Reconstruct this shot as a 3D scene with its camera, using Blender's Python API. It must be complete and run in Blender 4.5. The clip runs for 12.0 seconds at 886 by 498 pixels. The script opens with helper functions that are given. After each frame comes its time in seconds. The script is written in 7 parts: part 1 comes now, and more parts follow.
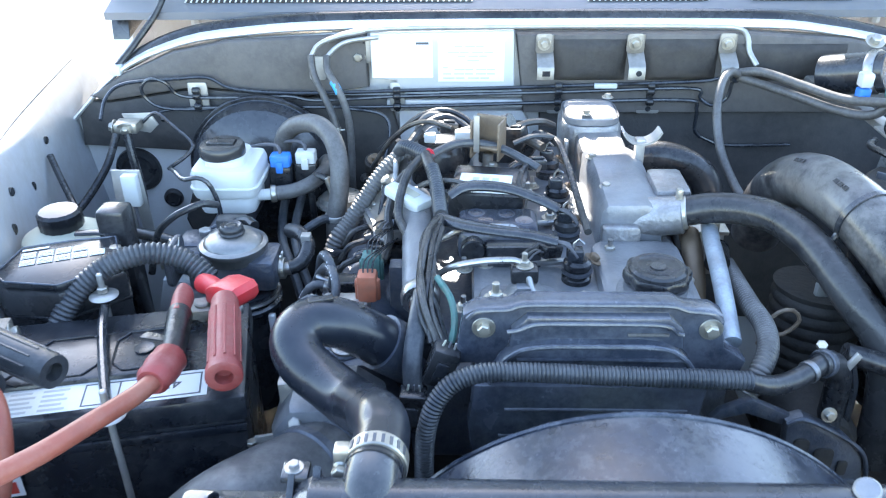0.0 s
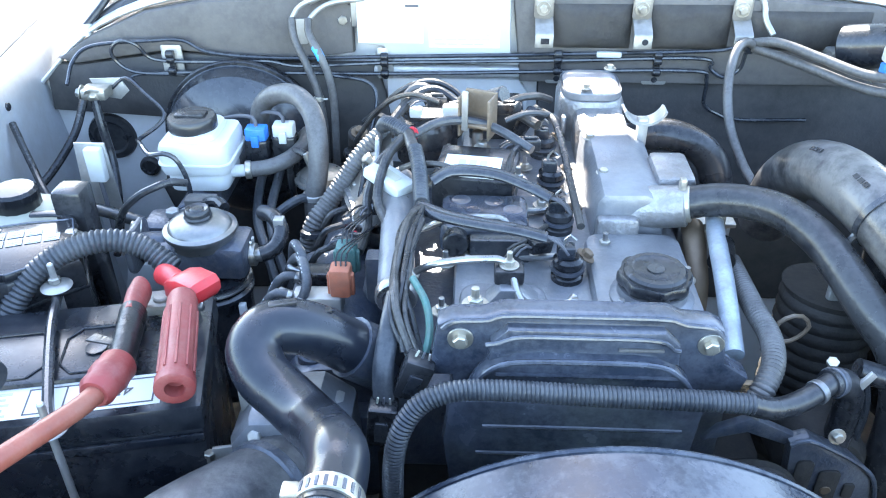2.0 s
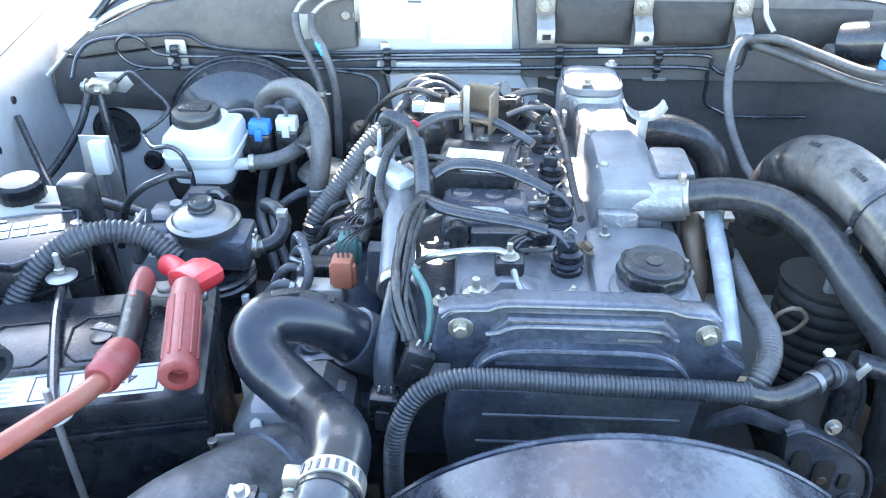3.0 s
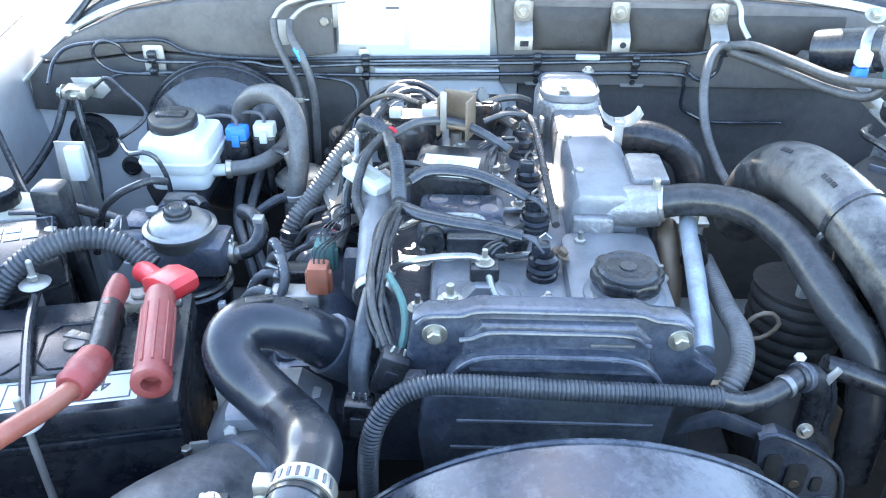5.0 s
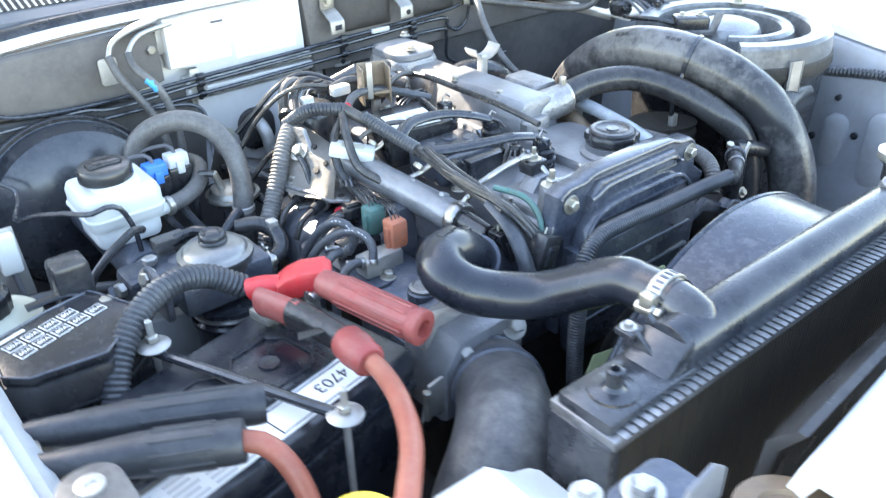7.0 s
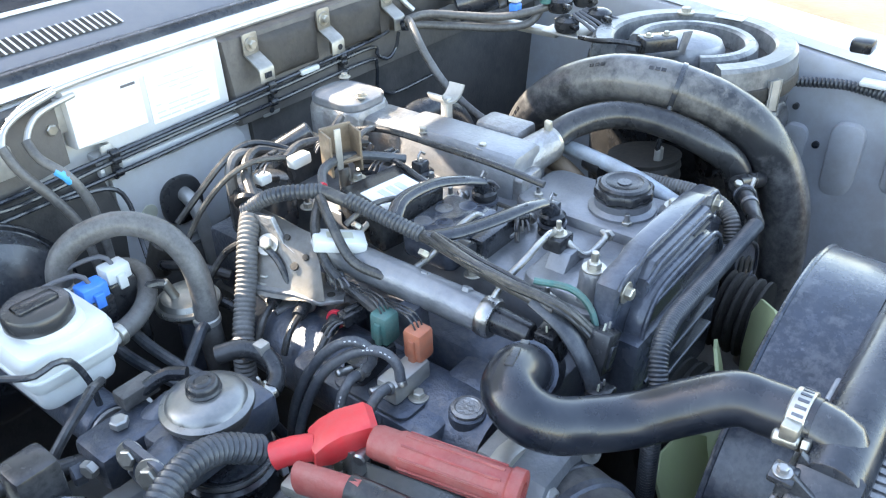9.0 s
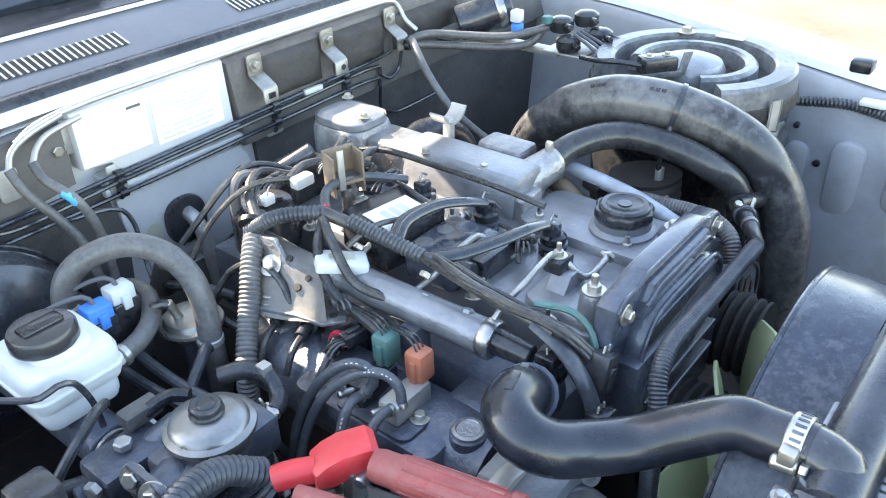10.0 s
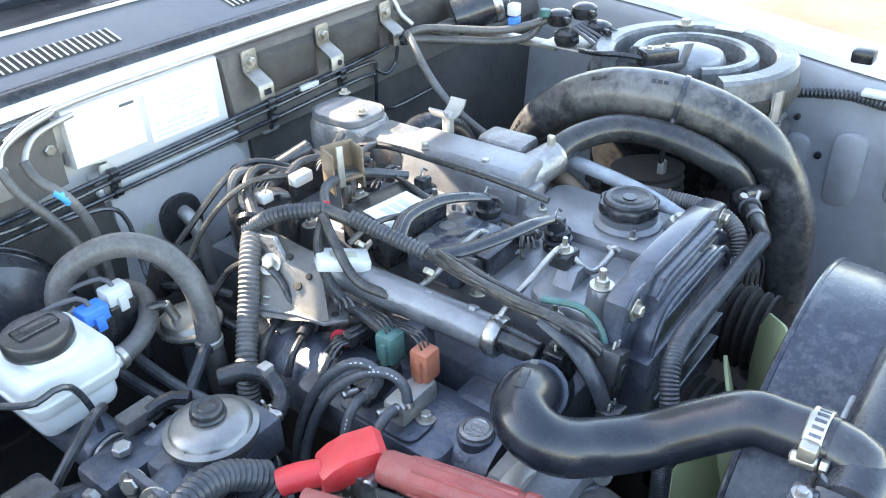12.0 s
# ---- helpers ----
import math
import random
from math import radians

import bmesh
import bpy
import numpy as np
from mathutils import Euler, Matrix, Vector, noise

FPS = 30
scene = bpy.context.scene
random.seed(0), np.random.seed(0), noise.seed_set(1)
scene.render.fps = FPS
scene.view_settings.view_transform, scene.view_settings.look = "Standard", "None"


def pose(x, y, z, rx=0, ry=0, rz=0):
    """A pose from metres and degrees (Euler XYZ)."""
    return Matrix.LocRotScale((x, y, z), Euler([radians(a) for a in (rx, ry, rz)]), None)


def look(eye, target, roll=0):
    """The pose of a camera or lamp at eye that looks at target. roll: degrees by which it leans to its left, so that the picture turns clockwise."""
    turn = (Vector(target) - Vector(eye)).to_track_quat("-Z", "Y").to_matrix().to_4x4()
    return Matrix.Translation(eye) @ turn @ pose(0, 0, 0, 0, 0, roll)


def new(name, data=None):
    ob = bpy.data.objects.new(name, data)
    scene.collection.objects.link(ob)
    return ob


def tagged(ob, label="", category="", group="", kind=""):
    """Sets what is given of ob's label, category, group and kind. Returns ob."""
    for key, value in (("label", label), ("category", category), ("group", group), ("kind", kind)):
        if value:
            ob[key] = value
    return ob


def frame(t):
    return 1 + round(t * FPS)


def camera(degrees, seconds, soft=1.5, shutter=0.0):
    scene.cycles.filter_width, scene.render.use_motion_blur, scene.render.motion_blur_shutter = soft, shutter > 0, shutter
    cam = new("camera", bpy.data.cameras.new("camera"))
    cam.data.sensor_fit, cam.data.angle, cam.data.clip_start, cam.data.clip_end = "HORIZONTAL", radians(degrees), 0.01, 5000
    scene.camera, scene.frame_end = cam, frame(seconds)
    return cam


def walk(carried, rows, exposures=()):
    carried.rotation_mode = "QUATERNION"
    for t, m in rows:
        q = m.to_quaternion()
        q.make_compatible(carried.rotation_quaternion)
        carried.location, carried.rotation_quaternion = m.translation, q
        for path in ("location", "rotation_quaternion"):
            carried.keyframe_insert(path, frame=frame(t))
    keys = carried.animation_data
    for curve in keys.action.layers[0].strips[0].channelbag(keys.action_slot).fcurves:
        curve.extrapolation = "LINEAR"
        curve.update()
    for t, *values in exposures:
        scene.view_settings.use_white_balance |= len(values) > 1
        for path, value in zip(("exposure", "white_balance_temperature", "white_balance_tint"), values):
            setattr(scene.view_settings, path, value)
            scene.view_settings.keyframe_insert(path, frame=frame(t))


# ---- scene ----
cam = camera(57.4, 12.0, soft=1.1, shutter=0.45)
PATH = [
    (0, (0.04, 0.014, 1.454), (-0.021, 1.757, 0.475), -0.7),
    (0.5, (0.044, 0.067, 1.457), (-0.001, 1.787, 0.438), 0.3),
    (1, (0.058, 0.096, 1.455), (-0.013, 1.769, 0.361), -0.1),
    (1.5, (0.061, 0.102, 1.455), (-0.006, 1.773, 0.358), 0.4),
    (2, (0.065, 0.101, 1.457), (-0.012, 1.778, 0.369), -0.2),
    (2.5, (0.065, 0.095, 1.457), (-0.008, 1.775, 0.374), -0.0),
    (3, (0.066, 0.09, 1.455), (-0.015, 1.766, 0.366), 0.0),
    (5, (0.076, 0.09, 1.457), (0.03, 1.773, 0.378), 0.5),
    (5.5, (0.069, 0.095, 1.448), (0.213, 1.804, 0.421), 1.0),
    (5.9, (-0.048, 0.035, 1.445), (0.518, 1.681, 0.46), -1.9),
    (6, (-0.1, 0.014, 1.449), (0.526, 1.638, 0.463), -2.7),
    (6.2, (-0.209, -0.016, 1.454), (0.502, 1.544, 0.423), -1.7),
    (6.5, (-0.34, 0.011, 1.432), (0.513, 1.547, 0.477), -5.1),
    (6.8, (-0.473, 0.067, 1.419), (0.477, 1.487, 0.379), -4.5),
    (7, (-0.531, 0.116, 1.425), (0.548, 1.463, 0.414), -1.5),
    (7.4, (-0.628, 0.25, 1.422), (0.61, 1.409, 0.361), -1.9),
    (7.5, (-0.627, 0.269, 1.439), (0.637, 1.388, 0.367), -1.7),
    (7.7, (-0.599, 0.324, 1.448), (0.719, 1.356, 0.353), -0.6),
    (9.3, (-0.521, 0.374, 1.477), (0.784, 1.456, 0.416), -2.0),
    (9.5, (-0.519, 0.368, 1.481), (0.783, 1.463, 0.429), -2.0),
    (10, (-0.522, 0.371, 1.482), (0.791, 1.452, 0.431), -1.8),
    (10.5, (-0.527, 0.377, 1.481), (0.793, 1.457, 0.437), -1.6),
    (11, (-0.525, 0.374, 1.48), (0.785, 1.462, 0.43), -2.4),
    (11.5, (-0.523, 0.38, 1.481), (0.794, 1.458, 0.43), -2.2),
    (12, (-0.52, 0.389, 1.471), (0.806, 1.453, 0.417), -2.1),
]
walk(cam, [(t, look(eye, target, roll)) for t, eye, target, roll in PATH],
     exposures=[(0, 3.03, 6600, 10), (1.0, 3.42, 6600, 10), (5.0, 3.42, 6600, 10), (5.5, 3.50, 6620, 10), (6.4, 3.28, 6850, 11), (7.0, 3.30, 7500, 12), (9.3, 3.02, 7650, 12), (12, 3.02, 7650, 12)])

# ---- world, sun, exposure ----
EL, AZ = 34.0, -8.0          # the sun's height, and its bearing from +y towards -x (minus)
sun_dir = Vector((math.sin(radians(AZ)) * math.cos(radians(EL)), math.cos(radians(AZ)) * math.cos(radians(EL)), math.sin(radians(EL))))
world = bpy.data.worlds.new("world")
scene.world = world
world.use_nodes = True
nt = world.node_tree
sky = nt.nodes.new("ShaderNodeTexSky")
sky.sky_type = "NISHITA"
sky.sun_disc = False
sky.sun_elevation = radians(EL)
sky.sun_rotation = radians(AZ)
sky.air_density, sky.dust_density, sky.ozone_density = 1.1, 0.9, 1.2
bg = nt.nodes["Background"]
bg.inputs["Strength"].default_value = 0.15
nt.links.new(sky.outputs[0], bg.inputs[0])
sun_data = bpy.data.lights.new("sun", "SUN")
sun_data.energy, sun_data.angle, sun_data.color = 3.6, radians(0.6), (1.0, 0.95, 0.87)
sun = new("sun", sun_data)
sun.matrix_world = look(sun_dir * 20, (0, 0, 0))



# ---- materials ----
def surface(name, base, rough=0.5, metal=0.0, vary=0.25, scale=30.0, dust=0.0, dust_col=(0.34, 0.30, 0.25), bump=0.15,
            fine=220.0, coat=0.0, spread=0.12, trans=0.0, edge=0.0):
    """A procedural surface: base colour with blotches and grain, dusty patches, and fine relief."""
    m = bpy.data.materials.new(name)
    m.use_nodes = True
    t = m.node_tree
    b = t.nodes["Principled BSDF"]
    n, l = t.nodes.new, t.links.new
    co = n("ShaderNodeTexCoord")
    big, small = n("ShaderNodeTexNoise"), n("ShaderNodeTexNoise")
    big.inputs["Scale"].default_value, big.inputs["Detail"].default_value, big.inputs["Roughness"].default_value = scale, 6.0, 0.6
    small.inputs["Scale"].default_value, small.inputs["Detail"].default_value = fine, 3.0
    info = n("ShaderNodeObjectInfo")
    off = n("ShaderNodeVectorMath")
    off.operation = "ADD"
    l(co.outputs["Object"], off.inputs[0])
    l(info.outputs["Random"], off.inputs[1])
    for tex in (big, small):
        l(off.outputs[0], tex.inputs["Vector"])
    ramp = n("ShaderNodeValToRGB")
    c = Vector(base)
    ramp.color_ramp.elements[0].position, ramp.color_ramp.elements[1].position = 0.3, 0.7
    ramp.color_ramp.elements[0].color = (*(c * (1 - vary)), 1)
    ramp.color_ramp.elements[1].color = (*[min(1.0, v * (1 + vary)) for v in c], 1)
    l(big.outputs[0], ramp.inputs[0])
    colour = ramp.outputs[0]
    if dust:
        patch = n("ShaderNodeTexNoise")
        patch.inputs["Scale"].default_value, patch.inputs["Detail"].default_value, patch.inputs["Roughness"].default_value = scale * 0.45, 8.0, 0.68
        l(off.outputs[0], patch.inputs["Vector"])
        lim = n("ShaderNodeMapRange")
        lim.inputs[1].default_value, lim.inputs[2].default_value = 0.5 - spread, 0.5 + spread
        lim.inputs[3].default_value, lim.inputs[4].default_value = 0.0, dust
        speck = n("ShaderNodeTexNoise")
        speck.inputs["Scale"].default_value, speck.inputs["Detail"].default_value, speck.inputs["Roughness"].default_value = scale * 6.0, 4.0, 0.7
        l(off.outputs[0], speck.inputs["Vector"])
        both = n("ShaderNodeMath")
        both.operation = "MULTIPLY_ADD"
        both.inputs[1].default_value = 0.55
        l(speck.outputs[0], both.inputs[0])
        sc_ = n("ShaderNodeMath")
        sc_.operation = "MULTIPLY_ADD"
        sc_.inputs[1].default_value, sc_.inputs[2].default_value = 1.0, -0.275
        l(patch.outputs[0], sc_.inputs[0])
        l(sc_.outputs[0], both.inputs[2])
        l(both.outputs[0], lim.inputs[0])
        mix = n("ShaderNodeMix")
        mix.data_type = "RGBA"
        l(lim.outputs[0], mix.inputs["Factor"])
        l(colour, mix.inputs["A"])
        mix.inputs["B"].default_value = (*dust_col, 1)
        colour = mix.outputs["Result"]
    if edge:
        # edge highlights put into the colour along with dusty wear: convex parts turn paler
        geo = n("ShaderNodeNewGeometry")
        wear_glint = n("ShaderNodeMapRange")
        wear_glint.inputs[1].default_value, wear_glint.inputs[2].default_value = 0.515, 0.60
        wear_glint.inputs[3].default_value, wear_glint.inputs[4].default_value = 0.0, edge
        l(geo.outputs["Pointiness"], wear_glint.inputs[0])
        torn = n("ShaderNodeMath")
        torn.operation = "MULTIPLY"
        l(wear_glint.outputs[0], torn.inputs[0])
        l(big.outputs[0], torn.inputs[1])
        worn = n("ShaderNodeMix")
        worn.data_type = "RGBA"
        l(torn.outputs[0], worn.inputs["Factor"])
        l(colour, worn.inputs["A"])
        worn.inputs["B"].default_value = (*dust_col, 1)
        colour = worn.outputs["Result"]
    l(colour, b.inputs["Base Color"])
    rr = n("ShaderNodeMapRange")
    rr.inputs[3].default_value, rr.inputs[4].default_value = max(0.03, rough - 0.14), min(1.0, rough + 0.16)
    l(big.outputs[0], rr.inputs[0])
    l(rr.outputs[0], b.inputs["Roughness"])
    b.inputs["Metallic"].default_value = metal
    b.inputs["Coat Weight"].default_value = coat
    b.inputs["Coat Roughness"].default_value = 0.14
    b.inputs["Transmission Weight"].default_value = trans
    if bump:
        bp = n("ShaderNodeBump")
        bp.inputs["Strength"].default_value, bp.inputs["Distance"].default_value = bump, 0.0015
        wob = n("ShaderNodeMath")
        wob.operation = "MULTIPLY_ADD"
        wob.inputs[1].default_value = 1.6
        l(big.outputs[0], wob.inputs[0])
        l(small.outputs[0], wob.inputs[2])
        l(wob.outputs[0], bp.inputs["Height"])
        l(bp.outputs[0], b.inputs["Normal"])
    return m


DUST = (0.27, 0.265, 0.255)
black_plastic = surface("black_plastic", (0.011, 0.012, 0.015), 0.24, dust=0.10, spread=0.09, bump=0.06, scale=20, dust_col=DUST)
black_satin = surface("black_satin", (0.018, 0.021, 0.027), 0.24, coat=0.4, dust=0.09, spread=0.09, bump=0.07, scale=25, dust_col=DUST)
cover_plastic = surface("cover_plastic", (0.018, 0.025, 0.040), 0.22, dust=0.20, scale=24, dust_col=(0.24, 0.25, 0.28), spread=0.13, bump=0.16, coat=0.35, vary=0.45, edge=0.30)
shroud_plastic = surface("shroud_plastic", (0.018, 0.025, 0.040), 0.25, dust=0.26, scale=26, dust_col=(0.20, 0.205, 0.215), spread=0.07, bump=0.08, vary=0.4, coat=0.2)
rubber = surface("rubber", (0.011, 0.012, 0.015), 0.27, dust=0.11, spread=0.09, scale=20, dust_col=DUST)
dusty_rubber = surface("dusty_rubber", (0.026, 0.027, 0.030), 0.30, coat=0.10, dust=0.40, scale=12, dust_col=(0.30, 0.29, 0.275), spread=0.11, bump=0.10, vary=0.45)
hose_rubber = surface("hose_rubber", (0.008, 0.011, 0.018), 0.27, dust=0.06, scale=16, dust_col=(0.16, 0.16, 0.165), spread=0.10, bump=0.03, coat=0.12, vary=0.4)
grey_rubber = surface("grey_rubber", (0.066, 0.062, 0.059), 0.40, dust=0.30, scale=30, dust_col=DUST)
hose_grey = surface("hose_grey", (0.045, 0.050, 0.060), 0.42, dust=0.25, scale=40, dust_col=DUST)
conduit_mat = surface("conduit_mat", (0.030, 0.035, 0.043), 0.34, dust=0.18, scale=40, dust_col=DUST)
loom_tape = surface("loom_tape", (0.015, 0.016, 0.018), 0.32, dust=0.20, scale=60, dust_col=(0.30, 0.27, 0.23), bump=0.4, fine=120)
cast_alu = surface("cast_alu", (0.34, 0.34, 0.345), 0.40, metal=0.65, dust=0.55, scale=26, dust_col=(0.20, 0.18, 0.16), bump=0.8, vary=0.4)
dusty_cast = surface("dusty_cast", (0.20, 0.21, 0.232), 0.37, metal=0.4, dust=0.4, scale=22, dust_col=(0.34, 0.33, 0.31), bump=0.4, vary=0.3, spread=0.18)
dark_cast = surface("dark_cast", (0.060, 0.076, 0.108), 0.33, metal=0.35, dust=0.40, scale=25, dust_col=(0.20, 0.19, 0.18), bump=0.6, vary=0.4, edge=0.35)
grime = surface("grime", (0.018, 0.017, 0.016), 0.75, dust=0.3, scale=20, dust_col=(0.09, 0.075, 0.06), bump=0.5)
crimp_metal = surface("crimp_metal", (0.27, 0.27, 0.275), 0.40, metal=0.7, dust=0.4, scale=60, dust_col=(0.20, 0.19, 0.18), vary=0.35)
bracket_steel = surface("bracket_steel", (0.30, 0.29, 0.27), 0.40, metal=0.7, dust=0.4, scale=40, dust_col=(0.27, 0.24, 0.20), vary=0.3)
steel = surface("steel", (0.40, 0.395, 0.385), 0.3, metal=0.9, dust=0.25, scale=60, dust_col=(0.25, 0.20, 0.15))
zinc = surface("zinc", (0.46, 0.44, 0.39), 0.34, metal=0.8, dust=0.2, scale=50, dust_col=(0.35, 0.28, 0.2))
galv = surface("galv", (0.42, 0.415, 0.40), 0.42, metal=0.6, dust=0.35, scale=40, dust_col=(0.40, 0.36, 0.30))
pale_paint = surface("pale_paint", (0.56, 0.57, 0.58), 0.32, vary=0.06, dust=0.25, scale=9, dust_col=(0.42, 0.38, 0.32), coat=0.4, bump=0.03)
# Body paint toned darker and bluer: apron shade put into the colour, plus dust.
shaded_apron_paint = surface("shaded_apron_paint", (0.36, 0.38, 0.41), 0.45, vary=0.12, dust=0.45, scale=7, dust_col=(0.27, 0.25, 0.22), coat=0.1, bump=0.12, fine=120)
white_paint = surface("white_paint", (0.80, 0.81, 0.82), 0.25, vary=0.04, dust=0.15, scale=9, dust_col=(0.55, 0.50, 0.43), coat=0.6, bump=0.02)
silver_paint = surface("silver_paint", (0.13, 0.14, 0.16), 0.5, metal=0.1, vary=0.06, dust=0.2, scale=9, dust_col=(0.24, 0.23, 0.21), coat=0.0, bump=0.05)
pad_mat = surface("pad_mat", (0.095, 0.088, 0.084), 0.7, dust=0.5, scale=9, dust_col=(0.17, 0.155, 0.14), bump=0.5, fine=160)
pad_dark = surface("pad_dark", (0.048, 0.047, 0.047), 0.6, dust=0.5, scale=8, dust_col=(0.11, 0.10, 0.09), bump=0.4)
white_plastic = surface("white_plastic", (0.60, 0.62, 0.61), 0.42, vary=0.05, dust=0.2, scale=18, dust_col=(0.5, 0.46, 0.38), bump=0.08)
yellowed = surface("yellowed", (0.48, 0.48, 0.38), 0.45, vary=0.08, dust=0.3, scale=15, dust_col=(0.45, 0.40, 0.28), bump=0.1)
yellow_plastic = surface("yellow_plastic", (0.80, 0.58, 0.06), 0.42, vary=0.1, dust=0.15, scale=20, dust_col=(0.4, 0.3, 0.12))
red_plastic = surface("red_plastic", (0.62, 0.035, 0.04), 0.38, vary=0.12, dust=0.2, scale=25, dust_col=(0.45, 0.16, 0.13))
clamp_red = surface("clamp_red", (0.27, 0.045, 0.04), 0.5, vary=0.2, dust=0.5, scale=25, dust_col=(0.30, 0.12, 0.10), bump=0.3)
cable_red = surface("cable_red", (0.29, 0.078, 0.05), 0.45, vary=0.15, dust=0.4, scale=35, dust_col=(0.34, 0.16, 0.11))
clamp_black = surface("clamp_black", (0.020, 0.023, 0.028), 0.4, dust=0.15, scale=25, dust_col=(0.18, 0.18, 0.18), bump=0.3)
tape_black = surface("tape_black", (0.014, 0.014, 0.015), 0.3, vary=0.3, scale=60, bump=0.8, fine=70)
orange_plastic = surface("orange_plastic", (0.42, 0.12, 0.06), 0.5, dust=0.3, scale=60, dust_col=(0.30, 0.18, 0.13))
green_plastic = surface("green_plastic", (0.03, 0.13, 0.12), 0.5, dust=0.3, scale=60, dust_col=(0.2, 0.2, 0.17))
blue_plastic = surface("blue_plastic", (0.02, 0.22, 0.75), 0.4, dust=0.1, scale=60)
blue_tape = surface("blue_tape", (0.03, 0.36, 0.72), 0.4, dust=0.1, scale=60)
red_tape = surface("red_tape", (0.55, 0.03, 0.05), 0.45, scale=60)
amber = surface("amber", (0.17, 0.125, 0.085), 0.4, dust=0.4, scale=40, dust_col=(0.30, 0.25, 0.2))
fan_plastic = surface("fan_plastic", (0.36, 0.42, 0.22), 0.5, vary=0.08, dust=0.3, scale=20, dust_col=(0.34, 0.34, 0.24))
paper = surface("paper", (0.80, 0.80, 0.79), 0.6, vary=0.03, dust=0.12, scale=14, dust_col=(0.6, 0.57, 0.5), bump=0.0)
ink = surface("ink", (0.10, 0.10, 0.11), 0.6, vary=0.05, bump=0.0)
grey_ink = surface("grey_ink", (0.52, 0.52, 0.52), 0.6, vary=0.05, bump=0.0)
red_ink = surface("red_ink", (0.60, 0.07, 0.05), 0.5, vary=0.05, bump=0.0)
core_mat = surface("core_mat", (0.10, 0.095, 0.09), 0.5, metal=0.6, dust=0.6, scale=30, dust_col=(0.14, 0.11, 0.08))
battery_mat = surface("battery_mat", (0.009, 0.012, 0.018), 0.27, coat=0.1, dust=0.14, scale=16, dust_col=(0.20, 0.20, 0.20), spread=0.1, bump=0.06)
dome_metal = surface("dome_metal", (0.22, 0.22, 0.215), 0.30, metal=0.75, dust=0.4, scale=30, dust_col=(0.33, 0.31, 0.27), bump=0.15)
lead = surface("lead", (0.26, 0.25, 0.23), 0.55, metal=0.6, dust=0.4, scale=60, dust_col=(0.4, 0.37, 0.3), bump=0.5)
bronze = surface("bronze", (0.17, 0.12, 0.08), 0.5, metal=0.4, dust=0.4, scale=40, dust_col=(0.2, 0.15, 0.1))
elbow_rubber = surface("elbow_rubber", (0.050, 0.050, 0.052), 0.42, dust=0.55, scale=12, dust_col=(0.25, 0.24, 0.225), spread=0.16, bump=0.3, vary=0.4)
pipe_blue = surface("pipe_blue", (0.33, 0.38, 0.43), 0.38, metal=0.2, dust=0.45, scale=40, dust_col=(0.22, 0.21, 0.20), bump=0.4, vary=0.3)
tank_plastic = surface("tank_plastic", (0.016, 0.020, 0.028), 0.26, dust=0.10, scale=30, dust_col=(0.20, 0.20, 0.20), spread=0.12, bump=0.10, coat=0.2, vary=0.4)
glass_dark = surface("glass_dark", (0.02, 0.025, 0.03), 0.06, vary=0.1, bump=0.0, coat=1.0)
soil = surface("soil", (0.11, 0.085, 0.06), 0.9, vary=0.35, scale=2.5, dust=0.5, dust_col=(0.16, 0.135, 0.10), bump=1.0, fine=40)
tyre_mat = surface("tyre_mat", (0.02, 0.02, 0.02), 0.8)


# ---- mesh helpers ----
ORIGIN = {}


def box(x0, x1, y0, y1, z0, z1, bev=0.003, bm=None, m=None, seg=2):
    bm = bm or bmesh.new()
    made = bmesh.ops.create_cube(bm, size=1.0)["verts"]
    for v in made:
        v.co = Vector(((x0 + x1) / 2 + v.co.x * (x1 - x0), (y0 + y1) / 2 + v.co.y * (y1 - y0), (z0 + z1) / 2 + v.co.z * (z1 - z0)))
        if m:
            v.co = m @ v.co
    if bev:
        edges = list({e for v in made for e in v.link_edges})
        bmesh.ops.bevel(bm, geom=edges, offset=bev, segments=seg, affect="EDGES", profile=0.5)
    return bm


def frame_of(axis):
    w = Vector(axis).normalized()
    u = w.orthogonal().normalized()
    return u, w.cross(u), w


def lathe(profile, base, axis=(0, 0, 1), seg=28, bm=None, wave=0.0, lobes=0):
    """Turned body: profile of (radius, height along axis). wave and lobes scallop its rim."""
    bm = bm or bmesh.new()
    u, v, w = frame_of(axis)
    base = Vector(base)
    rings = []
    for r, h in profile:
        ring = []
        for k in range(seg):
            a = 2 * math.pi * k / seg
            rr = r * (1 + wave * math.cos(lobes * a)) if lobes else r
            ring.append(bm.verts.new(base + w * h + (u * math.cos(a) + v * math.sin(a)) * max(rr, 1e-5)))
        rings.append(ring)
    for a, b in zip(rings, rings[1:]):
        for k in range(seg):
            bm.faces.new((a[k], a[(k + 1) % seg], b[(k + 1) % seg], b[k]))
    bm.faces.new(list(reversed(rings[0])))
    bm.faces.new(rings[-1])
    return bm


def cyl(p0, p1, r0, r1=None, seg=20, bm=None, bev=0.0015):
    p0, p1 = Vector(p0), Vector(p1)
    r1 = r0 if r1 is None else r1
    h = (p1 - p0).length
    e = min(bev, h * 0.3, r0 * 0.5, r1 * 0.5)
    return lathe([(r0 - e, 0), (r0, e), (r1, h - e), (r1 - e, h)], p0, p1 - p0, seg, bm)


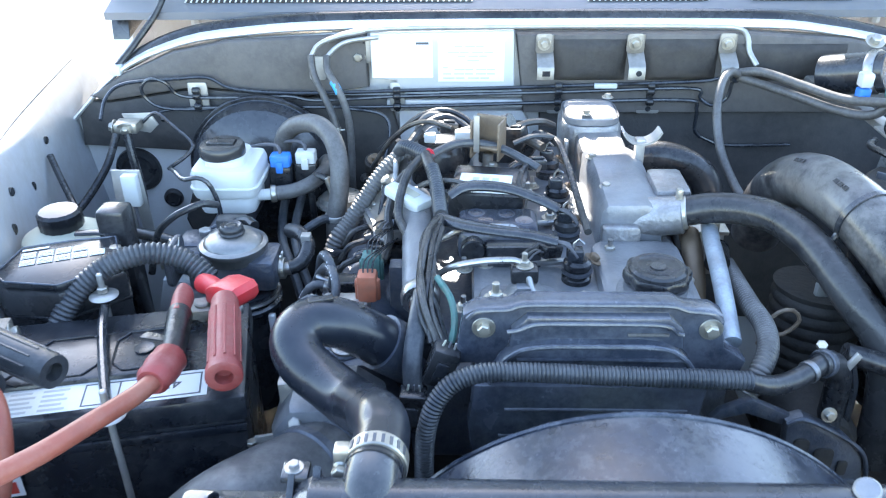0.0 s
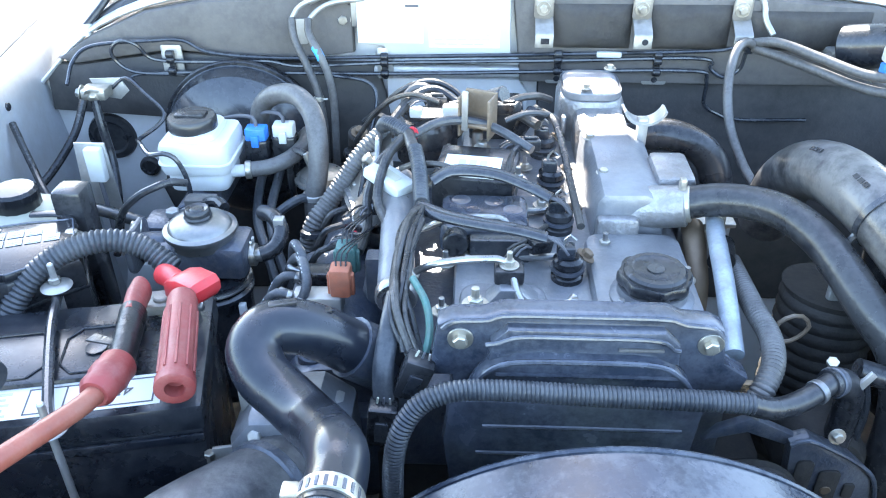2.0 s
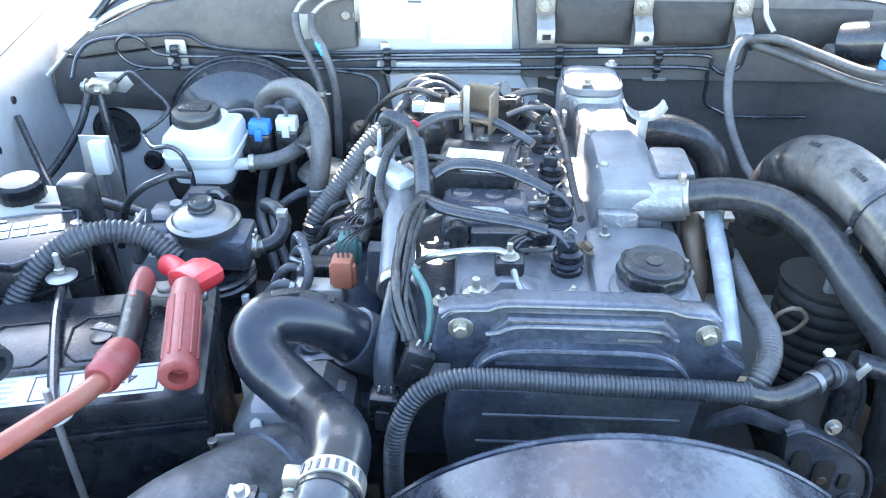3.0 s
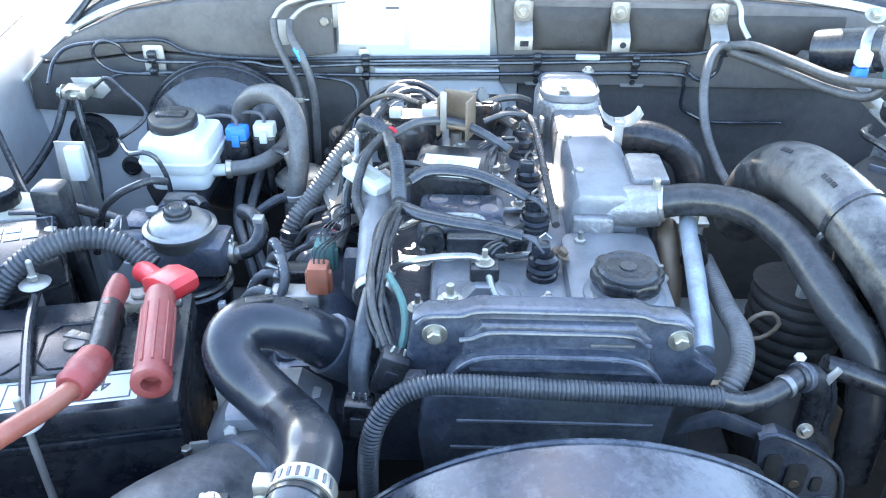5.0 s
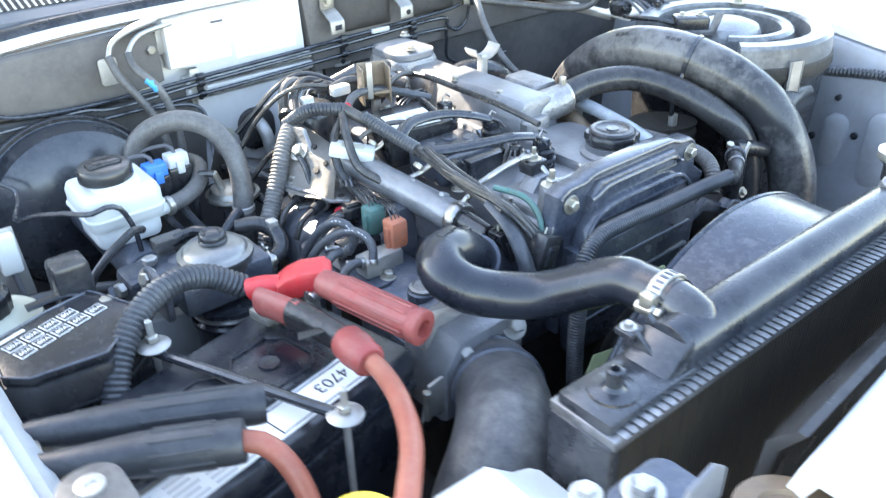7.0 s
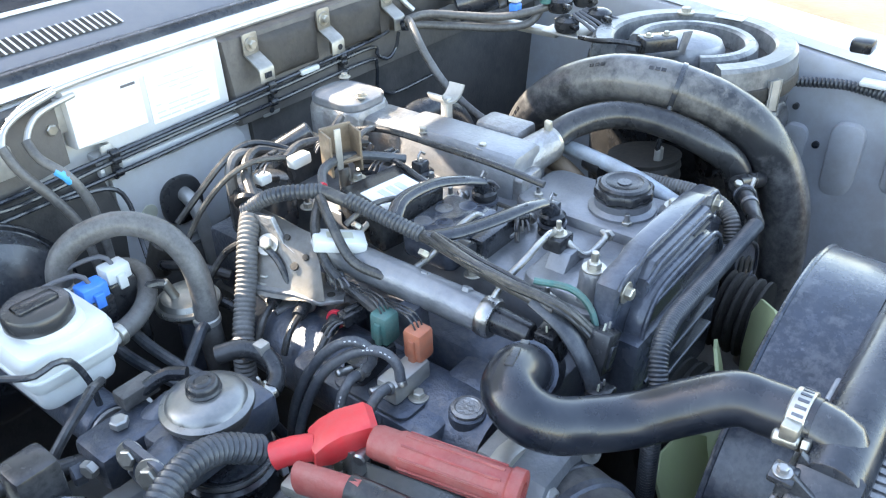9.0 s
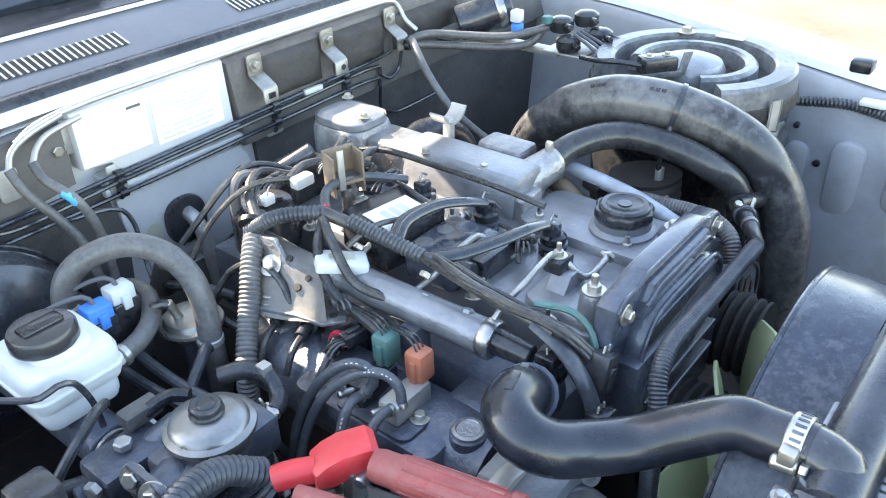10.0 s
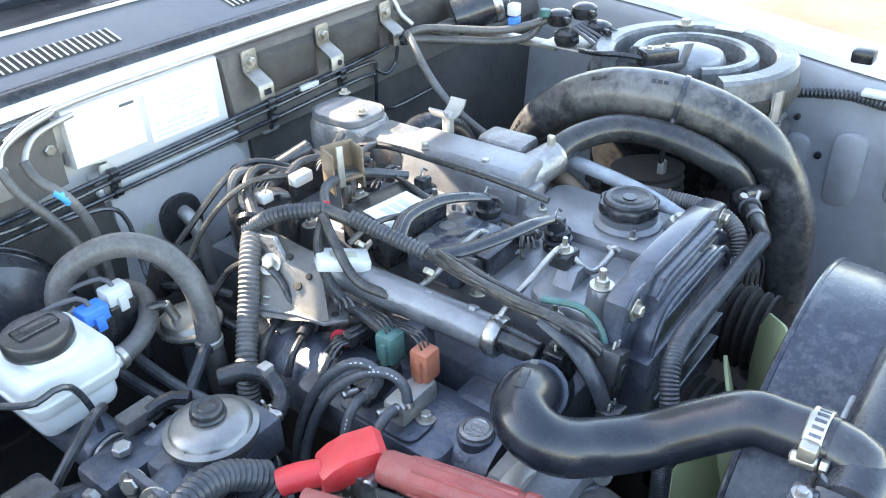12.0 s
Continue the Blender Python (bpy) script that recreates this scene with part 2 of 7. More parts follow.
def spline(pts, step):
    """Evenly stepped points on a Catmull-Rom curve."""
    p = [Vector(q) for q in pts]
    p = [p[0] * 2 - p[1]] + p + [p[-1] * 2 - p[-2]]
    dense = []
    for i in range(1, len(p) - 2):
        for k in range(24):
            t = k / 24
            a, b, c, d = p[i - 1], p[i], p[i + 1], p[i + 2]
            dense.append(0.5 * (2 * b + (c - a) * t + (2 * a - 5 * b + 4 * c - d) * t * t + (3 * b - a - 3 * c + d) * t ** 3))
    dense.append(p[-2])
    run = [0.0]
    for a, b in zip(dense, dense[1:]):
        run.append(run[-1] + (b - a).length)
    count = max(3, round(run[-1] / step))
    out, j = [], 0
    for k in range(count + 1):
        s = run[-1] * k / count
        while j < len(run) - 2 and run[j + 1] < s:
            j += 1
        f = (s - run[j]) / max(run[j + 1] - run[j], 1e-9)
        out.append(dense[j].lerp(dense[j + 1], min(max(f, 0), 1)))
    return out


def tube(pts, r, seg=12, bm=None, step=0.008, rib=0.0, depth=0.0, ends=None, flat=1.0):
    """A hose or pipe along pts. rib: length of one corrugation; depth: its depth. ends: radius at the far end."""
    bm = bm or bmesh.new()
    path = spline(pts, rib / 4 if rib else step)
    prev, rings = None, []
    for i, q in enumerate(path):
        w = (path[min(i + 1, len(path) - 1)] - path[max(i - 1, 0)]).normalized()
        if prev is None:
            u = w.orthogonal().normalized()
            if abs(w.z) < 0.95:
                u = w.cross(Vector((0, 0, 1))).normalized()
        else:
            u = (prev - w * prev.dot(w)).normalized()
        prev = u
        v = w.cross(u)
        rr = r if ends is None else r + (ends - r) * i / (len(path) - 1)
        if rib:
            rr -= depth * (0, 0.35, 1.0, 0.35)[i % 4]
        rings.append([bm.verts.new(q + (u * math.cos(2 * math.pi * k / seg) + v * math.sin(2 * math.pi * k / seg) * flat) * rr) for k in range(seg)])
    for a, b in zip(rings, rings[1:]):
        for k in range(seg):
            bm.faces.new((a[k], a[(k + 1) % seg], b[(k + 1) % seg], b[k]))
    bm.faces.new(list(reversed(rings[0])))
    bm.faces.new(rings[-1])
    return bm


def prism(poly, plane, d0, d1, bev=0.002, bm=None, m=None):
    """An outline in a plane ("xy", "xz" or "yz") given thickness from d0 to d1 across it."""
    bm = bm or bmesh.new()

    def at(p, d):
        q = {"xy": (p[0], p[1], d), "xz": (p[0], d, p[1]), "yz": (d, p[0], p[1])}[plane]
        return m @ Vector(q) if m else Vector(q)

    a = [bm.verts.new(at(p, d0)) for p in poly]
    b = [bm.verts.new(at(p, d1)) for p in poly]
    faces = [bm.faces.new(list(reversed(a))), bm.faces.new(b)]
    for k in range(len(poly)):
        j = (k + 1) % len(poly)
        faces.append(bm.faces.new((a[k], a[j], b[j], b[k])))
    bmesh.ops.recalc_face_normals(bm, faces=faces)
    if bev:
        bmesh.ops.bevel(bm, geom=list({e for f in faces[:2] for e in f.edges}), offset=bev, segments=2, affect="EDGES", profile=0.5)
    return bm


def rounded(x0, x1, y0, y1, r, n=5):
    """Outline of a rectangle with round corners."""
    out = []
    for cx, cy, a0 in ((x1 - r, y1 - r, 0), (x0 + r, y1 - r, 90), (x0 + r, y0 + r, 180), (x1 - r, y0 + r, 270)):
        out += [(cx + r * math.cos(radians(a0 + 90 * k / n)), cy + r * math.sin(radians(a0 + 90 * k / n))) for k in range(n + 1)]
    return out


def hexbolt(p, axis, r=0.006, bm=None, washer=True, stud=0.0):
    """Hexagon bolt head on a washer, its axis pointing out; stud: length of thread standing out."""
    p, w = Vector(p), Vector(axis).normalized()
    bm = bm or bmesh.new()
    if washer:
        cyl(p, p + w * r * 0.3, r * 1.7, seg=18, bm=bm, bev=0.0004)
    lathe([(r * 0.96, r * 0.3), (r, r * 0.45), (r, r * 1.1), (r * 0.8, r * 1.25)], p, w, 6, bm)
    if stud:
        cyl(p + w * r, p + w * (r + stud), r * 0.5, seg=10, bm=bm, bev=0.0005)
    return bm


def finish(name, bm, mat, angle=35):
    bmesh.ops.recalc_face_normals(bm, faces=bm.faces)
    me = bpy.data.meshes.new(name)
    bm.to_mesh(me)
    bm.free()
    me.materials.append(mat)
    me.polygons.foreach_set("use_smooth", [True] * len(me.polygons))
    me.set_sharp_from_angle(angle=radians(angle))
    return me


def thing(name, at, label, category, group="", kind=""):
    """An Empty at the base of a thing, to carry its parts."""
    ob = tagged(new(name), label, category, group, kind)
    ob.location = at
    ob.empty_display_size = 0.02
    ORIGIN[ob] = Vector(at)
    return ob


def part(name, bm, mat, parent, label="", angle=35):
    """A mesh drawn in world coordinates, linked under a thing or under a part of it."""
    me = finish(name, bm, mat, angle)
    o = ORIGIN[parent]
    me.transform(Matrix.Translation(-o))
    ob = new(name, me)
    ob.parent = parent
    ORIGIN[ob] = o
    return tagged(ob, label)


def solid(name, bm, mat, label="", category="", group="", kind="", angle=35):
    """A thing of one mesh, drawn in world coordinates."""
    me = finish(name, bm, mat, angle)
    co = np.empty(len(me.vertices) * 3)
    me.vertices.foreach_get("co", co)
    co = co.reshape(-1, 3)
    lo, hi = co.min(0), co.max(0)
    o = Vector(((lo[0] + hi[0]) / 2, (lo[1] + hi[1]) / 2, lo[2]))
    me.transform(Matrix.Translation(-o))
    ob = new(name, me)
    ob.location = o
    ORIGIN[ob] = o
    return tagged(ob, label, category, group, kind)


def lettering(name, body, size, m, mat, parent, label="", sx=1.0):
    """Flat letters in the built-in font at pose m, middle aligned."""
    cu = bpy.data.curves.new(name, "FONT")
    cu.body, cu.size, cu.align_x, cu.align_y, cu.extrude = body, size, "CENTER", "CENTER", 0.0002
    tmp = bpy.data.objects.new(name, cu)
    me = bpy.data.meshes.new_from_object(tmp)
    bpy.data.objects.remove(tmp)
    me.transform(m @ Matrix.Diagonal((sx, 1, 1, 1)))
    me.materials.clear()
    me.materials.append(mat)
    o = ORIGIN[parent]
    me.transform(Matrix.Translation(-o))
    ob = new(name, me)
    ob.parent = parent
    ORIGIN[ob] = o
    return tagged(ob, label)


# ---- ground and body shell ----
g = bmesh.new()
bmesh.ops.create_grid(g, x_segments=60, y_segments=60, size=1.0)
for v in g.verts:
    r = max(abs(v.co.x), abs(v.co.y))
    k = 3.0 * r if r < 0.6 else 1.8 + (r - 0.6) ** 2 * 4000
    v.co.x, v.co.y = (v.co.x / max(r, 1e-6) * k, v.co.y / max(r, 1e-6) * k)
    v.co.z = 0.015 * noise.noise(Vector((v.co.x * 3, v.co.y * 3, 0))) if k < 6 else 0
solid("ground", g, soil, "dry brown earth under the vehicle", "ground", kind="structure")

CX = 0.15     # the vehicle's middle line
# firewall: pressed steel with a padded upper part
shell = thing("vehicle_body", (CX, 1.3, 0.0), "pale silver-white pickup body round the open engine bay", "vehicle body", kind="structure")
fw = prism([(-0.86, 0.40), (-0.86, 0.97), (-0.63, 0.975), (-0.53, 1.058), (-0.44, 1.098), (-0.34, 1.118), (-0.12, 1.130), (0.45, 1.130), (0.60, 1.120), (0.74, 1.093), (0.86, 1.052), (1.16, 1.04), (1.16, 0.40)], "xz", 1.29, 1.31, 0.002)
part("firewall", fw, pale_paint, shell, "pale painted steel firewall")
ribs = bmesh.new()
for z0, z1 in ((1.012, 1.026), (1.030, 1.042)):
    box(-0.092, 0.128, 1.266, 1.292, z0, z1, 0.004, ribs)
prism([(-0.075, 1.004), (0.128, 1.004), (0.14, 0.985), (0.15, 0.90), (0.06, 0.86), (-0.05, 0.90), (-0.075, 0.95)], "xz", 1.278, 1.292, 0.006, ribs)
part("pressed_panel", ribs, pale_paint, shell, "pale painted panel with pressed ribs")


def pad(name, outline, y0, y1, mat):
    b = prism(outline, "xz", y0, y1, 0.008)
    return part(name, b, mat, shell, "dark brown-grey sound insulation pad")


pad("insulation", [(-0.580, 1.030), (-0.520, 1.066), (-0.43, 1.103), (-0.34, 1.120), (-0.12, 1.130), (-0.12, 1.045), (-0.22, 1.03), (-0.40, 1.045), (-0.55, 1.022)], 1.268, 1.292, pad_mat)
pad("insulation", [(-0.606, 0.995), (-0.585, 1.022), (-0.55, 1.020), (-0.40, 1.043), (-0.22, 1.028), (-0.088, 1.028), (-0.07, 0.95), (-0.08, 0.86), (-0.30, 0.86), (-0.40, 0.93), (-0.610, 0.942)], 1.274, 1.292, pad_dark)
# Added dark panel that blackens the lower firewall behind the booster.
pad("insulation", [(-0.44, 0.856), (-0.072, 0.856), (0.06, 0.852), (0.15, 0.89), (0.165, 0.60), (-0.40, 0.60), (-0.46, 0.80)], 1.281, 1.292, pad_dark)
pad("insulation", [(0.113, 1.132), (0.47, 1.132), (0.63, 1.120), (0.76, 1.09), (0.90, 1.05), (0.92, 1.004), (0.128, 1.004)], 1.262, 1.292, pad_mat)
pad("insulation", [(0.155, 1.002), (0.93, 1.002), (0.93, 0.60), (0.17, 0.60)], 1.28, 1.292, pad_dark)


def pillow(x0, x1, z0, z1, y, depth, n=14):
    """A soft quilted swelling that stands out from a pad."""
    b = bmesh.new()
    rows_ = []
    for i in range(n + 1):
        u = -1 + 2 * i / n
        rows_.append([])
        for j in range(n + 1):
            v = -1 + 2 * j / n
            h = max(0.0, (1 - u ** 4) * (1 - v ** 4)) ** 0.6
            p = Vector((x0 + (x1 - x0) * (i / n), 0, z0 + (z1 - z0) * (j / n)))
            rows_[-1].append(b.verts.new((p.x, y - depth * h + 0.0016 * noise.noise(p * 45), p.z)))
    for i in range(n):
        for j in range(n):
            b.faces.new((rows_[i][j], rows_[i + 1][j], rows_[i + 1][j + 1], rows_[i][j + 1]))
    bmesh.ops.solidify(b, geom=list(b.faces), thickness=0.003)
    return b


for x0, x1, z0 in ((0.172, 0.284, 1.060), (0.308, 0.424, 1.060), (0.446, 0.62, 1.060)):
    part("pad_bulge", pillow(x0, x1, z0, 1.124 if x1 < 0.5 else 1.116, 1.2615, 0.013), pad_mat, shell)

# cowl: lip, rubber seal, panel with intake slots, scuttle under the windscreen
lip_pts = [(-0.62, 1.275, 0.985), (-0.53, 1.28, 1.065), (-0.44, 1.285, 1.106), (-0.34, 1.288, 1.125), (-0.12, 1.29, 1.137), (0.45, 1.29, 1.137), (0.60, 1.288, 1.127), (0.74, 1.28, 1.10), (0.86, 1.27, 1.06)]
lb = bmesh.new()
prev = None
for q in spline(lip_pts, 0.03):
    ring = [lb.verts.new(q + Vector((0, dy, dz))) for dy, dz in ((0, -0.004), (-0.006, 0.0), (-0.004, 0.004), (0.018, 0.007), (0.021, 0.001), (0.004, -0.004))]
    if prev:
        for k in range(6):
            lb.faces.new((prev[k], prev[(k + 1) % 6], ring[(k + 1) % 6], ring[k]))
    prev = ring
part("cowl_lip", lb, white_paint, shell, "glossy white painted edge of the cowl")
part("weather_seal", tube([(q[0], q[1] + 0.034, q[2] + 0.006) for q in lip_pts[1:-1]], 0.0155, 12, flat=0.75), rubber, shell, "black rubber bonnet seal")


def cowl_z(y):
    return 1.148 + (y - 1.345) * 0.30


cb = prism([(1.345, 1.148), (1.455, cowl_z(1.455)), (1.455, cowl_z(1.455) - 0.012), (1.345, 1.136)], "yz", -0.56, 0.86, 0.001)
part("cowl_panel", cb, silver_paint, shell, "dusty silver-grey cowl panel")
for x0, x1 in ((-0.43, 0.045), (0.235, 0.43), (0.50, 0.66)):
    yy0, yy1 = 1.372, 1.402
    b = bmesh.new()
    vs = [b.verts.new((x, y, cowl_z(y) + 0.0012)) for x, y in ((x0, yy0), (x1, yy0), (x1, yy1), (x0, yy1))]
    top = bmesh.ops.extrude_face_region(b, geom=[b.faces.new(vs)])
    bmesh.ops.translate(b, vec=(0, 0, 0.0012), verts=[v for v in top["geom"] if isinstance(v, bmesh.types.BMVert)])
    part("slot_backing", b, grime, shell, "black recess behind the air intake slots")
    count = int((x1 - x0) / 0.0092)
    slat = None
    for k in range(count + 1):
        x = x0 + (x1 - x0) * k / count
        if slat is None:
            bb = bmesh.new()
            vs = [bb.verts.new((x + dx, y, cowl_z(y) + dz)) for y in (yy0 - 0.001, yy1 + 0.001) for dx, dz in ((-0.0013, 0.002), (0.0013, 0.002), (0.0013, 0.0030), (-0.0013, 0.0030))]
            for f in ((0, 1, 2, 3), (7, 6, 5, 4), (0, 4, 5, 1), (1, 5, 6, 2), (2, 6, 7, 3), (3, 7, 4, 0)):
                bb.faces.new([vs[i] for i in f])
            slat, first = part("slat", bb, pale_paint, shell), x
        else:
            o = slat.copy()
            scene.collection.objects.link(o)
            o.location.x = x - first
part("cowl_edge", box(-0.56, 0.86, 1.444, 1.452, cowl_z(1.448) + 0.001, cowl_z(1.448) + 0.006, 0.002), white_paint, shell, "bright painted edge below the windscreen")
sc = prism([(1.455, 1.185), (1.52, 1.195), (1.52, 1.155), (1.455, 1.165)], "yz", -0.60, 0.90, 0.004)
part("scuttle", sc, black_plastic, shell, "black plastic scuttle below the windscreen")
ws = prism([(1.51, 1.195), (2.08, 1.69), (2.085, 1.682), (1.515, 1.187)], "yz", -0.52, 0.82, 0.0)
tagged(solid("windscreen", ws, glass_dark, "dark reflecting windscreen behind the cowl", "window"), kind="structure")
# Unseen cab shell, added so that its roof keeps sun off the cowl.
part("cab_roof", prism([(2.07, 1.685), (2.3, 1.74), (2.8, 1.76), (3.3, 1.73), (3.3, 1.70), (2.8, 1.73), (2.3, 1.71), (2.08, 1.66)], "yz", -0.50, 0.80, 0.004), white_paint, shell, "unseen white cab roof, added to shade the cowl")
part("cab_rear", box(-0.55, 0.85, 3.27, 3.30, 0.5, 1.72, 0.004), white_paint, shell)
for sx in (-1, 1):
    part("cab_side", prism([(1.47, 0.45), (1.47, 1.15), (1.54, 1.20), (2.07, 1.68), (3.3, 1.70), (3.3, 0.45)], "yz", CX + sx * 0.74 - 0.02, CX + sx * 0.74 + 0.02, 0.004), white_paint, shell)
wiper = thing("windscreen_wiper", (0.0, 1.50, 1.20), "black windscreen wiper resting at the foot of the glass", "wiper")
part("arm", tube([(-0.42, 1.49, 1.205), (-0.2, 1.50, 1.222), (0.10, 1.515, 1.222)], 0.007, 8, flat=0.6), black_satin, wiper)
part("blade", tube([(-0.38, 1.53, 1.222), (-0.1, 1.535, 1.226), (0.2, 1.54, 1.226)], 0.006, 8), rubber, wiper)


def fender(side):
    """Wing: a rounded outer panel, the rain lip and the inner apron down into the bay."""
    s = -1 if side == "left" else 1
    line = [(0.615, 0.42, 1.030), (0.635, 0.634, 1.050), (0.68, 0.80, 1.058), (0.755, 1.046, 1.064), (0.81, 1.43, 1.075)]
    if s < 0:
        line[:3] = [(0.652, 0.42, 1.030), (0.662, 0.634, 1.046), (0.676, 0.80, 1.056)]
    pts = spline([(CX + s * a, b, c) for a, b, c in line], 0.05)

    def strip(offsets):
        b, prev = bmesh.new(), None
        for q in pts:
            ring = [b.verts.new(q + Vector((s * dx, 0, dz))) for dx, dz in offsets]
            if prev:
                for k in range(len(ring) - 1):
                    b.faces.new((prev[k], prev[k + 1], ring[k + 1], ring[k]))
            prev = ring
        bmesh.ops.recalc_face_normals(b, faces=b.faces)
        bmesh.ops.solidify(b, geom=list(b.faces), thickness=0.004)
        return b

    f = thing(f"fender_{side}", (CX + s * 0.8, 0.9, 0.5), "glossy white front wing beside the engine bay, in full sun", "fender", kind="structure")
    part("outer_panel", strip([(-0.004, -0.012), (0.0, 0.0), (0.04, 0.010), (0.09, 0.006), (0.125, -0.03), (0.145, -0.12), (0.15, -0.45)]), white_paint, f, "glossy white outer panel")
    part("apron", strip([(0.012, -0.014), (-0.012, -0.016), (-0.022, -0.030), (-0.03, -0.12), (-0.05, -0.26), (-0.08, -0.68)]), shaded_apron_paint, f, "dusty pale painted inner apron, darkened in colour for shade")
    # Black discs stand in for the dark of open holes in the apron.
    hol = bmesh.new()
    for k, (y, dz) in enumerate(((0.66, -0.05), (0.74, -0.052), (0.83, -0.05), (0.90, -0.08), (0.97, -0.05), (1.05, -0.09), (1.14, -0.06))):
        q = min(pts, key=lambda p: abs(p.y - y))
        cyl(q + Vector((-s * 0.018, 0, dz)), q + Vector((-s * 0.0275, 0, dz)), 0.006 + 0.002 * (k % 2), seg=14, bm=hol, bev=0.0005)
    part("plug", hol, black_satin, f, "small black discs standing for holes in the apron")
    if side == "right":
        for y0, y1, z0, z1, r in ((0.575, 0.625, 0.83, 0.955, 0.02), (0.66, 0.70, 0.84, 0.93, 0.015), (0.50, 0.54, 0.86, 0.95, 0.015)):
            q = min(pts, key=lambda p: abs(p.y - y0))
            part("pressing", prism(rounded(y0, y1, z0, z1, r), "yz", q.x - 0.040, q.x - 0.020, 0.006), shaded_apron_paint, f, "pressed stiffener in the apron")
        # More discs, drawn black where the apron has holes.
        for y, z, rr in ((0.69, 0.955, 0.005), (0.645, 0.905, 0.006), (0.60, 0.88, 0.004), (0.56, 0.815, 0.006), (0.72, 0.88, 0.006)):
            q = min(pts, key=lambda p: abs(p.y - y))
            part("plug", cyl((q.x - 0.026, y, z), (q.x - 0.041, y, z), rr, seg=14, bev=0.0005), black_satin, f)
    return f


fender("left")
fender("right")

# open bonnet, unseen: its length, rear gap and corners are set to steer the sun
hood = thing("bonnet", (CX, 1.47, 1.2), "unseen open white bonnet, shaped to shade the engine bay", "bonnet")
hm = Matrix.Translation((CX, 1.48, 1.38)) @ Matrix.Rotation(radians(180 - 77), 4, "X")
part("outer_skin", prism([(-0.80, -0.24), (-0.52, -0.21), (-0.42, -0.12), (-0.34, -0.03), (-0.26, 0.0), (0.26, 0.0), (0.36, -0.03), (0.46, -0.12), (0.56, -0.21), (0.80, -0.24), (0.80, 0.62), (-0.80, 0.62)], "xy", -0.012, 0.0, 0.003, m=hm), white_paint, hood)
part("inner_frame", box(-0.70, 0.70, 0.04, 0.59, 0.001, 0.018, 0.006, m=hm), pale_paint, hood)
for s in (-1, 1):
    part("hinge", tube([(CX + s * 0.60, 1.47, 1.10), (CX + s * 0.60, 1.46, 1.20), (CX + s * 0.60, 1.48, 1.395)], 0.010, 8), pale_paint, hood)

# front crossmember with its slots
fr = thing("front_panel", (CX, 0.28, 0.6), "white painted front crossmember over the grille", "panel", kind="structure")
fp = prism([(0.335, 0.985), (0.325, 1.022), (0.31, 1.028), (0.245, 1.026), (0.20, 1.012), (0.165, 0.97), (0.15, 0.72), (0.16, 0.72), (0.175, 0.965), (0.205, 1.0), (0.25, 1.016), (0.31, 1.018), (0.327, 0.98)], "yz", -0.11, 0.56, 0.0015)
for v in fp.verts:
    v.co.y -= 0.13 * max(0.0, 0.30 - v.co.x)
part("crossmember", fp, white_paint, fr, "white painted crossmember")
part("slot", cyl((0.18, 0.283, 1.0275), (0.18, 0.283, 1.0295), 0.0075, seg=18, bev=0.0003), black_satin, fr)
part("slot", cyl((0.31, 0.27, 1.0275), (0.31, 0.27, 1.0295), 0.006, seg=18, bev=0.0003), black_satin, fr)
ag = prism([(0.345, 1.012), (0.325, 1.035), (0.318, 1.034), (0.335, 1.008), (0.35, 0.90), (0.356, 0.90)], "yz", -0.09, 0.52, 0.001)
for v in ag.verts:
    v.co.y -= 0.10 * max(0.0, 0.30 - v.co.x)
part("air_guide", ag, black_plastic, fr, "black plastic air guide along the radiator")
part("rubber_buffer", hexbolt((0.155, 0.262, 1.026), (0, 0, 1), 0.006), zinc, fr)
# side walls that close the nose
for s in (-1, 1):
    part("nose_wall", box(CX + s * 0.60 - 0.01, CX + s * 0.60 + 0.01, 0.15, 0.45, 0.40, 0.98, 0.004), pale_paint, fr)
part("grille_backing", box(-0.42, 0.72, 0.15, 0.165, 0.35, 0.74, 0.003), black_plastic, fr)
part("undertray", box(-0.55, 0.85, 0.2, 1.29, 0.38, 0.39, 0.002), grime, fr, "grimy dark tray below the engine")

# bonnet hinge and stay in the rear corner
hg = thing("cowl_stay", (-0.56, 1.40, 1.08), "black rubber stay cable with a bracket in the cowl corner", "cable")
part("hinge_leaf", prism([(1.36, 1.10), (1.46, 1.12), (1.45, 1.20), (1.40, 1.17), (1.37, 1.14)], "yz", -0.56, -0.53, 0.003), black_satin, hg)
part("stay", tube([(-0.53, 1.285, 1.075), (-0.50, 1.315, 1.11), (-0.465, 1.35, 1.16), (-0.44, 1.40, 1.24), (-0.43, 1.45, 1.34)], 0.0055, 10), rubber, hg)
part("clip", box(-0.540, -0.520, 1.272, 1.290, 1.064, 1.080, 0.002), white_plastic, hg)


# ---- engine ----
eng = thing("engine", (0.15, 0.9, 0.45), "dusty grey four-cylinder diesel engine with aluminium castings", "engine")
# Block runs wider than the head; the added width fills the side gap dark.
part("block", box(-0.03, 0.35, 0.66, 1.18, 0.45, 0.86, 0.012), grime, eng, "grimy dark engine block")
part("cylinder_head", box(-0.02, 0.30, 0.655, 1.17, 0.84, 0.945, 0.006), dark_cast, eng)
vc = prism(rounded(0.045, 0.285, 0.648, 1.16, 0.02), "xy", 0.94, 0.992, 0.008)
prism(rounded(0.18, 0.28, 0.655, 0.84, 0.02), "xy", 0.985, 1.005, 0.007, vc)
prism(rounded(0.052, 0.135, 0.652, 0.745, 0.018), "xy", 0.985, 1.003, 0.006, vc)
part("valve_cover", vc, dusty_cast, eng, "dusty grey-blue aluminium valve cover")
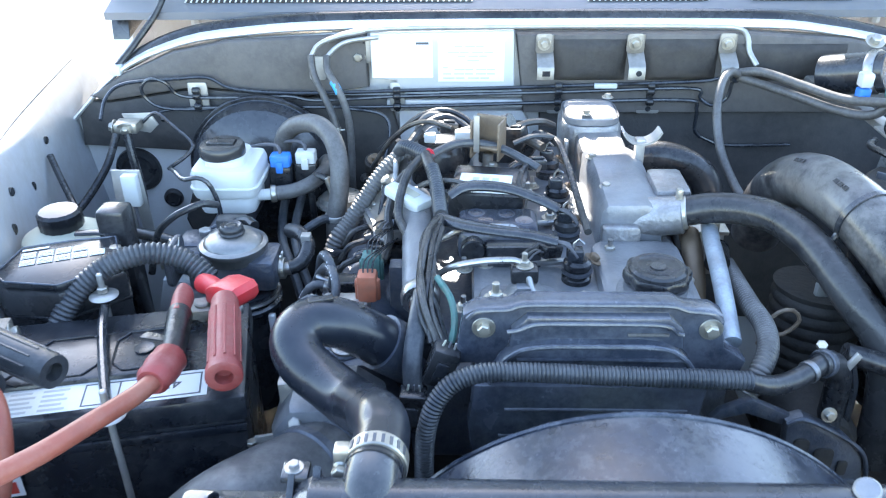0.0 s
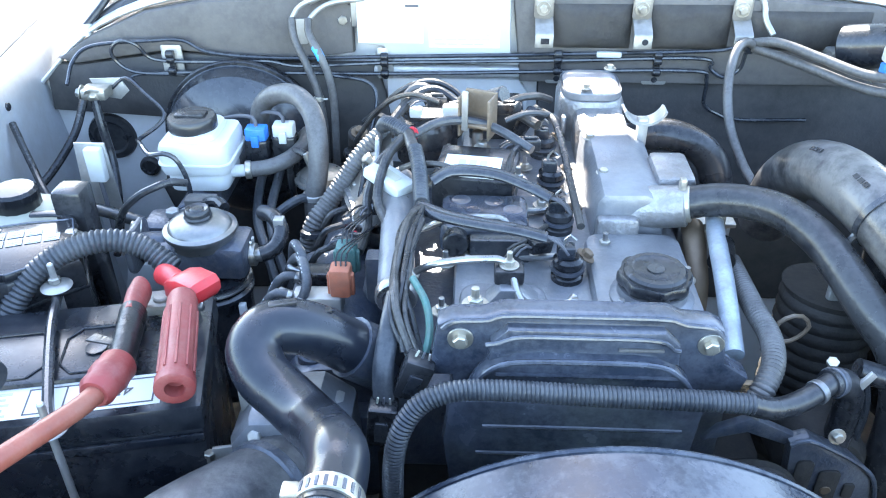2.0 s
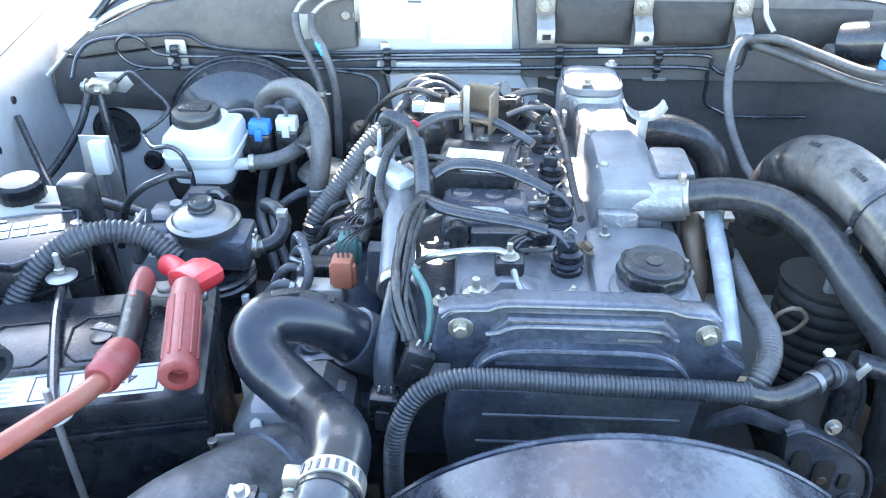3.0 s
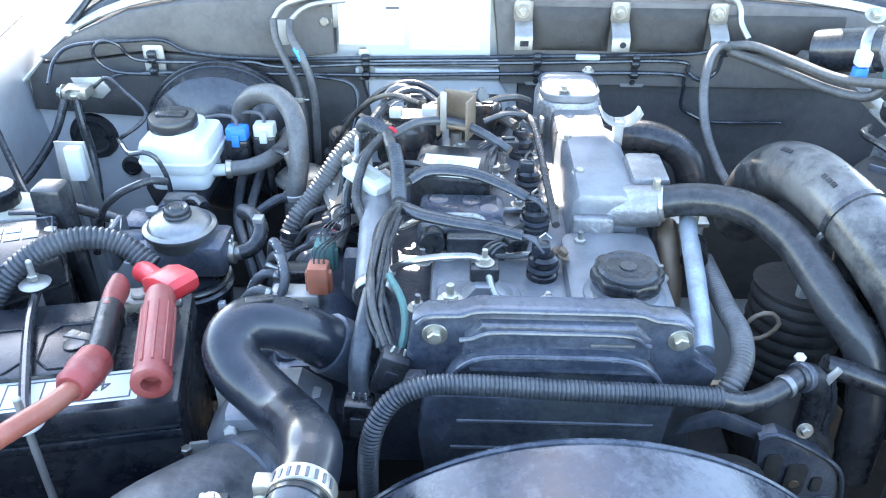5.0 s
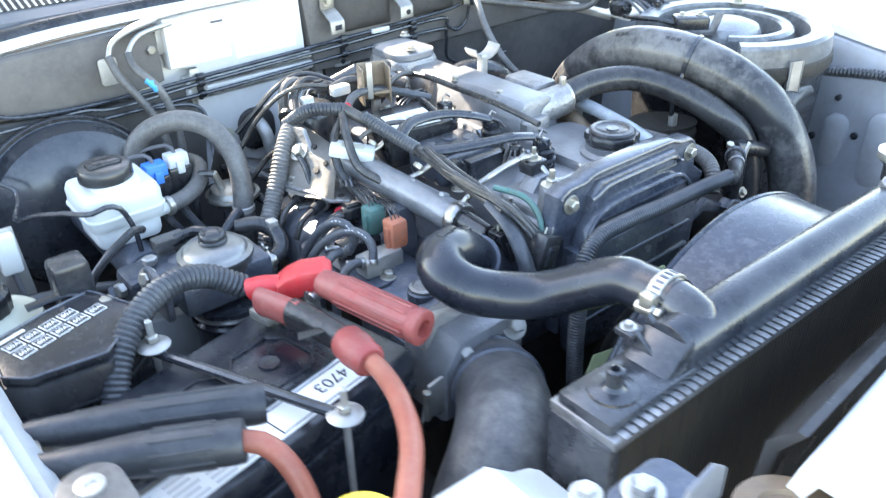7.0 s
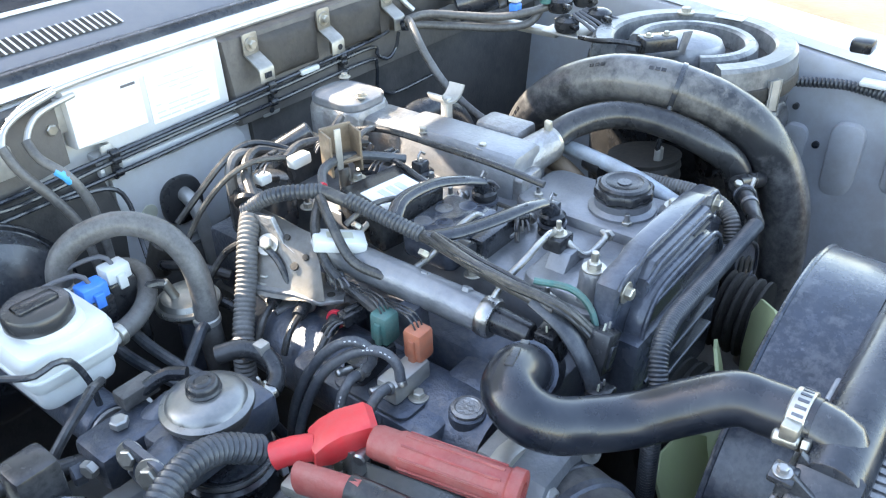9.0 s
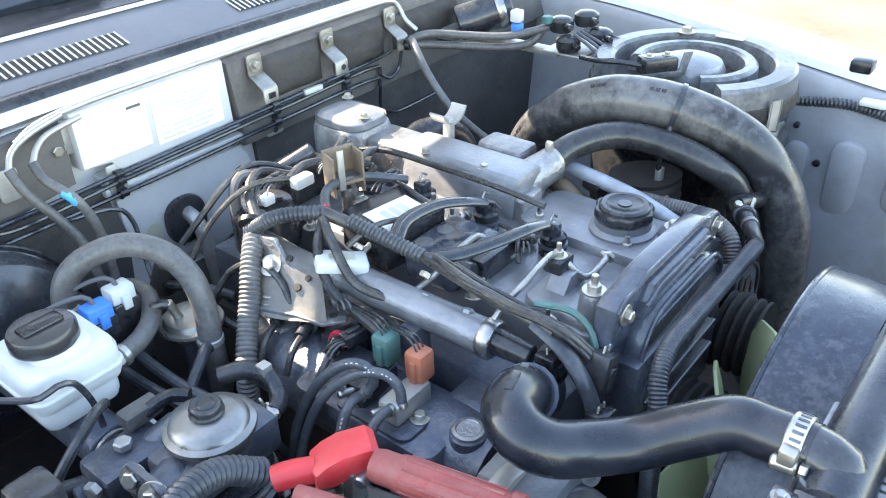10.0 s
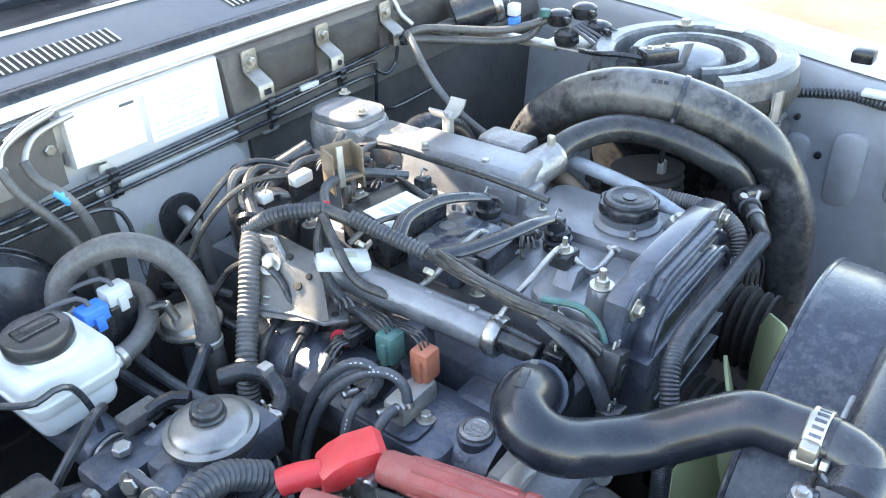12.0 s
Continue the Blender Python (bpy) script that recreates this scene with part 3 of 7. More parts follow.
for x, y in ((0.275, 0.68), (0.06, 0.80), (0.275, 0.90), (0.06, 1.0), (0.27, 1.1)):
    part("cover_bolt", hexbolt((x, y, 0.992), (0, 0, 1), 0.006), zinc, eng)

# oil filler
filler = thing("oil_filler_cap", (0.232, 0.722, 1.004), "black scalloped oil filler cap on a grey neck", "oil cap")
part("neck", lathe([(0.039, 0), (0.039, 0.006), (0.033, 0.010), (0.033, 0.018)], (0.232, 0.722, 1.002)), dusty_cast, filler, "grey cast neck")
part("cap", lathe([(0.027, 0), (0.0315, 0.002), (0.0335, 0.005), (0.0335, 0.011), (0.0320, 0.0135)], (0.232, 0.722, 1.020), seg=96, wave=0.045, lobes=8), black_plastic, filler, "black scalloped plastic cap", 50)
part("cap_top", lathe([(0.0295, 0), (0.0290, 0.004), (0.0265, 0.0062), (0.0215, 0.0066), (0.0195, 0.0054), (0.006, 0.0054)], (0.232, 0.722, 1.032), seg=48), black_plastic, filler)
part("emblem", lathe([(0.008, 0), (0.008, 0.0008)], (0.232, 0.722, 1.0376), seg=24), black_satin, filler)

# timing cover
tc = thing("timing_cover", (0.155, 0.62, 0.85), "dusty black ribbed plastic timing belt cover", "engine cover")
flange = [(0.030, 1.000), (0.036, 1.040), (0.048, 1.047), (0.075, 1.048), (0.090, 1.054), (0.225, 1.054), (0.238, 1.048), (0.262, 1.046), (0.272, 1.040), (0.278, 1.005), (0.300, 0.990), (0.296, 0.975), (0.262, 0.975), (0.255, 0.86), (0.045, 0.86), (0.048, 0.985), (0.022, 0.985)]
part("flange", prism(flange, "xz", 0.628, 0.650, 0.003), cover_plastic, tc)
shellp = [(0.058, 0.966), (0.062, 0.986), (0.070, 1.001), (0.083, 1.013), (0.100, 1.020), (0.120, 1.022), (0.198, 1.022), (0.216, 1.020), (0.232, 1.012), (0.244, 1.000), (0.252, 0.985), (0.255, 0.966)]
part("raised_shell", prism(shellp, "xz", 0.610, 0.632, 0.006), cover_plastic, tc)
part("top_step", prism([(0.078, 1.010), (0.238, 1.010), (0.236, 1.030), (0.222, 1.044), (0.094, 1.044), (0.080, 1.030)], "xz", 0.618, 0.634, 0.004), cover_plastic, tc)
for dz, yy in ((0.0, 0.628), (-0.013, 0.617)):
    k0 = 0.0 if yy > 0.62 else 0.012
    part("rim", tube([(0.040 + k0 * 3, yy, 1.036 + dz * 0.5), (0.050 + k0 * 3, yy, 1.044 + dz), (0.078 + k0, yy, 1.046 + dz), (0.094 + k0, yy, 1.051 + dz), (0.158, yy, 1.0515 + dz), (0.222 - k0, yy, 1.051 + dz), (0.238 - k0, yy, 1.046 + dz), (0.262 - k0 * 3, yy, 1.043 + dz), (0.271 - k0 * 3, yy, 1.034 + dz * 0.5)], 0.0022, 8, step=0.006), cover_plastic, tc)
part("arch_rib", tube([(0.060, 0.609, 0.972), (0.066, 0.609, 0.990), (0.080, 0.609, 1.009), (0.102, 0.609, 1.018), (0.158, 0.609, 1.0195), (0.214, 0.609, 1.018), (0.236, 0.609, 1.007), (0.249, 0.609, 0.988), (0.253, 0.609, 0.972)], 0.0026, 8, step=0.006), cover_plastic, tc)
part("scar", box(0.185, 0.222, 0.6155, 0.6185, 1.026, 1.029, 0.001), grey_rubber, tc)
low = prism([(0.046, 0.978), (0.262, 0.978), (0.258, 0.93), (0.250, 0.84), (0.05, 0.84), (0.040, 0.93)], "xz", 0.604, 0.63, 0.006)
part("lower_shell", low, cover_plastic, tc)
for k, (x0, x1, z) in enumerate(((0.085, 0.238, 1.004), (0.075, 0.245, 0.950), (0.070, 0.245, 0.918), (0.062, 0.245, 0.885))):
    yy = 0.610 if z > 0.98 else 0.604
    part("rib", tube([(x0, yy, z), ((x0 + x1) / 2, yy, z + 0.0005), (x1, yy, z)], 0.0021, 8, step=0.03), cover_plastic, tc)
part("bolt", hexbolt((0.055, 0.628, 1.027), (0, -1, 0), 0.0065), zinc, tc, "bright bolt with washer")
part("bolt", hexbolt((0.262, 0.628, 1.027), (0, -1, 0), 0.0065), zinc, tc, "bright bolt with washer")

# corrugated conduit across the timing cover
h = thing("corrugated_conduit", (0.15, 0.585, 0.97), "blue-grey corrugated cable conduit across the timing cover", "conduit", "corrugated conduits")
part("conduit", tube([(0.006, 0.560, 0.78), (0.001, 0.562, 0.90), (0.005, 0.564, 0.965), (0.020, 0.574, 0.996), (0.044, 0.580, 1.009), (0.080, 0.584, 1.010), (0.165, 0.585, 1.006), (0.250, 0.587, 1.002), (0.292, 0.588, 0.999)], 0.0092, 14, rib=0.0036, depth=0.0013), conduit_mat, h)
part("end_sleeve", tube([(0.288, 0.588, 0.999), (0.308, 0.592, 0.991), (0.330, 0.602, 0.987), (0.352, 0.615, 0.988), (0.370, 0.628, 0.990)], 0.0092, 14), rubber, h, "smooth black rubber end sleeve")
part("clip", lathe([(0.0102, 0), (0.0108, 0.001), (0.0102, 0.006)], (0.352, 0.615, 0.988), (0.8, 0.5, 0.1)), crimp_metal, h)

# intake casting along the right of the valve cover
ic = thing("intake_pipe", (0.22, 0.98, 0.98), "dusty cast aluminium intake pipe bolted over the engine", "intake")
part("rear_housing", prism(rounded(0.172, 0.258, 1.085, 1.185, 0.028), "xy", 0.97, 1.050, 0.012), cast_alu, ic, "bright dusty cast housing")
part("housing_lid", prism(rounded(0.176, 0.254, 1.090, 1.182, 0.026), "xy", 1.044, 1.060, 0.012), dusty_cast, ic)
for zz in (0.99, 1.01, 1.03):
    part("casting_rib", box(0.175, 0.181, 1.078, 1.090, zz - 0.03, zz, 0.002), cast_alu, ic)
part("rear_step", box(0.19, 0.255, 1.02, 1.10, 0.97, 1.040, 0.010), cast_alu, ic)
part("front_duct", prism([(0.19, 0.985), (0.192, 1.035), (0.20, 1.045), (0.245, 1.046), (0.265, 1.036), (0.268, 0.985)], "xz", 0.845, 1.03, 0.008), dusty_cast, ic)
part("front_plate", prism(rounded(0.194, 0.238, 0.985, 1.022, 0.006), "xz", 0.834, 0.850, 0.003), cast_alu, ic, "square cast pad")
part("side_box", box(0.262, 0.305, 0.885, 0.955, 0.98, 1.045, 0.007), cast_alu, ic)
part("outlet", cyl((0.235, 0.868, 1.018), (0.288, 0.852, 1.030), 0.024, 0.022), cast_alu, ic)
part("leg", box(0.195, 0.26, 0.88, 1.15, 0.945, 0.99, 0.006), dark_cast, ic)
for k, (x, y) in enumerate(((0.205, 1.10), (0.245, 1.17), (0.20, 0.99), (0.205, 0.90))):
    part("bolt", hexbolt((x, y, 1.062 if y > 1.08 else 1.042), (0, 0, 1), 0.005), zinc, ic)

# breather tube from the outlet, and the big air duct above it
bt = thing("breather_hose", (0.40, 0.78, 0.95), "dusty black breather hose below the large air duct", "hose", "air hoses")
part("hose", tube([(0.278, 0.855, 1.030), (0.312, 0.849, 1.040), (0.345, 0.832, 1.047), (0.372, 0.806, 1.050), (0.394, 0.770, 1.044), (0.406, 0.732, 1.034), (0.420, 0.696, 1.016), (0.444, 0.670, 0.985), (0.455, 0.655, 0.93), (0.458, 0.65, 0.85)], 0.0172, 18, ends=0.0195), rubber, bt)
part("clamp", lathe([(0.0185, 0), (0.0195, 0.001), (0.0195, 0.009), (0.0185, 0.010)], (0.282, 0.854, 1.031), (0.95, -0.25, 0.22)), zinc, bt, "spring hose clamp")
part("clamp_ears", box(0.277, 0.284, 0.849, 0.859, 1.048, 1.062, 0.002), zinc, bt)
bd = thing("air_duct", (0.45, 0.75, 0.75), "large dusty black rubber air duct arching to the air cleaner", "air duct", "air hoses")
DUCT = [(0.430, 0.995, 0.930), (0.428, 0.965, 0.995), (0.427, 0.915, 1.042), (0.430, 0.855, 1.070), (0.438, 0.798, 1.076), (0.450, 0.752, 1.069), (0.465, 0.704, 1.051), (0.483, 0.660, 1.018), (0.498, 0.626, 0.962), (0.504, 0.608, 0.900), (0.502, 0.602, 0.80), (0.49, 0.60, 0.66)]
part("duct", tube(DUCT, 0.0320, 28, step=0.006), dusty_rubber, bd)
ride = spline(DUCT, 0.01)
at = min(range(len(ride)), key=lambda i: abs(ride[i].y - 0.764))
part("strap", lathe([(0.0322, 0), (0.0338, 0.0005), (0.0338, 0.0065), (0.0322, 0.007)], ride[at], ride[at + 1] - ride[at - 1], 40), black_satin, bd, "black cable tie strap")
for k in (6, 20, 27):
    for q in range(3):
        w = (ride[k + 1] - ride[k - 1]).normalized()
        o = Vector((-0.6, 0, 0.8)).normalized()
        o = (o - w * o.dot(w)).normalized()
        m = Matrix.Translation(ride[k] + o * 0.0318 + w * (0.008 * q)) @ Matrix((w, o.cross(w), o)).transposed().to_4x4()
        part("print_bar", box(-0.003, 0.003, -0.0025, 0.0025, 0.0, 0.0006, 0.0, m=m), black_plastic, bd)
part("strap_tail", tube([(0.421, 0.757, 1.060), (0.410, 0.758, 1.036), (0.412, 0.762, 1.010), (0.420, 0.767, 0.990)], 0.0036, 8), black_satin, bd)
part("strap_buckle", box(0.415, 0.428, 0.760, 0.770, 0.974, 0.996, 0.003), galv, bd)
part("lower_bellows", tube([(0.432, 0.79, 0.975), (0.43, 0.785, 0.92), (0.428, 0.78, 0.84), (0.425, 0.77, 0.74)], 0.050, 28, rib=0.014, depth=0.0028), grime, bd, "black ribbed rubber bellows")

# air cleaner
ac = thing("air_cleaner", (0.63, 0.82, 0.82), "round black air cleaner with a dusty grey lid", "air cleaner")
AC = Vector((0.632, 0.822, 0.012))
part("body", lathe([(0.128, 0.80), (0.138, 0.82), (0.146, 1.0), (0.150, 1.012), (0.150, 1.022)], AC, seg=56), black_plastic, ac)
lid_grey = surface("lid_grey", (0.085, 0.09, 0.095), 0.30, dust=0.5, scale=14, dust_col=(0.34, 0.34, 0.33))
part("lid", lathe([(0.152, 1.016), (0.155, 1.022), (0.153, 1.036), (0.146, 1.042), (0.10, 1.040), (0.02, 1.038)], AC, seg=64), grime, ac, "black lid")


def ring_step(r0, r1, z1, a0, a1, n=48):
    """A raised arc on the lid between two radii."""
    b, prev = bmesh.new(), None
    for k in range(n + 1):
        a = radians(a0 + (a1 - a0) * k / n)
        prof = [(r0, 1.036), (r0 + 0.004, z1 - 0.004), (r0 + 0.008, z1), (r1 - 0.008, z1), (r1 - 0.003, z1 - 0.005), (r1, 1.036)]
        ring = [b.verts.new((AC.x + r * math.cos(a), AC.y + r * math.sin(a), AC.z + z)) for r, z in prof]
        if prev:
            for q in range(6):
                b.faces.new((prev[q], prev[(q + 1) % 6], ring[(q + 1) % 6], ring[q]))
        else:
            b.faces.new(ring)
        prev = ring
    b.faces.new(prev)
    return b


part("outer_ring", ring_step(0.112, 0.151, 1.068, -142, 128), lid_grey, ac, "dusty grey raised rim of the lid")
part("inner_ring", ring_step(0.070, 0.096, 1.066, -150, 112), lid_grey, ac)
part("centre_dome", lathe([(0.052, 1.038), (0.052, 1.055), (0.046, 1.066), (0.030, 1.072), (0.012, 1.074)], AC + Vector((-0.012, 0.0, 0)), seg=32), dusty_cast, ac)
part("letter_bars", box(0.632 + 0.108, 0.632 + 0.132, 0.790, 0.835, 1.0795, 1.0815, 0.001), grey_ink, ac, "embossed lettering, too worn to read")
part("snorkel", tube([(0.632, 0.70, 0.985), (0.56, 0.70, 0.985), (0.50, 0.74, 0.96)], 0.036, 18), black_plastic, ac)
part("intake_snout", tube([(0.73, 0.80, 0.98), (0.82, 0.77, 0.975), (0.86, 0.74, 0.96)], 0.040, 18), black_plastic, ac)
for a in (70, 160, 250, 340):
    x, y = AC.x + 0.150 * math.cos(radians(a)), AC.y + 0.150 * math.sin(radians(a))
    part("clip", box(-0.010, 0.010, -0.006, 0.006, 1.0, 1.045, 0.002, m=Matrix.Translation((x, y, 0.012)) @ Matrix.Rotation(radians(a - 90), 4, "Z")), galv, ac)
part("lid_bolt", hexbolt((0.735, 0.88, 1.080), (0, 0, 1), 0.008), zinc, ac)

sn = thing("pressure_sensor", (0.548, 0.842, 1.075), "black plastic sensor block on a bracket over the air cleaner", "sensor")
SM = Matrix.Translation((0.548, 0.842, 1.088)) @ Matrix.Rotation(radians(-38), 4, "Z")
part("body", box(-0.026, 0.026, -0.016, 0.016, -0.014, 0.012, 0.004, m=SM), black_plastic, sn)
part("bracket", prism([(-0.05, -0.014), (0.034, -0.014), (0.044, 0.020), (0.030, 0.020), (0.024, -0.006), (-0.05, -0.006)], "xz", -0.020, -0.0175, 0.0006, m=SM), dark_cast, sn)
for k in (-1, 1):
    part("screw", hexbolt(SM @ Vector((0.014 * k, 0.0, 0.012)), (0, 0, 1), 0.004), zinc, sn)
part("lead", tube([SM @ Vector((-0.024, 0, 0)), SM @ Vector((-0.05, 0.012, 0.004)), SM @ Vector((-0.075, 0.04, 0.0)), SM @ Vector((-0.08, 0.09, -0.01))], 0.004, 8), rubber, sn)

# upper radiator hose
rh = thing("radiator_hose", (-0.06, 0.56, 0.95), "thick bent black rubber upper radiator hose", "hose", "coolant hoses")
part("hose", tube([(-0.026, 0.432, 1.037), (-0.024, 0.470, 1.033), (-0.027, 0.492, 1.032), (-0.040, 0.522, 1.016), (-0.060, 0.556, 0.998), (-0.086, 0.584, 0.996), (-0.110, 0.604, 1.003), (-0.120, 0.625, 1.013), (-0.110, 0.645, 1.018), (-0.084, 0.655, 1.012), (-0.056, 0.665, 0.990), (-0.032, 0.675, 0.965)], 0.0212, 24, step=0.005, ends=0.0255), hose_rubber, rh, "", 50)
for q, w in (((-0.098, 0.651, 1.0415), 0.3), ((-0.070, 0.660, 1.0265), 0.3)):
    part("moulded_mark", box(-0.012, 0.012, -0.004, 0.004, -0.002, 0.0016, 0.001, m=Matrix.Translation(q) @ Matrix.Rotation(w, 4, "Z")), rubber, rh)
cl = lathe([(0.0226, 0), (0.0234, 0.001), (0.0234, 0.013), (0.0226, 0.014)], (-0.025, 0.438, 1.0365), (0.02, 1, -0.06))
part("clamp", cl, zinc, rh, "bright worm-drive hose clamp")
part("clamp_screw", cyl((-0.050, 0.437, 1.036), (-0.050, 0.456, 1.034), 0.0058), zinc, rh)
part("clamp_housing", box(-0.055, -0.043, 0.439, 0.452, 1.036, 1.050, 0.002), zinc, rh)
part("screw_head", hexbolt((-0.050, 0.437, 1.036), (0, -1, 0.1), 0.0058, washer=False), zinc, rh)
for k in range(9):
    a = radians(30 + 15 * k)
    part("clamp_slot", box(-0.0012, 0.0012, -0.004, 0.004, -0.0003, 0.0005, 0.0, m=Matrix.Translation((-0.025 + 0.0236 * math.cos(a), 0.445, 1.036 + 0.0236 * math.sin(a))) @ Matrix.Rotation(math.pi / 2 - a, 4, "Y")), dark_cast, rh)
part("thermostat_housing", tube([(-0.046, 0.669, 0.980), (-0.022, 0.680, 0.956), (0.02, 0.69, 0.92)], 0.029, 18), dark_cast, rh)

# radiator
rad = thing("radiator", (0.15, 0.40, 0.5), "black-topped radiator with a crimped metal core", "radiator")
part("tank", prism([(0.386, 0.998), (0.386, 1.016)] + [(0.411 - 0.025 * math.cos(radians(15 * k)), 1.018 + 0.027 * math.sin(radians(15 * k))) for k in range(1, 12)] + [(0.436, 1.016), (0.436, 0.998)], "yz", -0.068, 0.49, 0.002), tank_plastic, rad, "black plastic top tank")
part("end_cap", box(-0.166, -0.06, 0.383, 0.438, 0.998, 1.016, 0.005), black_satin, rad)
part("shoulder", prism([(-0.100, 1.010), (-0.060, 1.010), (-0.060, 1.038), (-0.075, 1.034)], "xz", 0.388, 0.434, 0.005), black_satin, rad)
crimp = box(-0.164, 0.495, 0.376, 0.386, 0.996, 1.006, 0.002)
box(-0.164, 0.495, 0.436, 0.442, 0.996, 1.006, 0.002, crimp)
box(-0.168, -0.160, 0.376, 0.442, 0.996, 1.006, 0.002, crimp)
part("crimp_rail", crimp, crimp_metal, rad, "pale crimped metal rail")
tabm = None
for k in range(72):
    x = -0.160 + k * 0.0092
    if tabm is None:
        tabm = part("crimp_tab", box(x, x + 0.0055, 0.3735, 0.3865, 1.005, 1.0080, 0.0), crimp_metal, rad)
    else:
        o = tabm.copy()
        scene.collection.objects.link(o)
        o.location.x = k * 0.0092
part("nub", lathe([(0.021, 0), (0.020, 0.003), (0.010, 0.005), (0.0075, 0.008), (0.0070, 0.021), (0.0040, 0.022), (0.0035, 0.018)], (-0.133, 0.409, 1.015)), black_satin, rad)
part("neck", tube([(-0.028, 0.410, 1.018), (-0.027, 0.416, 1.032), (-0.026, 0.440, 1.0365)], 0.0212, 20), black_satin, rad)
part("bracket_fin", prism([(0.396, 1.014), (0.440, 1.014), (0.440, 1.030), (0.430, 1.038)], "yz", -0.086, -0.081, 0.001), black_satin, rad)
part("bracket_fin", prism([(0.396, 1.016), (0.436, 1.016), (0.432, 1.044)], "yz", -0.068, -0.062, 0.001), black_satin, rad)
part("bracket_top", box(-0.092, -0.072, 0.428, 0.446, 1.030, 1.036, 0.002), black_satin, rad)
part("bracket_nut", hexbolt((-0.083, 0.438, 1.036), (0, 0, 1), 0.0042), steel, rad)
part("core", box(-0.165, 0.485, 0.384, 0.430, 0.45, 0.998, 0.001), core_mat, rad, "dark finned core")
fin = None
for k in range(110):
    x = -0.160 + k * 0.0058
    if fin is None:
        fin = part("fin", box(x, x + 0.0016, 0.379, 0.3845, 0.60, 0.996, 0.0), core_mat, rad)
    else:
        o = fin.copy()
        scene.collection.objects.link(o)
        o.location.x = k * 0.0058
part("side_plate", box(-0.170, -0.158, 0.378, 0.440, 0.45, 0.998, 0.002), black_satin, rad)
part("filler_neck", lathe([(0.018, 0), (0.018, 0.02), (0.024, 0.024)], (0.412, 0.445, 1.006)), black_satin, rad)
part("cap", lathe([(0.026, 0), (0.028, 0.003), (0.028, 0.010), (0.022, 0.014), (0.014, 0.016), (0.012, 0.019), (0.004, 0.020)], (0.412, 0.445, 1.032), seg=24, wave=0.02, lobes=8), galv, rad, "bright metal radiator cap")
part("overflow_pipe", tube([(0.39, 0.44, 1.022), (0.350, 0.425, 1.03), (0.315, 0.418, 1.022), (0.305, 0.43, 1.0)], 0.006, 10), rubber, rad)
part("bleed_stub", cyl((0.318, 0.425, 1.01), (0.306, 0.412, 1.05), 0.011, 0.009), dusty_cast, rad)

# fan cowl, fan, pulleys and belts
sh = thing("fan_shroud", (0.19, 0.49, 0.6), "big dusty black plastic fan shroud ring", "shroud")
SC, SR = (0.180, 0.799), 0.231
b, prev = bmesh.new(), None
for k in range(65):
    a = radians(-20 + 220 * k / 64)
    ring = []
    for y, dr in ((0.434, 0.0), (0.503, 0.002), (0.506, -0.003), (0.437, -0.006)):
        ring.append(b.verts.new((SC[0] + (SR + dr) * math.cos(a), y, SC[1] + (SR + dr) * math.sin(a))))
    if prev:
        for q in range(4):
            b.faces.new((prev[q], prev[(q + 1) % 4], ring[(q + 1) % 4], ring[q]))
    else:
        b.faces.new(ring)
    prev = ring
b.faces.new(prev)
part("ring", b, shroud_plastic, sh, "dusty black ring")
b, prev = bmesh.new(), None
for k in range(65):
    a = radians(-20 + 220 * k / 64)
    ca, sa = math.cos(a), math.sin(a)
    outer = min(0.315 / max(abs(ca), 1e-3), 0.262 / max(abs(sa), 1e-3), 0.30)
    if outer < SR + 0.018 or SC[1] + outer * sa > 1.0:
        prev = None
        continue
    ring = [b.verts.new((SC[0] + (SR + 0.003) * ca, 0.452, SC[1] + (SR + 0.003) * sa)), b.verts.new((SC[0] + max(outer, SR + 0.002) * ca, 0.44, min(SC[1] + max(outer, SR + 0.002) * sa, 1.03)))]
    if prev:
        b.faces.new((prev[0], ring[0], ring[1], prev[1]))
    prev = ring
bmesh.ops.solidify(b, geom=list(b.faces), thickness=0.003)
part("face", b, shroud_plastic, sh)
part("rim_bead", tube([(SC[0] + (SR + 0.001) * math.cos(radians(8 * k - 10)), 0.504, SC[1] + (SR + 0.001) * math.sin(radians(8 * k - 10))) for k in range(26)], 0.0032, 8, step=0.01), shroud_plastic, sh)
fan = thing("cooling_fan", (0.165, 0.53, 0.795), "pale green plastic cooling fan at rest", "fan")
part("hub", cyl((0.165, 0.50, 0.795), (0.165, 0.58, 0.795), 0.06, seg=28), fan_plastic, fan)
for k in range(7):
    a = 2 * math.pi * (k + 0.35) / 7
    m = Matrix.Translation((0.165, 0.53, 0.795)) @ Matrix.Rotation(a, 4, "Y") @ Matrix.Rotation(radians(28), 4, "Z")
    part("blade", prism([(-0.035, 0.045), (0.040, 0.045), (0.070, 0.09), (0.074, 0.135), (0.055, 0.158), (0.0, 0.165), (-0.050, 0.157), (-0.055, 0.10)], "xz", -0.002, 0.002, 0.0008, m=m), fan_plastic, fan)
pu = thing("drive_belts", (0.12, 0.575, 0.62), "worn black drive belts on grimy grooved pulleys", "belt")
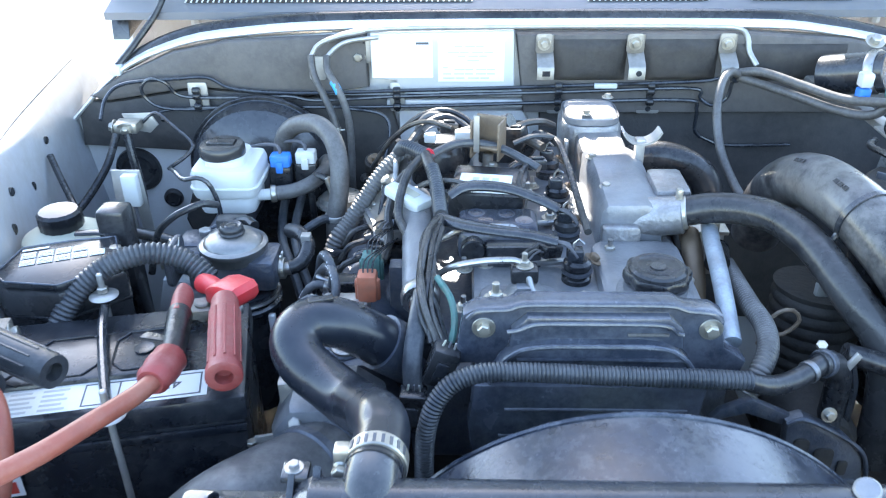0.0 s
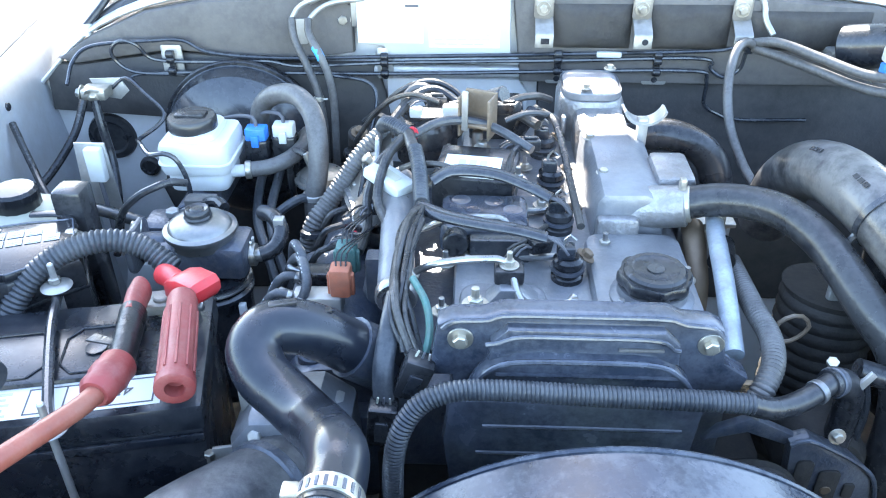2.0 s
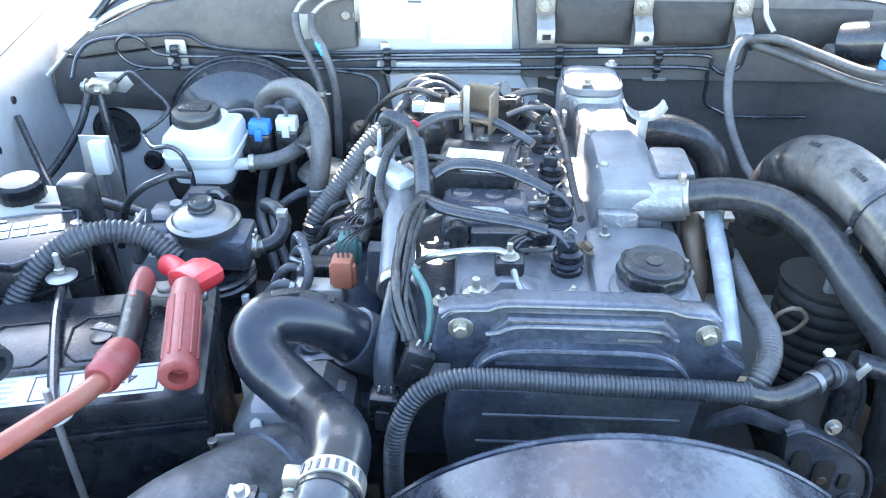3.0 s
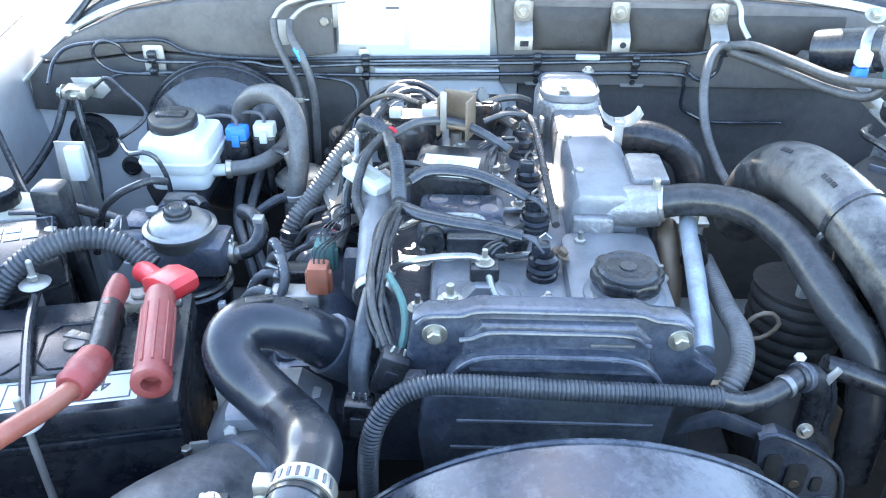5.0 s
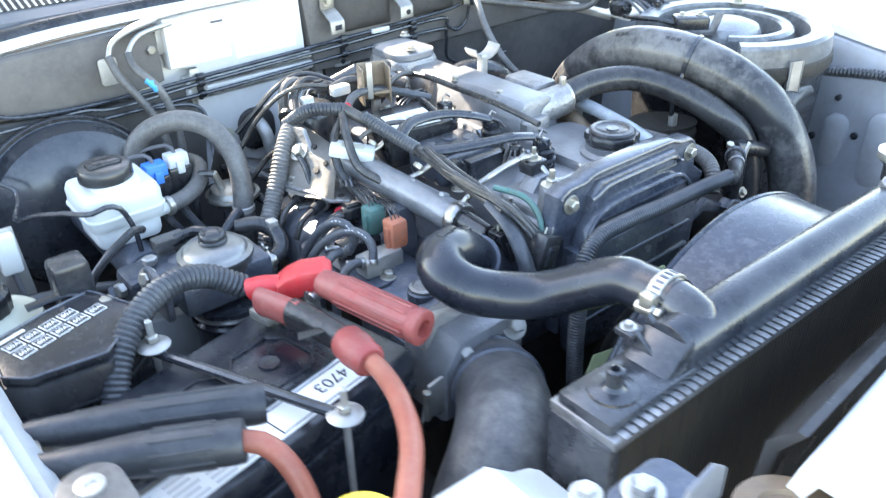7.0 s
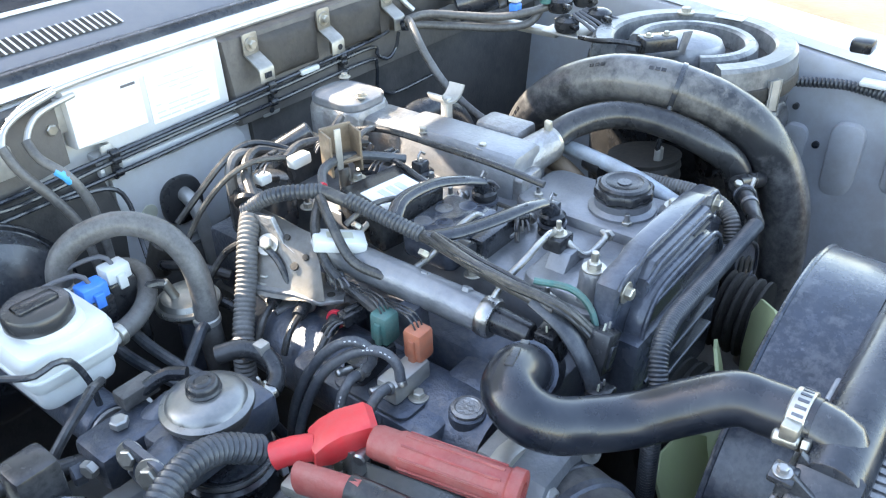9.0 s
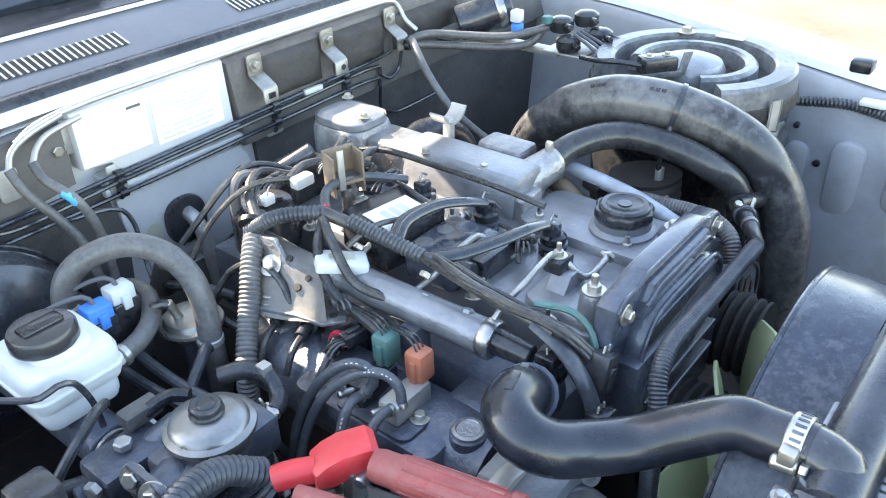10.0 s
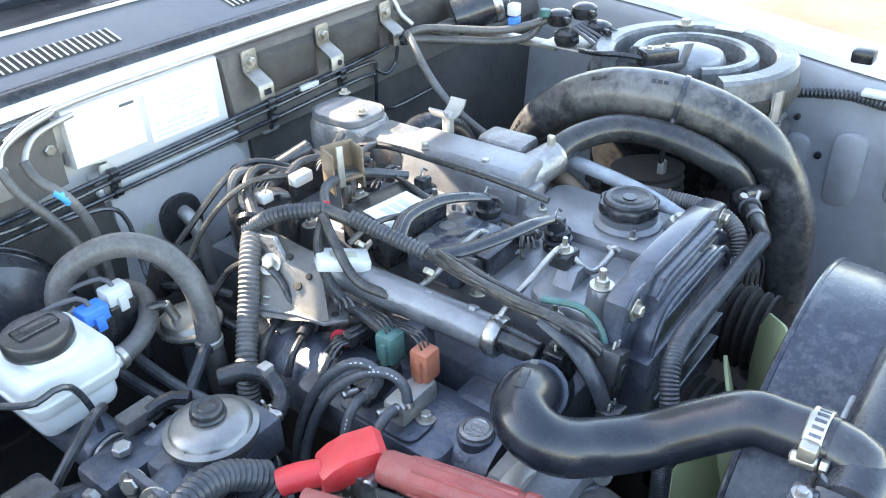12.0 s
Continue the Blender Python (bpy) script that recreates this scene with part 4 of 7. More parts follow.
for name, c, r in (("water_pump_pulley", (0.165, 0.590, 0.80), 0.072), ("crank_pulley", (0.165, 0.590, 0.58), 0.085), ("pump_pulley", (0.315, 0.59, 0.86), 0.050), ("alternator_pulley", (-0.06, 0.59, 0.80), 0.042)):
    prof = []
    for k in range(4):
        prof += [(r, k * 0.012), (r, k * 0.012 + 0.004), (r - 0.009, k * 0.012 + 0.008)]
    prof += [(r, 0.048), (r * 0.9, 0.050)]
    part(name, lathe(prof, (c[0], c[1] - 0.025, c[2]), (0, 1, 0), 36), grime, pu)
part("belt", tube([(0.093, 0.59, 0.80), (0.09, 0.59, 0.70), (0.082, 0.59, 0.58)], 0.006, 8), rubber, pu)
part("belt", tube([(0.237, 0.59, 0.80), (0.245, 0.59, 0.70), (0.25, 0.59, 0.58)], 0.006, 8), rubber, pu)


# ---- on top of the engine ----
fr_ = thing("fuel_rail", (-0.016, 0.84, 0.96), "dull silver fuel rail tube along the engine", "fuel rail")
part("tube", cyl((-0.011, 0.738, 0.990), (-0.026, 0.955, 1.000), 0.0185, seg=22), dusty_cast, fr_)
part("end_collar", lathe([(0.0195, 0), (0.0210, 0.003), (0.0210, 0.012), (0.019, 0.015)], (-0.0105, 0.744, 0.990), (0.07, -1, -0.06)), steel, fr_, "bright steel collar")
part("pressure_sensor", cyl((-0.010, 0.735, 0.990), (-0.006, 0.690, 0.986), 0.014, 0.012), black_plastic, fr_)
for y in (0.765, 0.815, 0.865, 0.915):
    part("stub", hexbolt((-0.008 - (y - 0.738) * 0.07, y, 1.004), (0.6, 0, 1), 0.0065, washer=False), dusty_cast, fr_)
part("support", prism([(0.80, 0.93), (0.83, 0.93), (0.825, 0.985), (0.805, 0.985)], "yz", -0.05, -0.02, 0.003), dark_cast, fr_)

im = thing("intake_manifold", (-0.08, 0.82, 0.75), "dusty dark blue-grey cast intake manifold beside the engine", "manifold")
part("plenum", tube([(-0.075, 1.0, 0.900), (-0.078, 0.90, 0.898), (-0.078, 0.80, 0.898), (-0.075, 0.68, 0.895)], 0.048, 22), dark_cast, im)
part("upper_web", prism(rounded(-0.135, -0.05, 0.715, 0.90, 0.015), "xy", 0.90, 0.936, 0.008), dark_cast, im)
part("runner", box(-0.07, 0.02, 0.70, 0.76, 0.88, 0.94, 0.012), dark_cast, im)
part("runner", box(-0.07, 0.02, 0.80, 0.86, 0.88, 0.94, 0.012), dark_cast, im)
part("runner", box(-0.07, 0.02, 0.90, 0.96, 0.88, 0.94, 0.012), dark_cast, im)
part("boss", cyl((-0.088, 0.705, 0.915), (-0.088, 0.705, 0.945), 0.018), dark_cast, im)
part("plug_disc", lathe([(0.0155, 0), (0.0155, 0.003), (0.012, 0.004), (0.011, 0.003)], (-0.088, 0.705, 0.945)), cast_alu, im, "pale round sealing plug")
part("lower_body", box(-0.13, -0.02, 0.66, 0.78, 0.78, 0.90, 0.015), dark_cast, im)

sv = thing("vacuum_solenoids", (-0.10, 0.77, 0.935), "pair of vacuum solenoid valves on a steel bracket plate", "valve")
part("bracket_plate", prism(rounded(-0.132, -0.062, 0.745, 0.840, 0.012), "xy", 0.936, 0.940, 0.001), dark_cast, sv, "grimy dark steel bracket plate")
part("plate_bolt", hexbolt((-0.098, 0.755, 0.940), (0, 0, 1), 0.006), zinc, sv)
for y, mat, lab in ((0.775, orange_plastic, "faded orange connector"), (0.818, green_plastic, "dark green connector")):
    part("solenoid", box(-0.122, -0.070, y - 0.013, y + 0.012, 0.940, 0.964, 0.004), galv if mat is orange_plastic else black_plastic, sv)
    c = part("connector", box(-0.082, -0.060, y - 0.010, y + 0.012, 0.962, 0.996, 0.004), mat, sv, lab)
    part("connector_rib", box(-0.085, -0.057, y - 0.004, y + 0.004, 0.962, 0.988, 0.002), mat, c)
    for k in range(3):
        part("wire", tube([(-0.075 + 0.005 * k, y, 0.994), (-0.074 + 0.005 * k, y + 0.01, 1.006), (-0.062 + 0.003 * k, y + 0.05, 0.998), (-0.045, y + 0.10, 0.985)], 0.0010, 6), rubber, sv)
    part("nozzle", cyl((-0.118, y, 0.957), (-0.138, y + 0.004, 0.962), 0.004), steel, sv)
for pts in ([(-0.118, 0.806, 0.958), (-0.113, 0.797, 0.975), (-0.115, 0.802, 0.990), (-0.124, 0.816, 0.995), (-0.134, 0.840, 0.975), (-0.144, 0.862, 0.938), (-0.160, 0.868, 0.90), (-0.17, 0.87, 0.84)],
            [(-0.112, 0.764, 0.958), (-0.106, 0.772, 0.975), (-0.110, 0.786, 0.987), (-0.120, 0.808, 0.984), (-0.134, 0.834, 0.962), (-0.148, 0.850, 0.930), (-0.164, 0.856, 0.89), (-0.17, 0.86, 0.84)],
            [(-0.122, 0.806, 0.958), (-0.134, 0.806, 0.962), (-0.148, 0.806, 0.950), (-0.158, 0.806, 0.92), (-0.16, 0.81, 0.86)],
            [(-0.122, 0.768, 0.962), (-0.136, 0.768, 0.966), (-0.150, 0.770, 0.952), (-0.160, 0.770, 0.92), (-0.162, 0.77, 0.86)]):
    v = thing("vacuum_hose", (pts[-1][0], pts[-1][1], 0.86), "thin dark grey vacuum hose with faded print", "hose", "vacuum hoses")
    part("hose", tube(pts, 0.0052, 12), hose_grey, v)
    part("clip", lathe([(0.0060, 0), (0.0065, 0.001), (0.0060, 0.005)], pts[0], Vector(pts[1]) - Vector(pts[0])), steel, v)
    ride_ = spline(pts, 0.004)
    for k in range(8, 16):
        if k % 4 < 3:
            w = (ride_[k + 1] - ride_[k - 1]).normalized()
            o = Vector((-0.7, -0.4, 0.6)).normalized()
            o = (o - w * o.dot(w)).normalized()
            part("print_bar", box(-0.0011, 0.0011, -0.0006, 0.0006, -0.0001, 0.0002, 0.0, m=Matrix.Translation(ride_[k] + o * 0.0051) @ Matrix((w, o.cross(w), o)).transposed().to_4x4()), grey_ink, v)

# coil block with label, and its rubber boots
cb_ = thing("injector_driver_box", (0.07, 0.92, 0.99), "black plastic box with a white paper label on the valve cover", "control box")
TM = Matrix.Translation((0.066, 0.925, 1.020)) @ Matrix.Rotation(radians(-8), 4, "Z") @ Matrix.Rotation(radians(4), 4, "X")
part("case", box(-0.046, 0.046, -0.036, 0.040, -0.030, 0.020, 0.004, m=TM), black_plastic, cb_)
part("label", box(-0.036, 0.028, -0.032, 0.014, 0.0202, 0.0212, 0.0, m=TM), paper, cb_, "white paper label")
for k in range(3):
    part("print_bar", box(-0.020 + 0.012 * k, -0.012 + 0.012 * k, -0.022, 0.004, 0.0213, 0.0217, 0.0, m=TM), grey_ink, cb_)
part("terminal", hexbolt((0.112, 0.905, 1.030), (0, 0, 1), 0.006, stud=0.01), steel, cb_)
cc = thing("coil_cover", (0.075, 0.85, 0.99), "dusty black moulded plastic cover with oval dimples", "engine cover")
part("cover", prism(rounded(0.028, 0.122, 0.812, 0.885, 0.012), "xy", 0.985, 1.024, 0.008), cover_plastic, cc)
for x, y in ((0.05, 0.868), (0.085, 0.866), (0.105, 0.848), (0.06, 0.846)):
    part("dimple", lathe([(0.011, 0), (0.010, 0.001), (0.006, 0.0008)], (x, y, 1.0235), seg=18), cover_plastic, cc)
part("nose", cyl((0.046, 0.800, 1.008), (0.046, 0.835, 1.008), 0.014), black_plastic, cc)
part("front_bar", box(0.06, 0.122, 0.795, 0.815, 0.99, 1.018, 0.003), black_satin, cc)
part("bolt", hexbolt((0.130, 0.815, 1.002), (0, 0, 1), 0.005, stud=0.012), zinc, cc)
for pts, r in (([(0.018, 0.880, 1.040), (0.040, 0.885, 1.050), (0.085, 0.880, 1.050), (0.120, 0.865, 1.044), (0.145, 0.855, 1.035)], 0.0095),
               ([(0.008, 0.828, 1.037), (0.035, 0.805, 1.040), (0.070, 0.785, 1.044), (0.105, 0.772, 1.046), (0.135, 0.768, 1.040)], 0.0100)):
    bt_ = thing("wiring_boot", pts[2], "flattened black rubber sleeve over injector wiring", "cable sleeve", "wiring sleeves")
    part("sleeve", tube(pts, r, 14, flat=0.62, ends=r * 0.8), black_satin, bt_)
    part("sleeve_seam", tube([(x, y - 0.002, z + r * 0.55) for x, y, z in pts[:-1]], 0.0012, 6), black_satin, bt_)
    q = Vector(pts[-1])
    for k in range(3):
        part("wire", tube([q + Vector((0, 0, 0)), q + Vector((0.012, -0.004 + 0.004 * k, -0.004)), q + Vector((0.022, -0.006 + 0.006 * k, -0.016))], 0.0016, 6), ink, bt_)

for x, y in ((0.158, 0.770), (0.156, 0.862), (0.154, 0.955), (0.150, 1.045)):
    ij = thing("injector", (x, y, 0.985), "black-topped fuel injector with a wiring plug", "injector", "injectors")
    part("body", lathe([(0.016, 0), (0.016, 0.012), (0.0135, 0.014), (0.0135, 0.022), (0.0150, 0.024), (0.0150, 0.030), (0.011, 0.033)], (x, y, 0.985)), black_plastic, ij)
    part("ring", lathe([(0.0168, 0), (0.0168, 0.003)], (x, y, 1.003)), dark_cast, ij)
    part("plug", box(x - 0.012, x + 0.006, y - 0.008, y + 0.008, 1.016, 1.031, 0.003), black_satin, ij)
    part("union_nut", hexbolt((x + 0.018, y + 0.012, 1.010), (0.5, 0, 0.8), 0.006), bronze, ij, "dull brass union nut")
    part("clip", tube([(x - 0.006, y, 1.029), (x - 0.002, y + 0.002, 1.041), (x + 0.006, y, 1.036)], 0.0016, 6), steel, ij)
rl = solid("return_line", tube([(0.140, 1.080, 1.042), (0.158, 1.02, 1.052), (0.164, 0.94, 1.050), (0.166, 0.86, 1.048), (0.170, 0.79, 1.040)], 0.0042, 10), rubber, "thin black fuel return hose over the injectors", "hose")

# metal injector pipes
for k, y in enumerate((0.718, 0.815, 0.91)):
    ip = thing("injector_pipe", (0.08, y, 1.0), "bent bare steel injector pipe with union nuts", "fuel pipe", "injector pipes")
    dz = 0.0 if k == 0 else -0.012
    part("pipe", tube([(-0.006, y + 0.02, 1.004), (0.012, y + 0.015, 1.022 + dz), (0.034, y + 0.008, 1.036 + dz), (0.070, y + 0.010, 1.040 + dz), (0.096, y + 0.010, 1.036 + dz), (0.106, y - 0.010, 1.016 + dz), (0.116, y - 0.018, 1.010 + dz), (0.150, y - 0.018, 1.012 + dz), (0.158, y - 0.010, 1.014 + dz)], 0.0036, 10, step=0.004), steel, ip)
    part("nut", hexbolt((0.153, y - 0.018, 1.012 + dz), (1, 0, 0), 0.0065, washer=False), steel, ip)
    part("nut", hexbolt((0.004, y + 0.017, 1.014), (0.7, 0, 0.6), 0.0065, washer=False), zinc, ip)
    if k == 0:
        part("clamp_block", box(0.084, 0.112, y - 0.002, y + 0.020, 1.018, 1.034, 0.003), black_plastic, ip)
        part("clamp_nut", hexbolt((0.098, y + 0.009, 1.034), (0, 0, 1), 0.0055, stud=0.010), zinc, ip)
        part("clamp_foot", prism([(0.075, 1.0), (0.13, 1.0), (0.105, 1.02), (0.09, 1.02)], "xz", y - 0.012, y + 0.012, 0.002), dusty_cast, ip)
gp = thing("stud_post", (0.067, 0.668, 0.995), "grey cast post with a threaded stud and nut", "stud")
part("post", lathe([(0.017, 0), (0.015, 0.010), (0.0135, 0.030), (0.012, 0.033)], (0.067, 0.668, 0.998)), dusty_cast, gp)
part("nut", hexbolt((0.067, 0.668, 1.031), (0, 0, 1), 0.0072, stud=0.012), zinc, gp)
sb = thing("lifting_lug", (0.262, 0.668, 1.0), "bolted grey lug beside the oil filler", "lug")
part("lug", lathe([(0.018, 0), (0.016, 0.008), (0.011, 0.013)], (0.250, 0.668, 1.003)), dusty_cast, sb)
part("bolt", hexbolt((0.250, 0.668, 1.016), (0, 0, 1), 0.0068), zinc, sb)

# wiring looms
wl = thing("wiring_loom", (0.0, 0.85, 1.0), "dusty taped wiring loom draped along the engine", "wiring loom", "wiring looms")
part("trunk", tube([(-0.055, 1.035, 1.030), (-0.042, 0.995, 1.056), (-0.012, 0.952, 1.062)], 0.0088, 14, rib=0.005, depth=0.0016), conduit_mat, wl)
part("taped_trunk", tube([(-0.014, 0.955, 1.062), (0.003, 0.890, 1.046), (0.010, 0.828, 1.036), (-0.001, 0.745, 1.030), (-0.005, 0.668, 1.024)], 0.0072, 14, ends=0.005), loom_tape, wl)
part("trunk_tail", tube([(-0.004, 0.690, 1.026), (-0.008, 0.655, 1.012), (-0.012, 0.628, 0.985), (-0.010, 0.615, 0.95)], 0.0095, 12, flat=0.6), conduit_mat, wl)
part("convoluted_section", tube([(-0.004, 0.925, 1.056), (0.003, 0.890, 1.047), (0.009, 0.835, 1.038)], 0.0088, 14, rib=0.005, depth=0.0018), conduit_mat, wl)
part("red_tape", lathe([(0.0092, 0), (0.0096, 0.001), (0.0092, 0.004)], (-0.012, 0.957, 1.060), (0.3, -1, 0)), red_tape, wl, "band of red tape")
random.seed(5)
for k in range(8):
    j = [random.uniform(-0.0045, 0.0045) for q in range(6)]
    part("strand", tube([(0.009 + 0.0005 * k, 0.838 - 0.006 * k, 1.043 - 0.001 * abs(k - 4)), (-0.006 + 0.0021 * k + j[0], 0.775 + j[1] * 3, 1.044 - 0.0012 * abs(k - 4) + j[2] * 0.6), (-0.011 + 0.0021 * k + j[3], 0.71 + j[4] * 3, 1.038 - 0.001 * k), (-0.006 + 0.0022 * k + j[5], 0.668 + j[0] * 2, 1.029 - 0.001 * k + j[1]), (0.006 + 0.002 * k, 0.637, 1.002 - 0.003 * (k % 3))], (0.0032, 0.0018, 0.0024, 0.0040)[k % 4], 8), (loom_tape, rubber, conduit_mat)[k % 3], wl)
part("green_strand", tube([(0.010, 0.700, 1.036), (0.024, 0.668, 1.032), (0.028, 0.648, 1.015), (0.022, 0.635, 0.99)], 0.0035, 8), green_plastic, wl, "green insulated wire")
for k, (x, y, z, r) in enumerate(((0.016, 0.628, 0.985, 20), (-0.012, 0.612, 0.945, 5), (0.000, 0.672, 0.982, -10))):
    m = Matrix.Translation((x, y, z)) @ Matrix.Rotation(radians(r), 4, "Y")
    pl = part("plug", box(-0.013, 0.013, -0.011, 0.011, -0.022, 0.020, 0.003, m=m), black_plastic, wl, "black wiring plug")
    part("latch", box(-0.006, 0.006, -0.0135, -0.010, -0.014, 0.008, 0.001, m=m), black_satin, pl)
    for q in range(3):
        part("wire_end", cyl(m @ Vector((-0.006 + 0.006 * q, 0, 0.018)), m @ Vector((-0.005 + 0.005 * q, 0, 0.027)), 0.0011, seg=6), (yellowed, ink, galv)[q], pl)
wl2 = thing("wiring_loom", (-0.05, 0.95, 1.0), "thin black looms hanging from the main loom", "wiring loom", "wiring looms")
for k, pts in enumerate(([(-0.014, 0.955, 1.056), (-0.045, 0.935, 1.035), (-0.058, 0.905, 1.005), (-0.055, 0.870, 0.985), (-0.060, 0.83, 0.978)],
                         [(-0.020, 0.950, 1.058), (-0.036, 0.920, 1.046), (-0.044, 0.885, 1.015), (-0.030, 0.850, 1.0), (-0.025, 0.82, 0.99)],
                         [(-0.010, 0.955, 1.058), (0.020, 0.985, 1.062), (0.055, 0.995, 1.060), (0.090, 0.990, 1.052), (0.13, 0.96, 1.04)],
                         [(-0.045, 1.03, 1.035), (-0.02, 1.07, 1.055), (0.01, 1.085, 1.062), (0.04, 1.07, 1.05)],
                         [(0.03, 1.06, 1.05), (0.07, 1.075, 1.05), (0.11, 1.06, 1.045), (0.14, 1.03, 1.04)])):
    part("strand", tube(pts, 0.0055 if k < 3 else 0.0065, 10), loom_tape if k != 2 else conduit_mat, wl2)
cd = thing("corrugated_conduit", (-0.10, 0.98, 0.93), "grey corrugated cable conduit rising to the loom", "conduit", "corrugated conduits")
part("conduit", tube([(-0.030, 1.047, 1.034), (-0.060, 1.024, 1.022), (-0.083, 1.006, 1.001), (-0.097, 0.995, 0.981), (-0.118, 0.980, 0.954), (-0.140, 0.962, 0.925), (-0.152, 0.953, 0.86)], 0.0122, 14, rib=0.0052, depth=0.0018), surface("conduit_grey", (0.11, 0.105, 0.10), 0.55, dust=0.4, scale=40, dust_col=DUST), cd)

# parts at the rear of the engine
rb = thing("engine_bracket", (-0.05, 0.98, 0.93), "sunlit bare metal bracket plate beside the fuel rail", "bracket")
part("plate", prism([(0.945, 0.955), (1.03, 0.95), (1.04, 0.99), (1.035, 1.03), (0.99, 1.036), (0.975, 1.01), (0.95, 1.0)], "yz", -0.058, -0.052, 0.001), cast_alu, rb)
part("foot", prism([(-0.095, 0.955), (-0.052, 0.945), (-0.052, 1.03), (-0.085, 1.0)], "xy", 0.945, 0.949, 0.001), cast_alu, rb)
part("web", prism([(-0.100, 0.985), (-0.058, 1.030), (-0.034, 0.965), (-0.036, 0.905), (-0.058, 0.888), (-0.078, 0.905), (-0.084, 0.940)], "xy", 0.968, 0.973, 0.0015), cast_alu, rb, "dusty bare metal web with holes")
for x, y, r in ((-0.070, 0.930, 0.006), (-0.060, 0.905, 0.0045), (-0.078, 0.965, 0.004)):
    part("hole", cyl((x, y, 0.9725), (x, y, 0.9738), r, seg=14, bev=0.0002), grime, rb)
part("web_bolt", hexbolt((-0.082, 0.982, 0.973), (0, 0, 1), 0.0065), zinc, rb)
sheet = bmesh.new()
corner = [Vector(q) for q in ((-0.044, 1.038, 1.034), (-0.032, 0.950, 1.016), (-0.074, 0.900, 0.975), (-0.102, 0.982, 0.966))]
mesh_rows = []
for i in range(9):
    mesh_rows.append([])
    for j in range(9):
        u, v = i / 8, j / 8
        q = corner[0].lerp(corner[1], u).lerp(corner[3].lerp(corner[2], u), v)
        q.z += 0.006 * math.sin(v * 5.5) * (1 - abs(2 * u - 1)) + 0.002 * noise.noise(q * 60)
        mesh_rows[-1].append(sheet.verts.new(q))
for i in range(8):
    for j in range(8):
        sheet.faces.new((mesh_rows[i][j], mesh_rows[i + 1][j], mesh_rows[i + 1][j + 1], mesh_rows[i][j + 1]))
bmesh.ops.solidify(sheet, geom=list(sheet.faces), thickness=0.003)
part("pressed_sheet", sheet, bracket_steel, rb, "pressed bare metal sheet with bolt holes")
lie = (corner[1] - corner[0]).cross(corner[3] - corner[0]).normalized()
lie = lie if lie.z > 0 else -lie
for u, v, r, bolt in ((0.25, 0.45, 0.0075, True), (0.62, 0.60, 0.0045, False), (0.80, 0.45, 0.0035, False), (0.55, 0.30, 0.0035, False)):
    q = corner[0].lerp(corner[1], u).lerp(corner[3].lerp(corner[2], u), v)
    q.z += 0.006 * math.sin(v * 5.5) * (1 - abs(2 * u - 1)) + 0.002
    if bolt:
        part("sheet_bolt", hexbolt(q, lie, r), zinc, rb)
    else:
        part("sheet_hole", cyl(q - lie * 0.002, q + lie * 0.0012, r, seg=14, bev=0.0002), grime, rb)
for y, z in ((0.95, 0.965), (1.02, 1.01), (1.03, 0.955)):
    part("bolt", hexbolt((-0.058, y, z), (-1, 0, 0), 0.006), zinc, rb)
wc = thing("white_connector", (-0.034, 0.912, 1.01), "yellowed white connector lying on the fuel rail", "connector")
WM = Matrix.Translation((-0.032, 0.912, 1.022)) @ Matrix.Rotation(radians(-38), 4, "Z") @ Matrix.Rotation(radians(12), 4, "Y")
part("housing", box(-0.030, 0.026, -0.015, 0.015, -0.006, 0.008, 0.003, m=WM), white_plastic, wc)
part("print", box(-0.016, 0.012, -0.006, 0.006, 0.0081, 0.0085, 0.0, m=WM), yellowed, wc)
part("clip_post", cyl((-0.014, 0.895, 1.012), (-0.012, 0.880, 0.972), 0.0045), grey_rubber, wc)
cup = thing("connector_bracket", (0.065, 1.0, 1.03), "brownish plastic connector holder on a steel post", "bracket")
CM = Matrix.Translation((0.066, 1.002, 1.040)) @ Matrix.Rotation(radians(-20), 4, "Z")
b = box(-0.020, 0.020, 0.010, 0.014, 0.0, 0.052, 0.001, m=CM)
for x in (-0.020, 0.017):
    box(x, x + 0.003, -0.016, 0.014, 0.0, 0.050, 0.001, b, CM)
box(-0.020, 0.020, -0.016, 0.014, 0.014, 0.018, 0.001, b, CM)
part("holder", b, amber, cup)
part("tongue", box(-0.014, -0.006, -0.019, -0.016, 0.010, 0.060, 0.001, m=CM), galv, cup)
part("post", cyl((0.066, 1.0, 0.99), (0.066, 1.0, 1.045), 0.007), steel, cup)
part("nut", hexbolt((0.072, 0.985, 1.030), (0, 0, 1), 0.006), zinc, cup)
rp = thing("vacuum_pump", (0.03, 1.09, 0.95), "black round pump body at the back of the engine", "pump")
part("body", lathe([(0.040, 0), (0.040, 0.045), (0.034, 0.055), (0.018, 0.058)], (0.0, 1.075, 0.975)), black_plastic, rp)
part("hook", tube([(-0.030, 1.085, 1.00), (-0.028, 1.09, 1.045), (-0.012, 1.095, 1.062), (0.012, 1.088, 1.056), (0.030, 1.07, 1.045)], 0.007, 10), grey_rubber, rp)
part("clip", box(-0.020, -0.004, 1.045, 1.060, 1.040, 1.052, 0.002), white_plastic, rp)
part("clip", box(0.022, 0.050, 1.035, 1.050, 1.046, 1.060, 0.003), white_plastic, rp)
part("valve_body", box(0.055, 0.125, 1.09, 1.14, 0.98, 1.04, 0.006), black_plastic, rp)
part("pipe_stub", cyl((0.06, 1.12, 1.03), (0.10, 1.09, 1.055), 0.012), black_satin, rp)
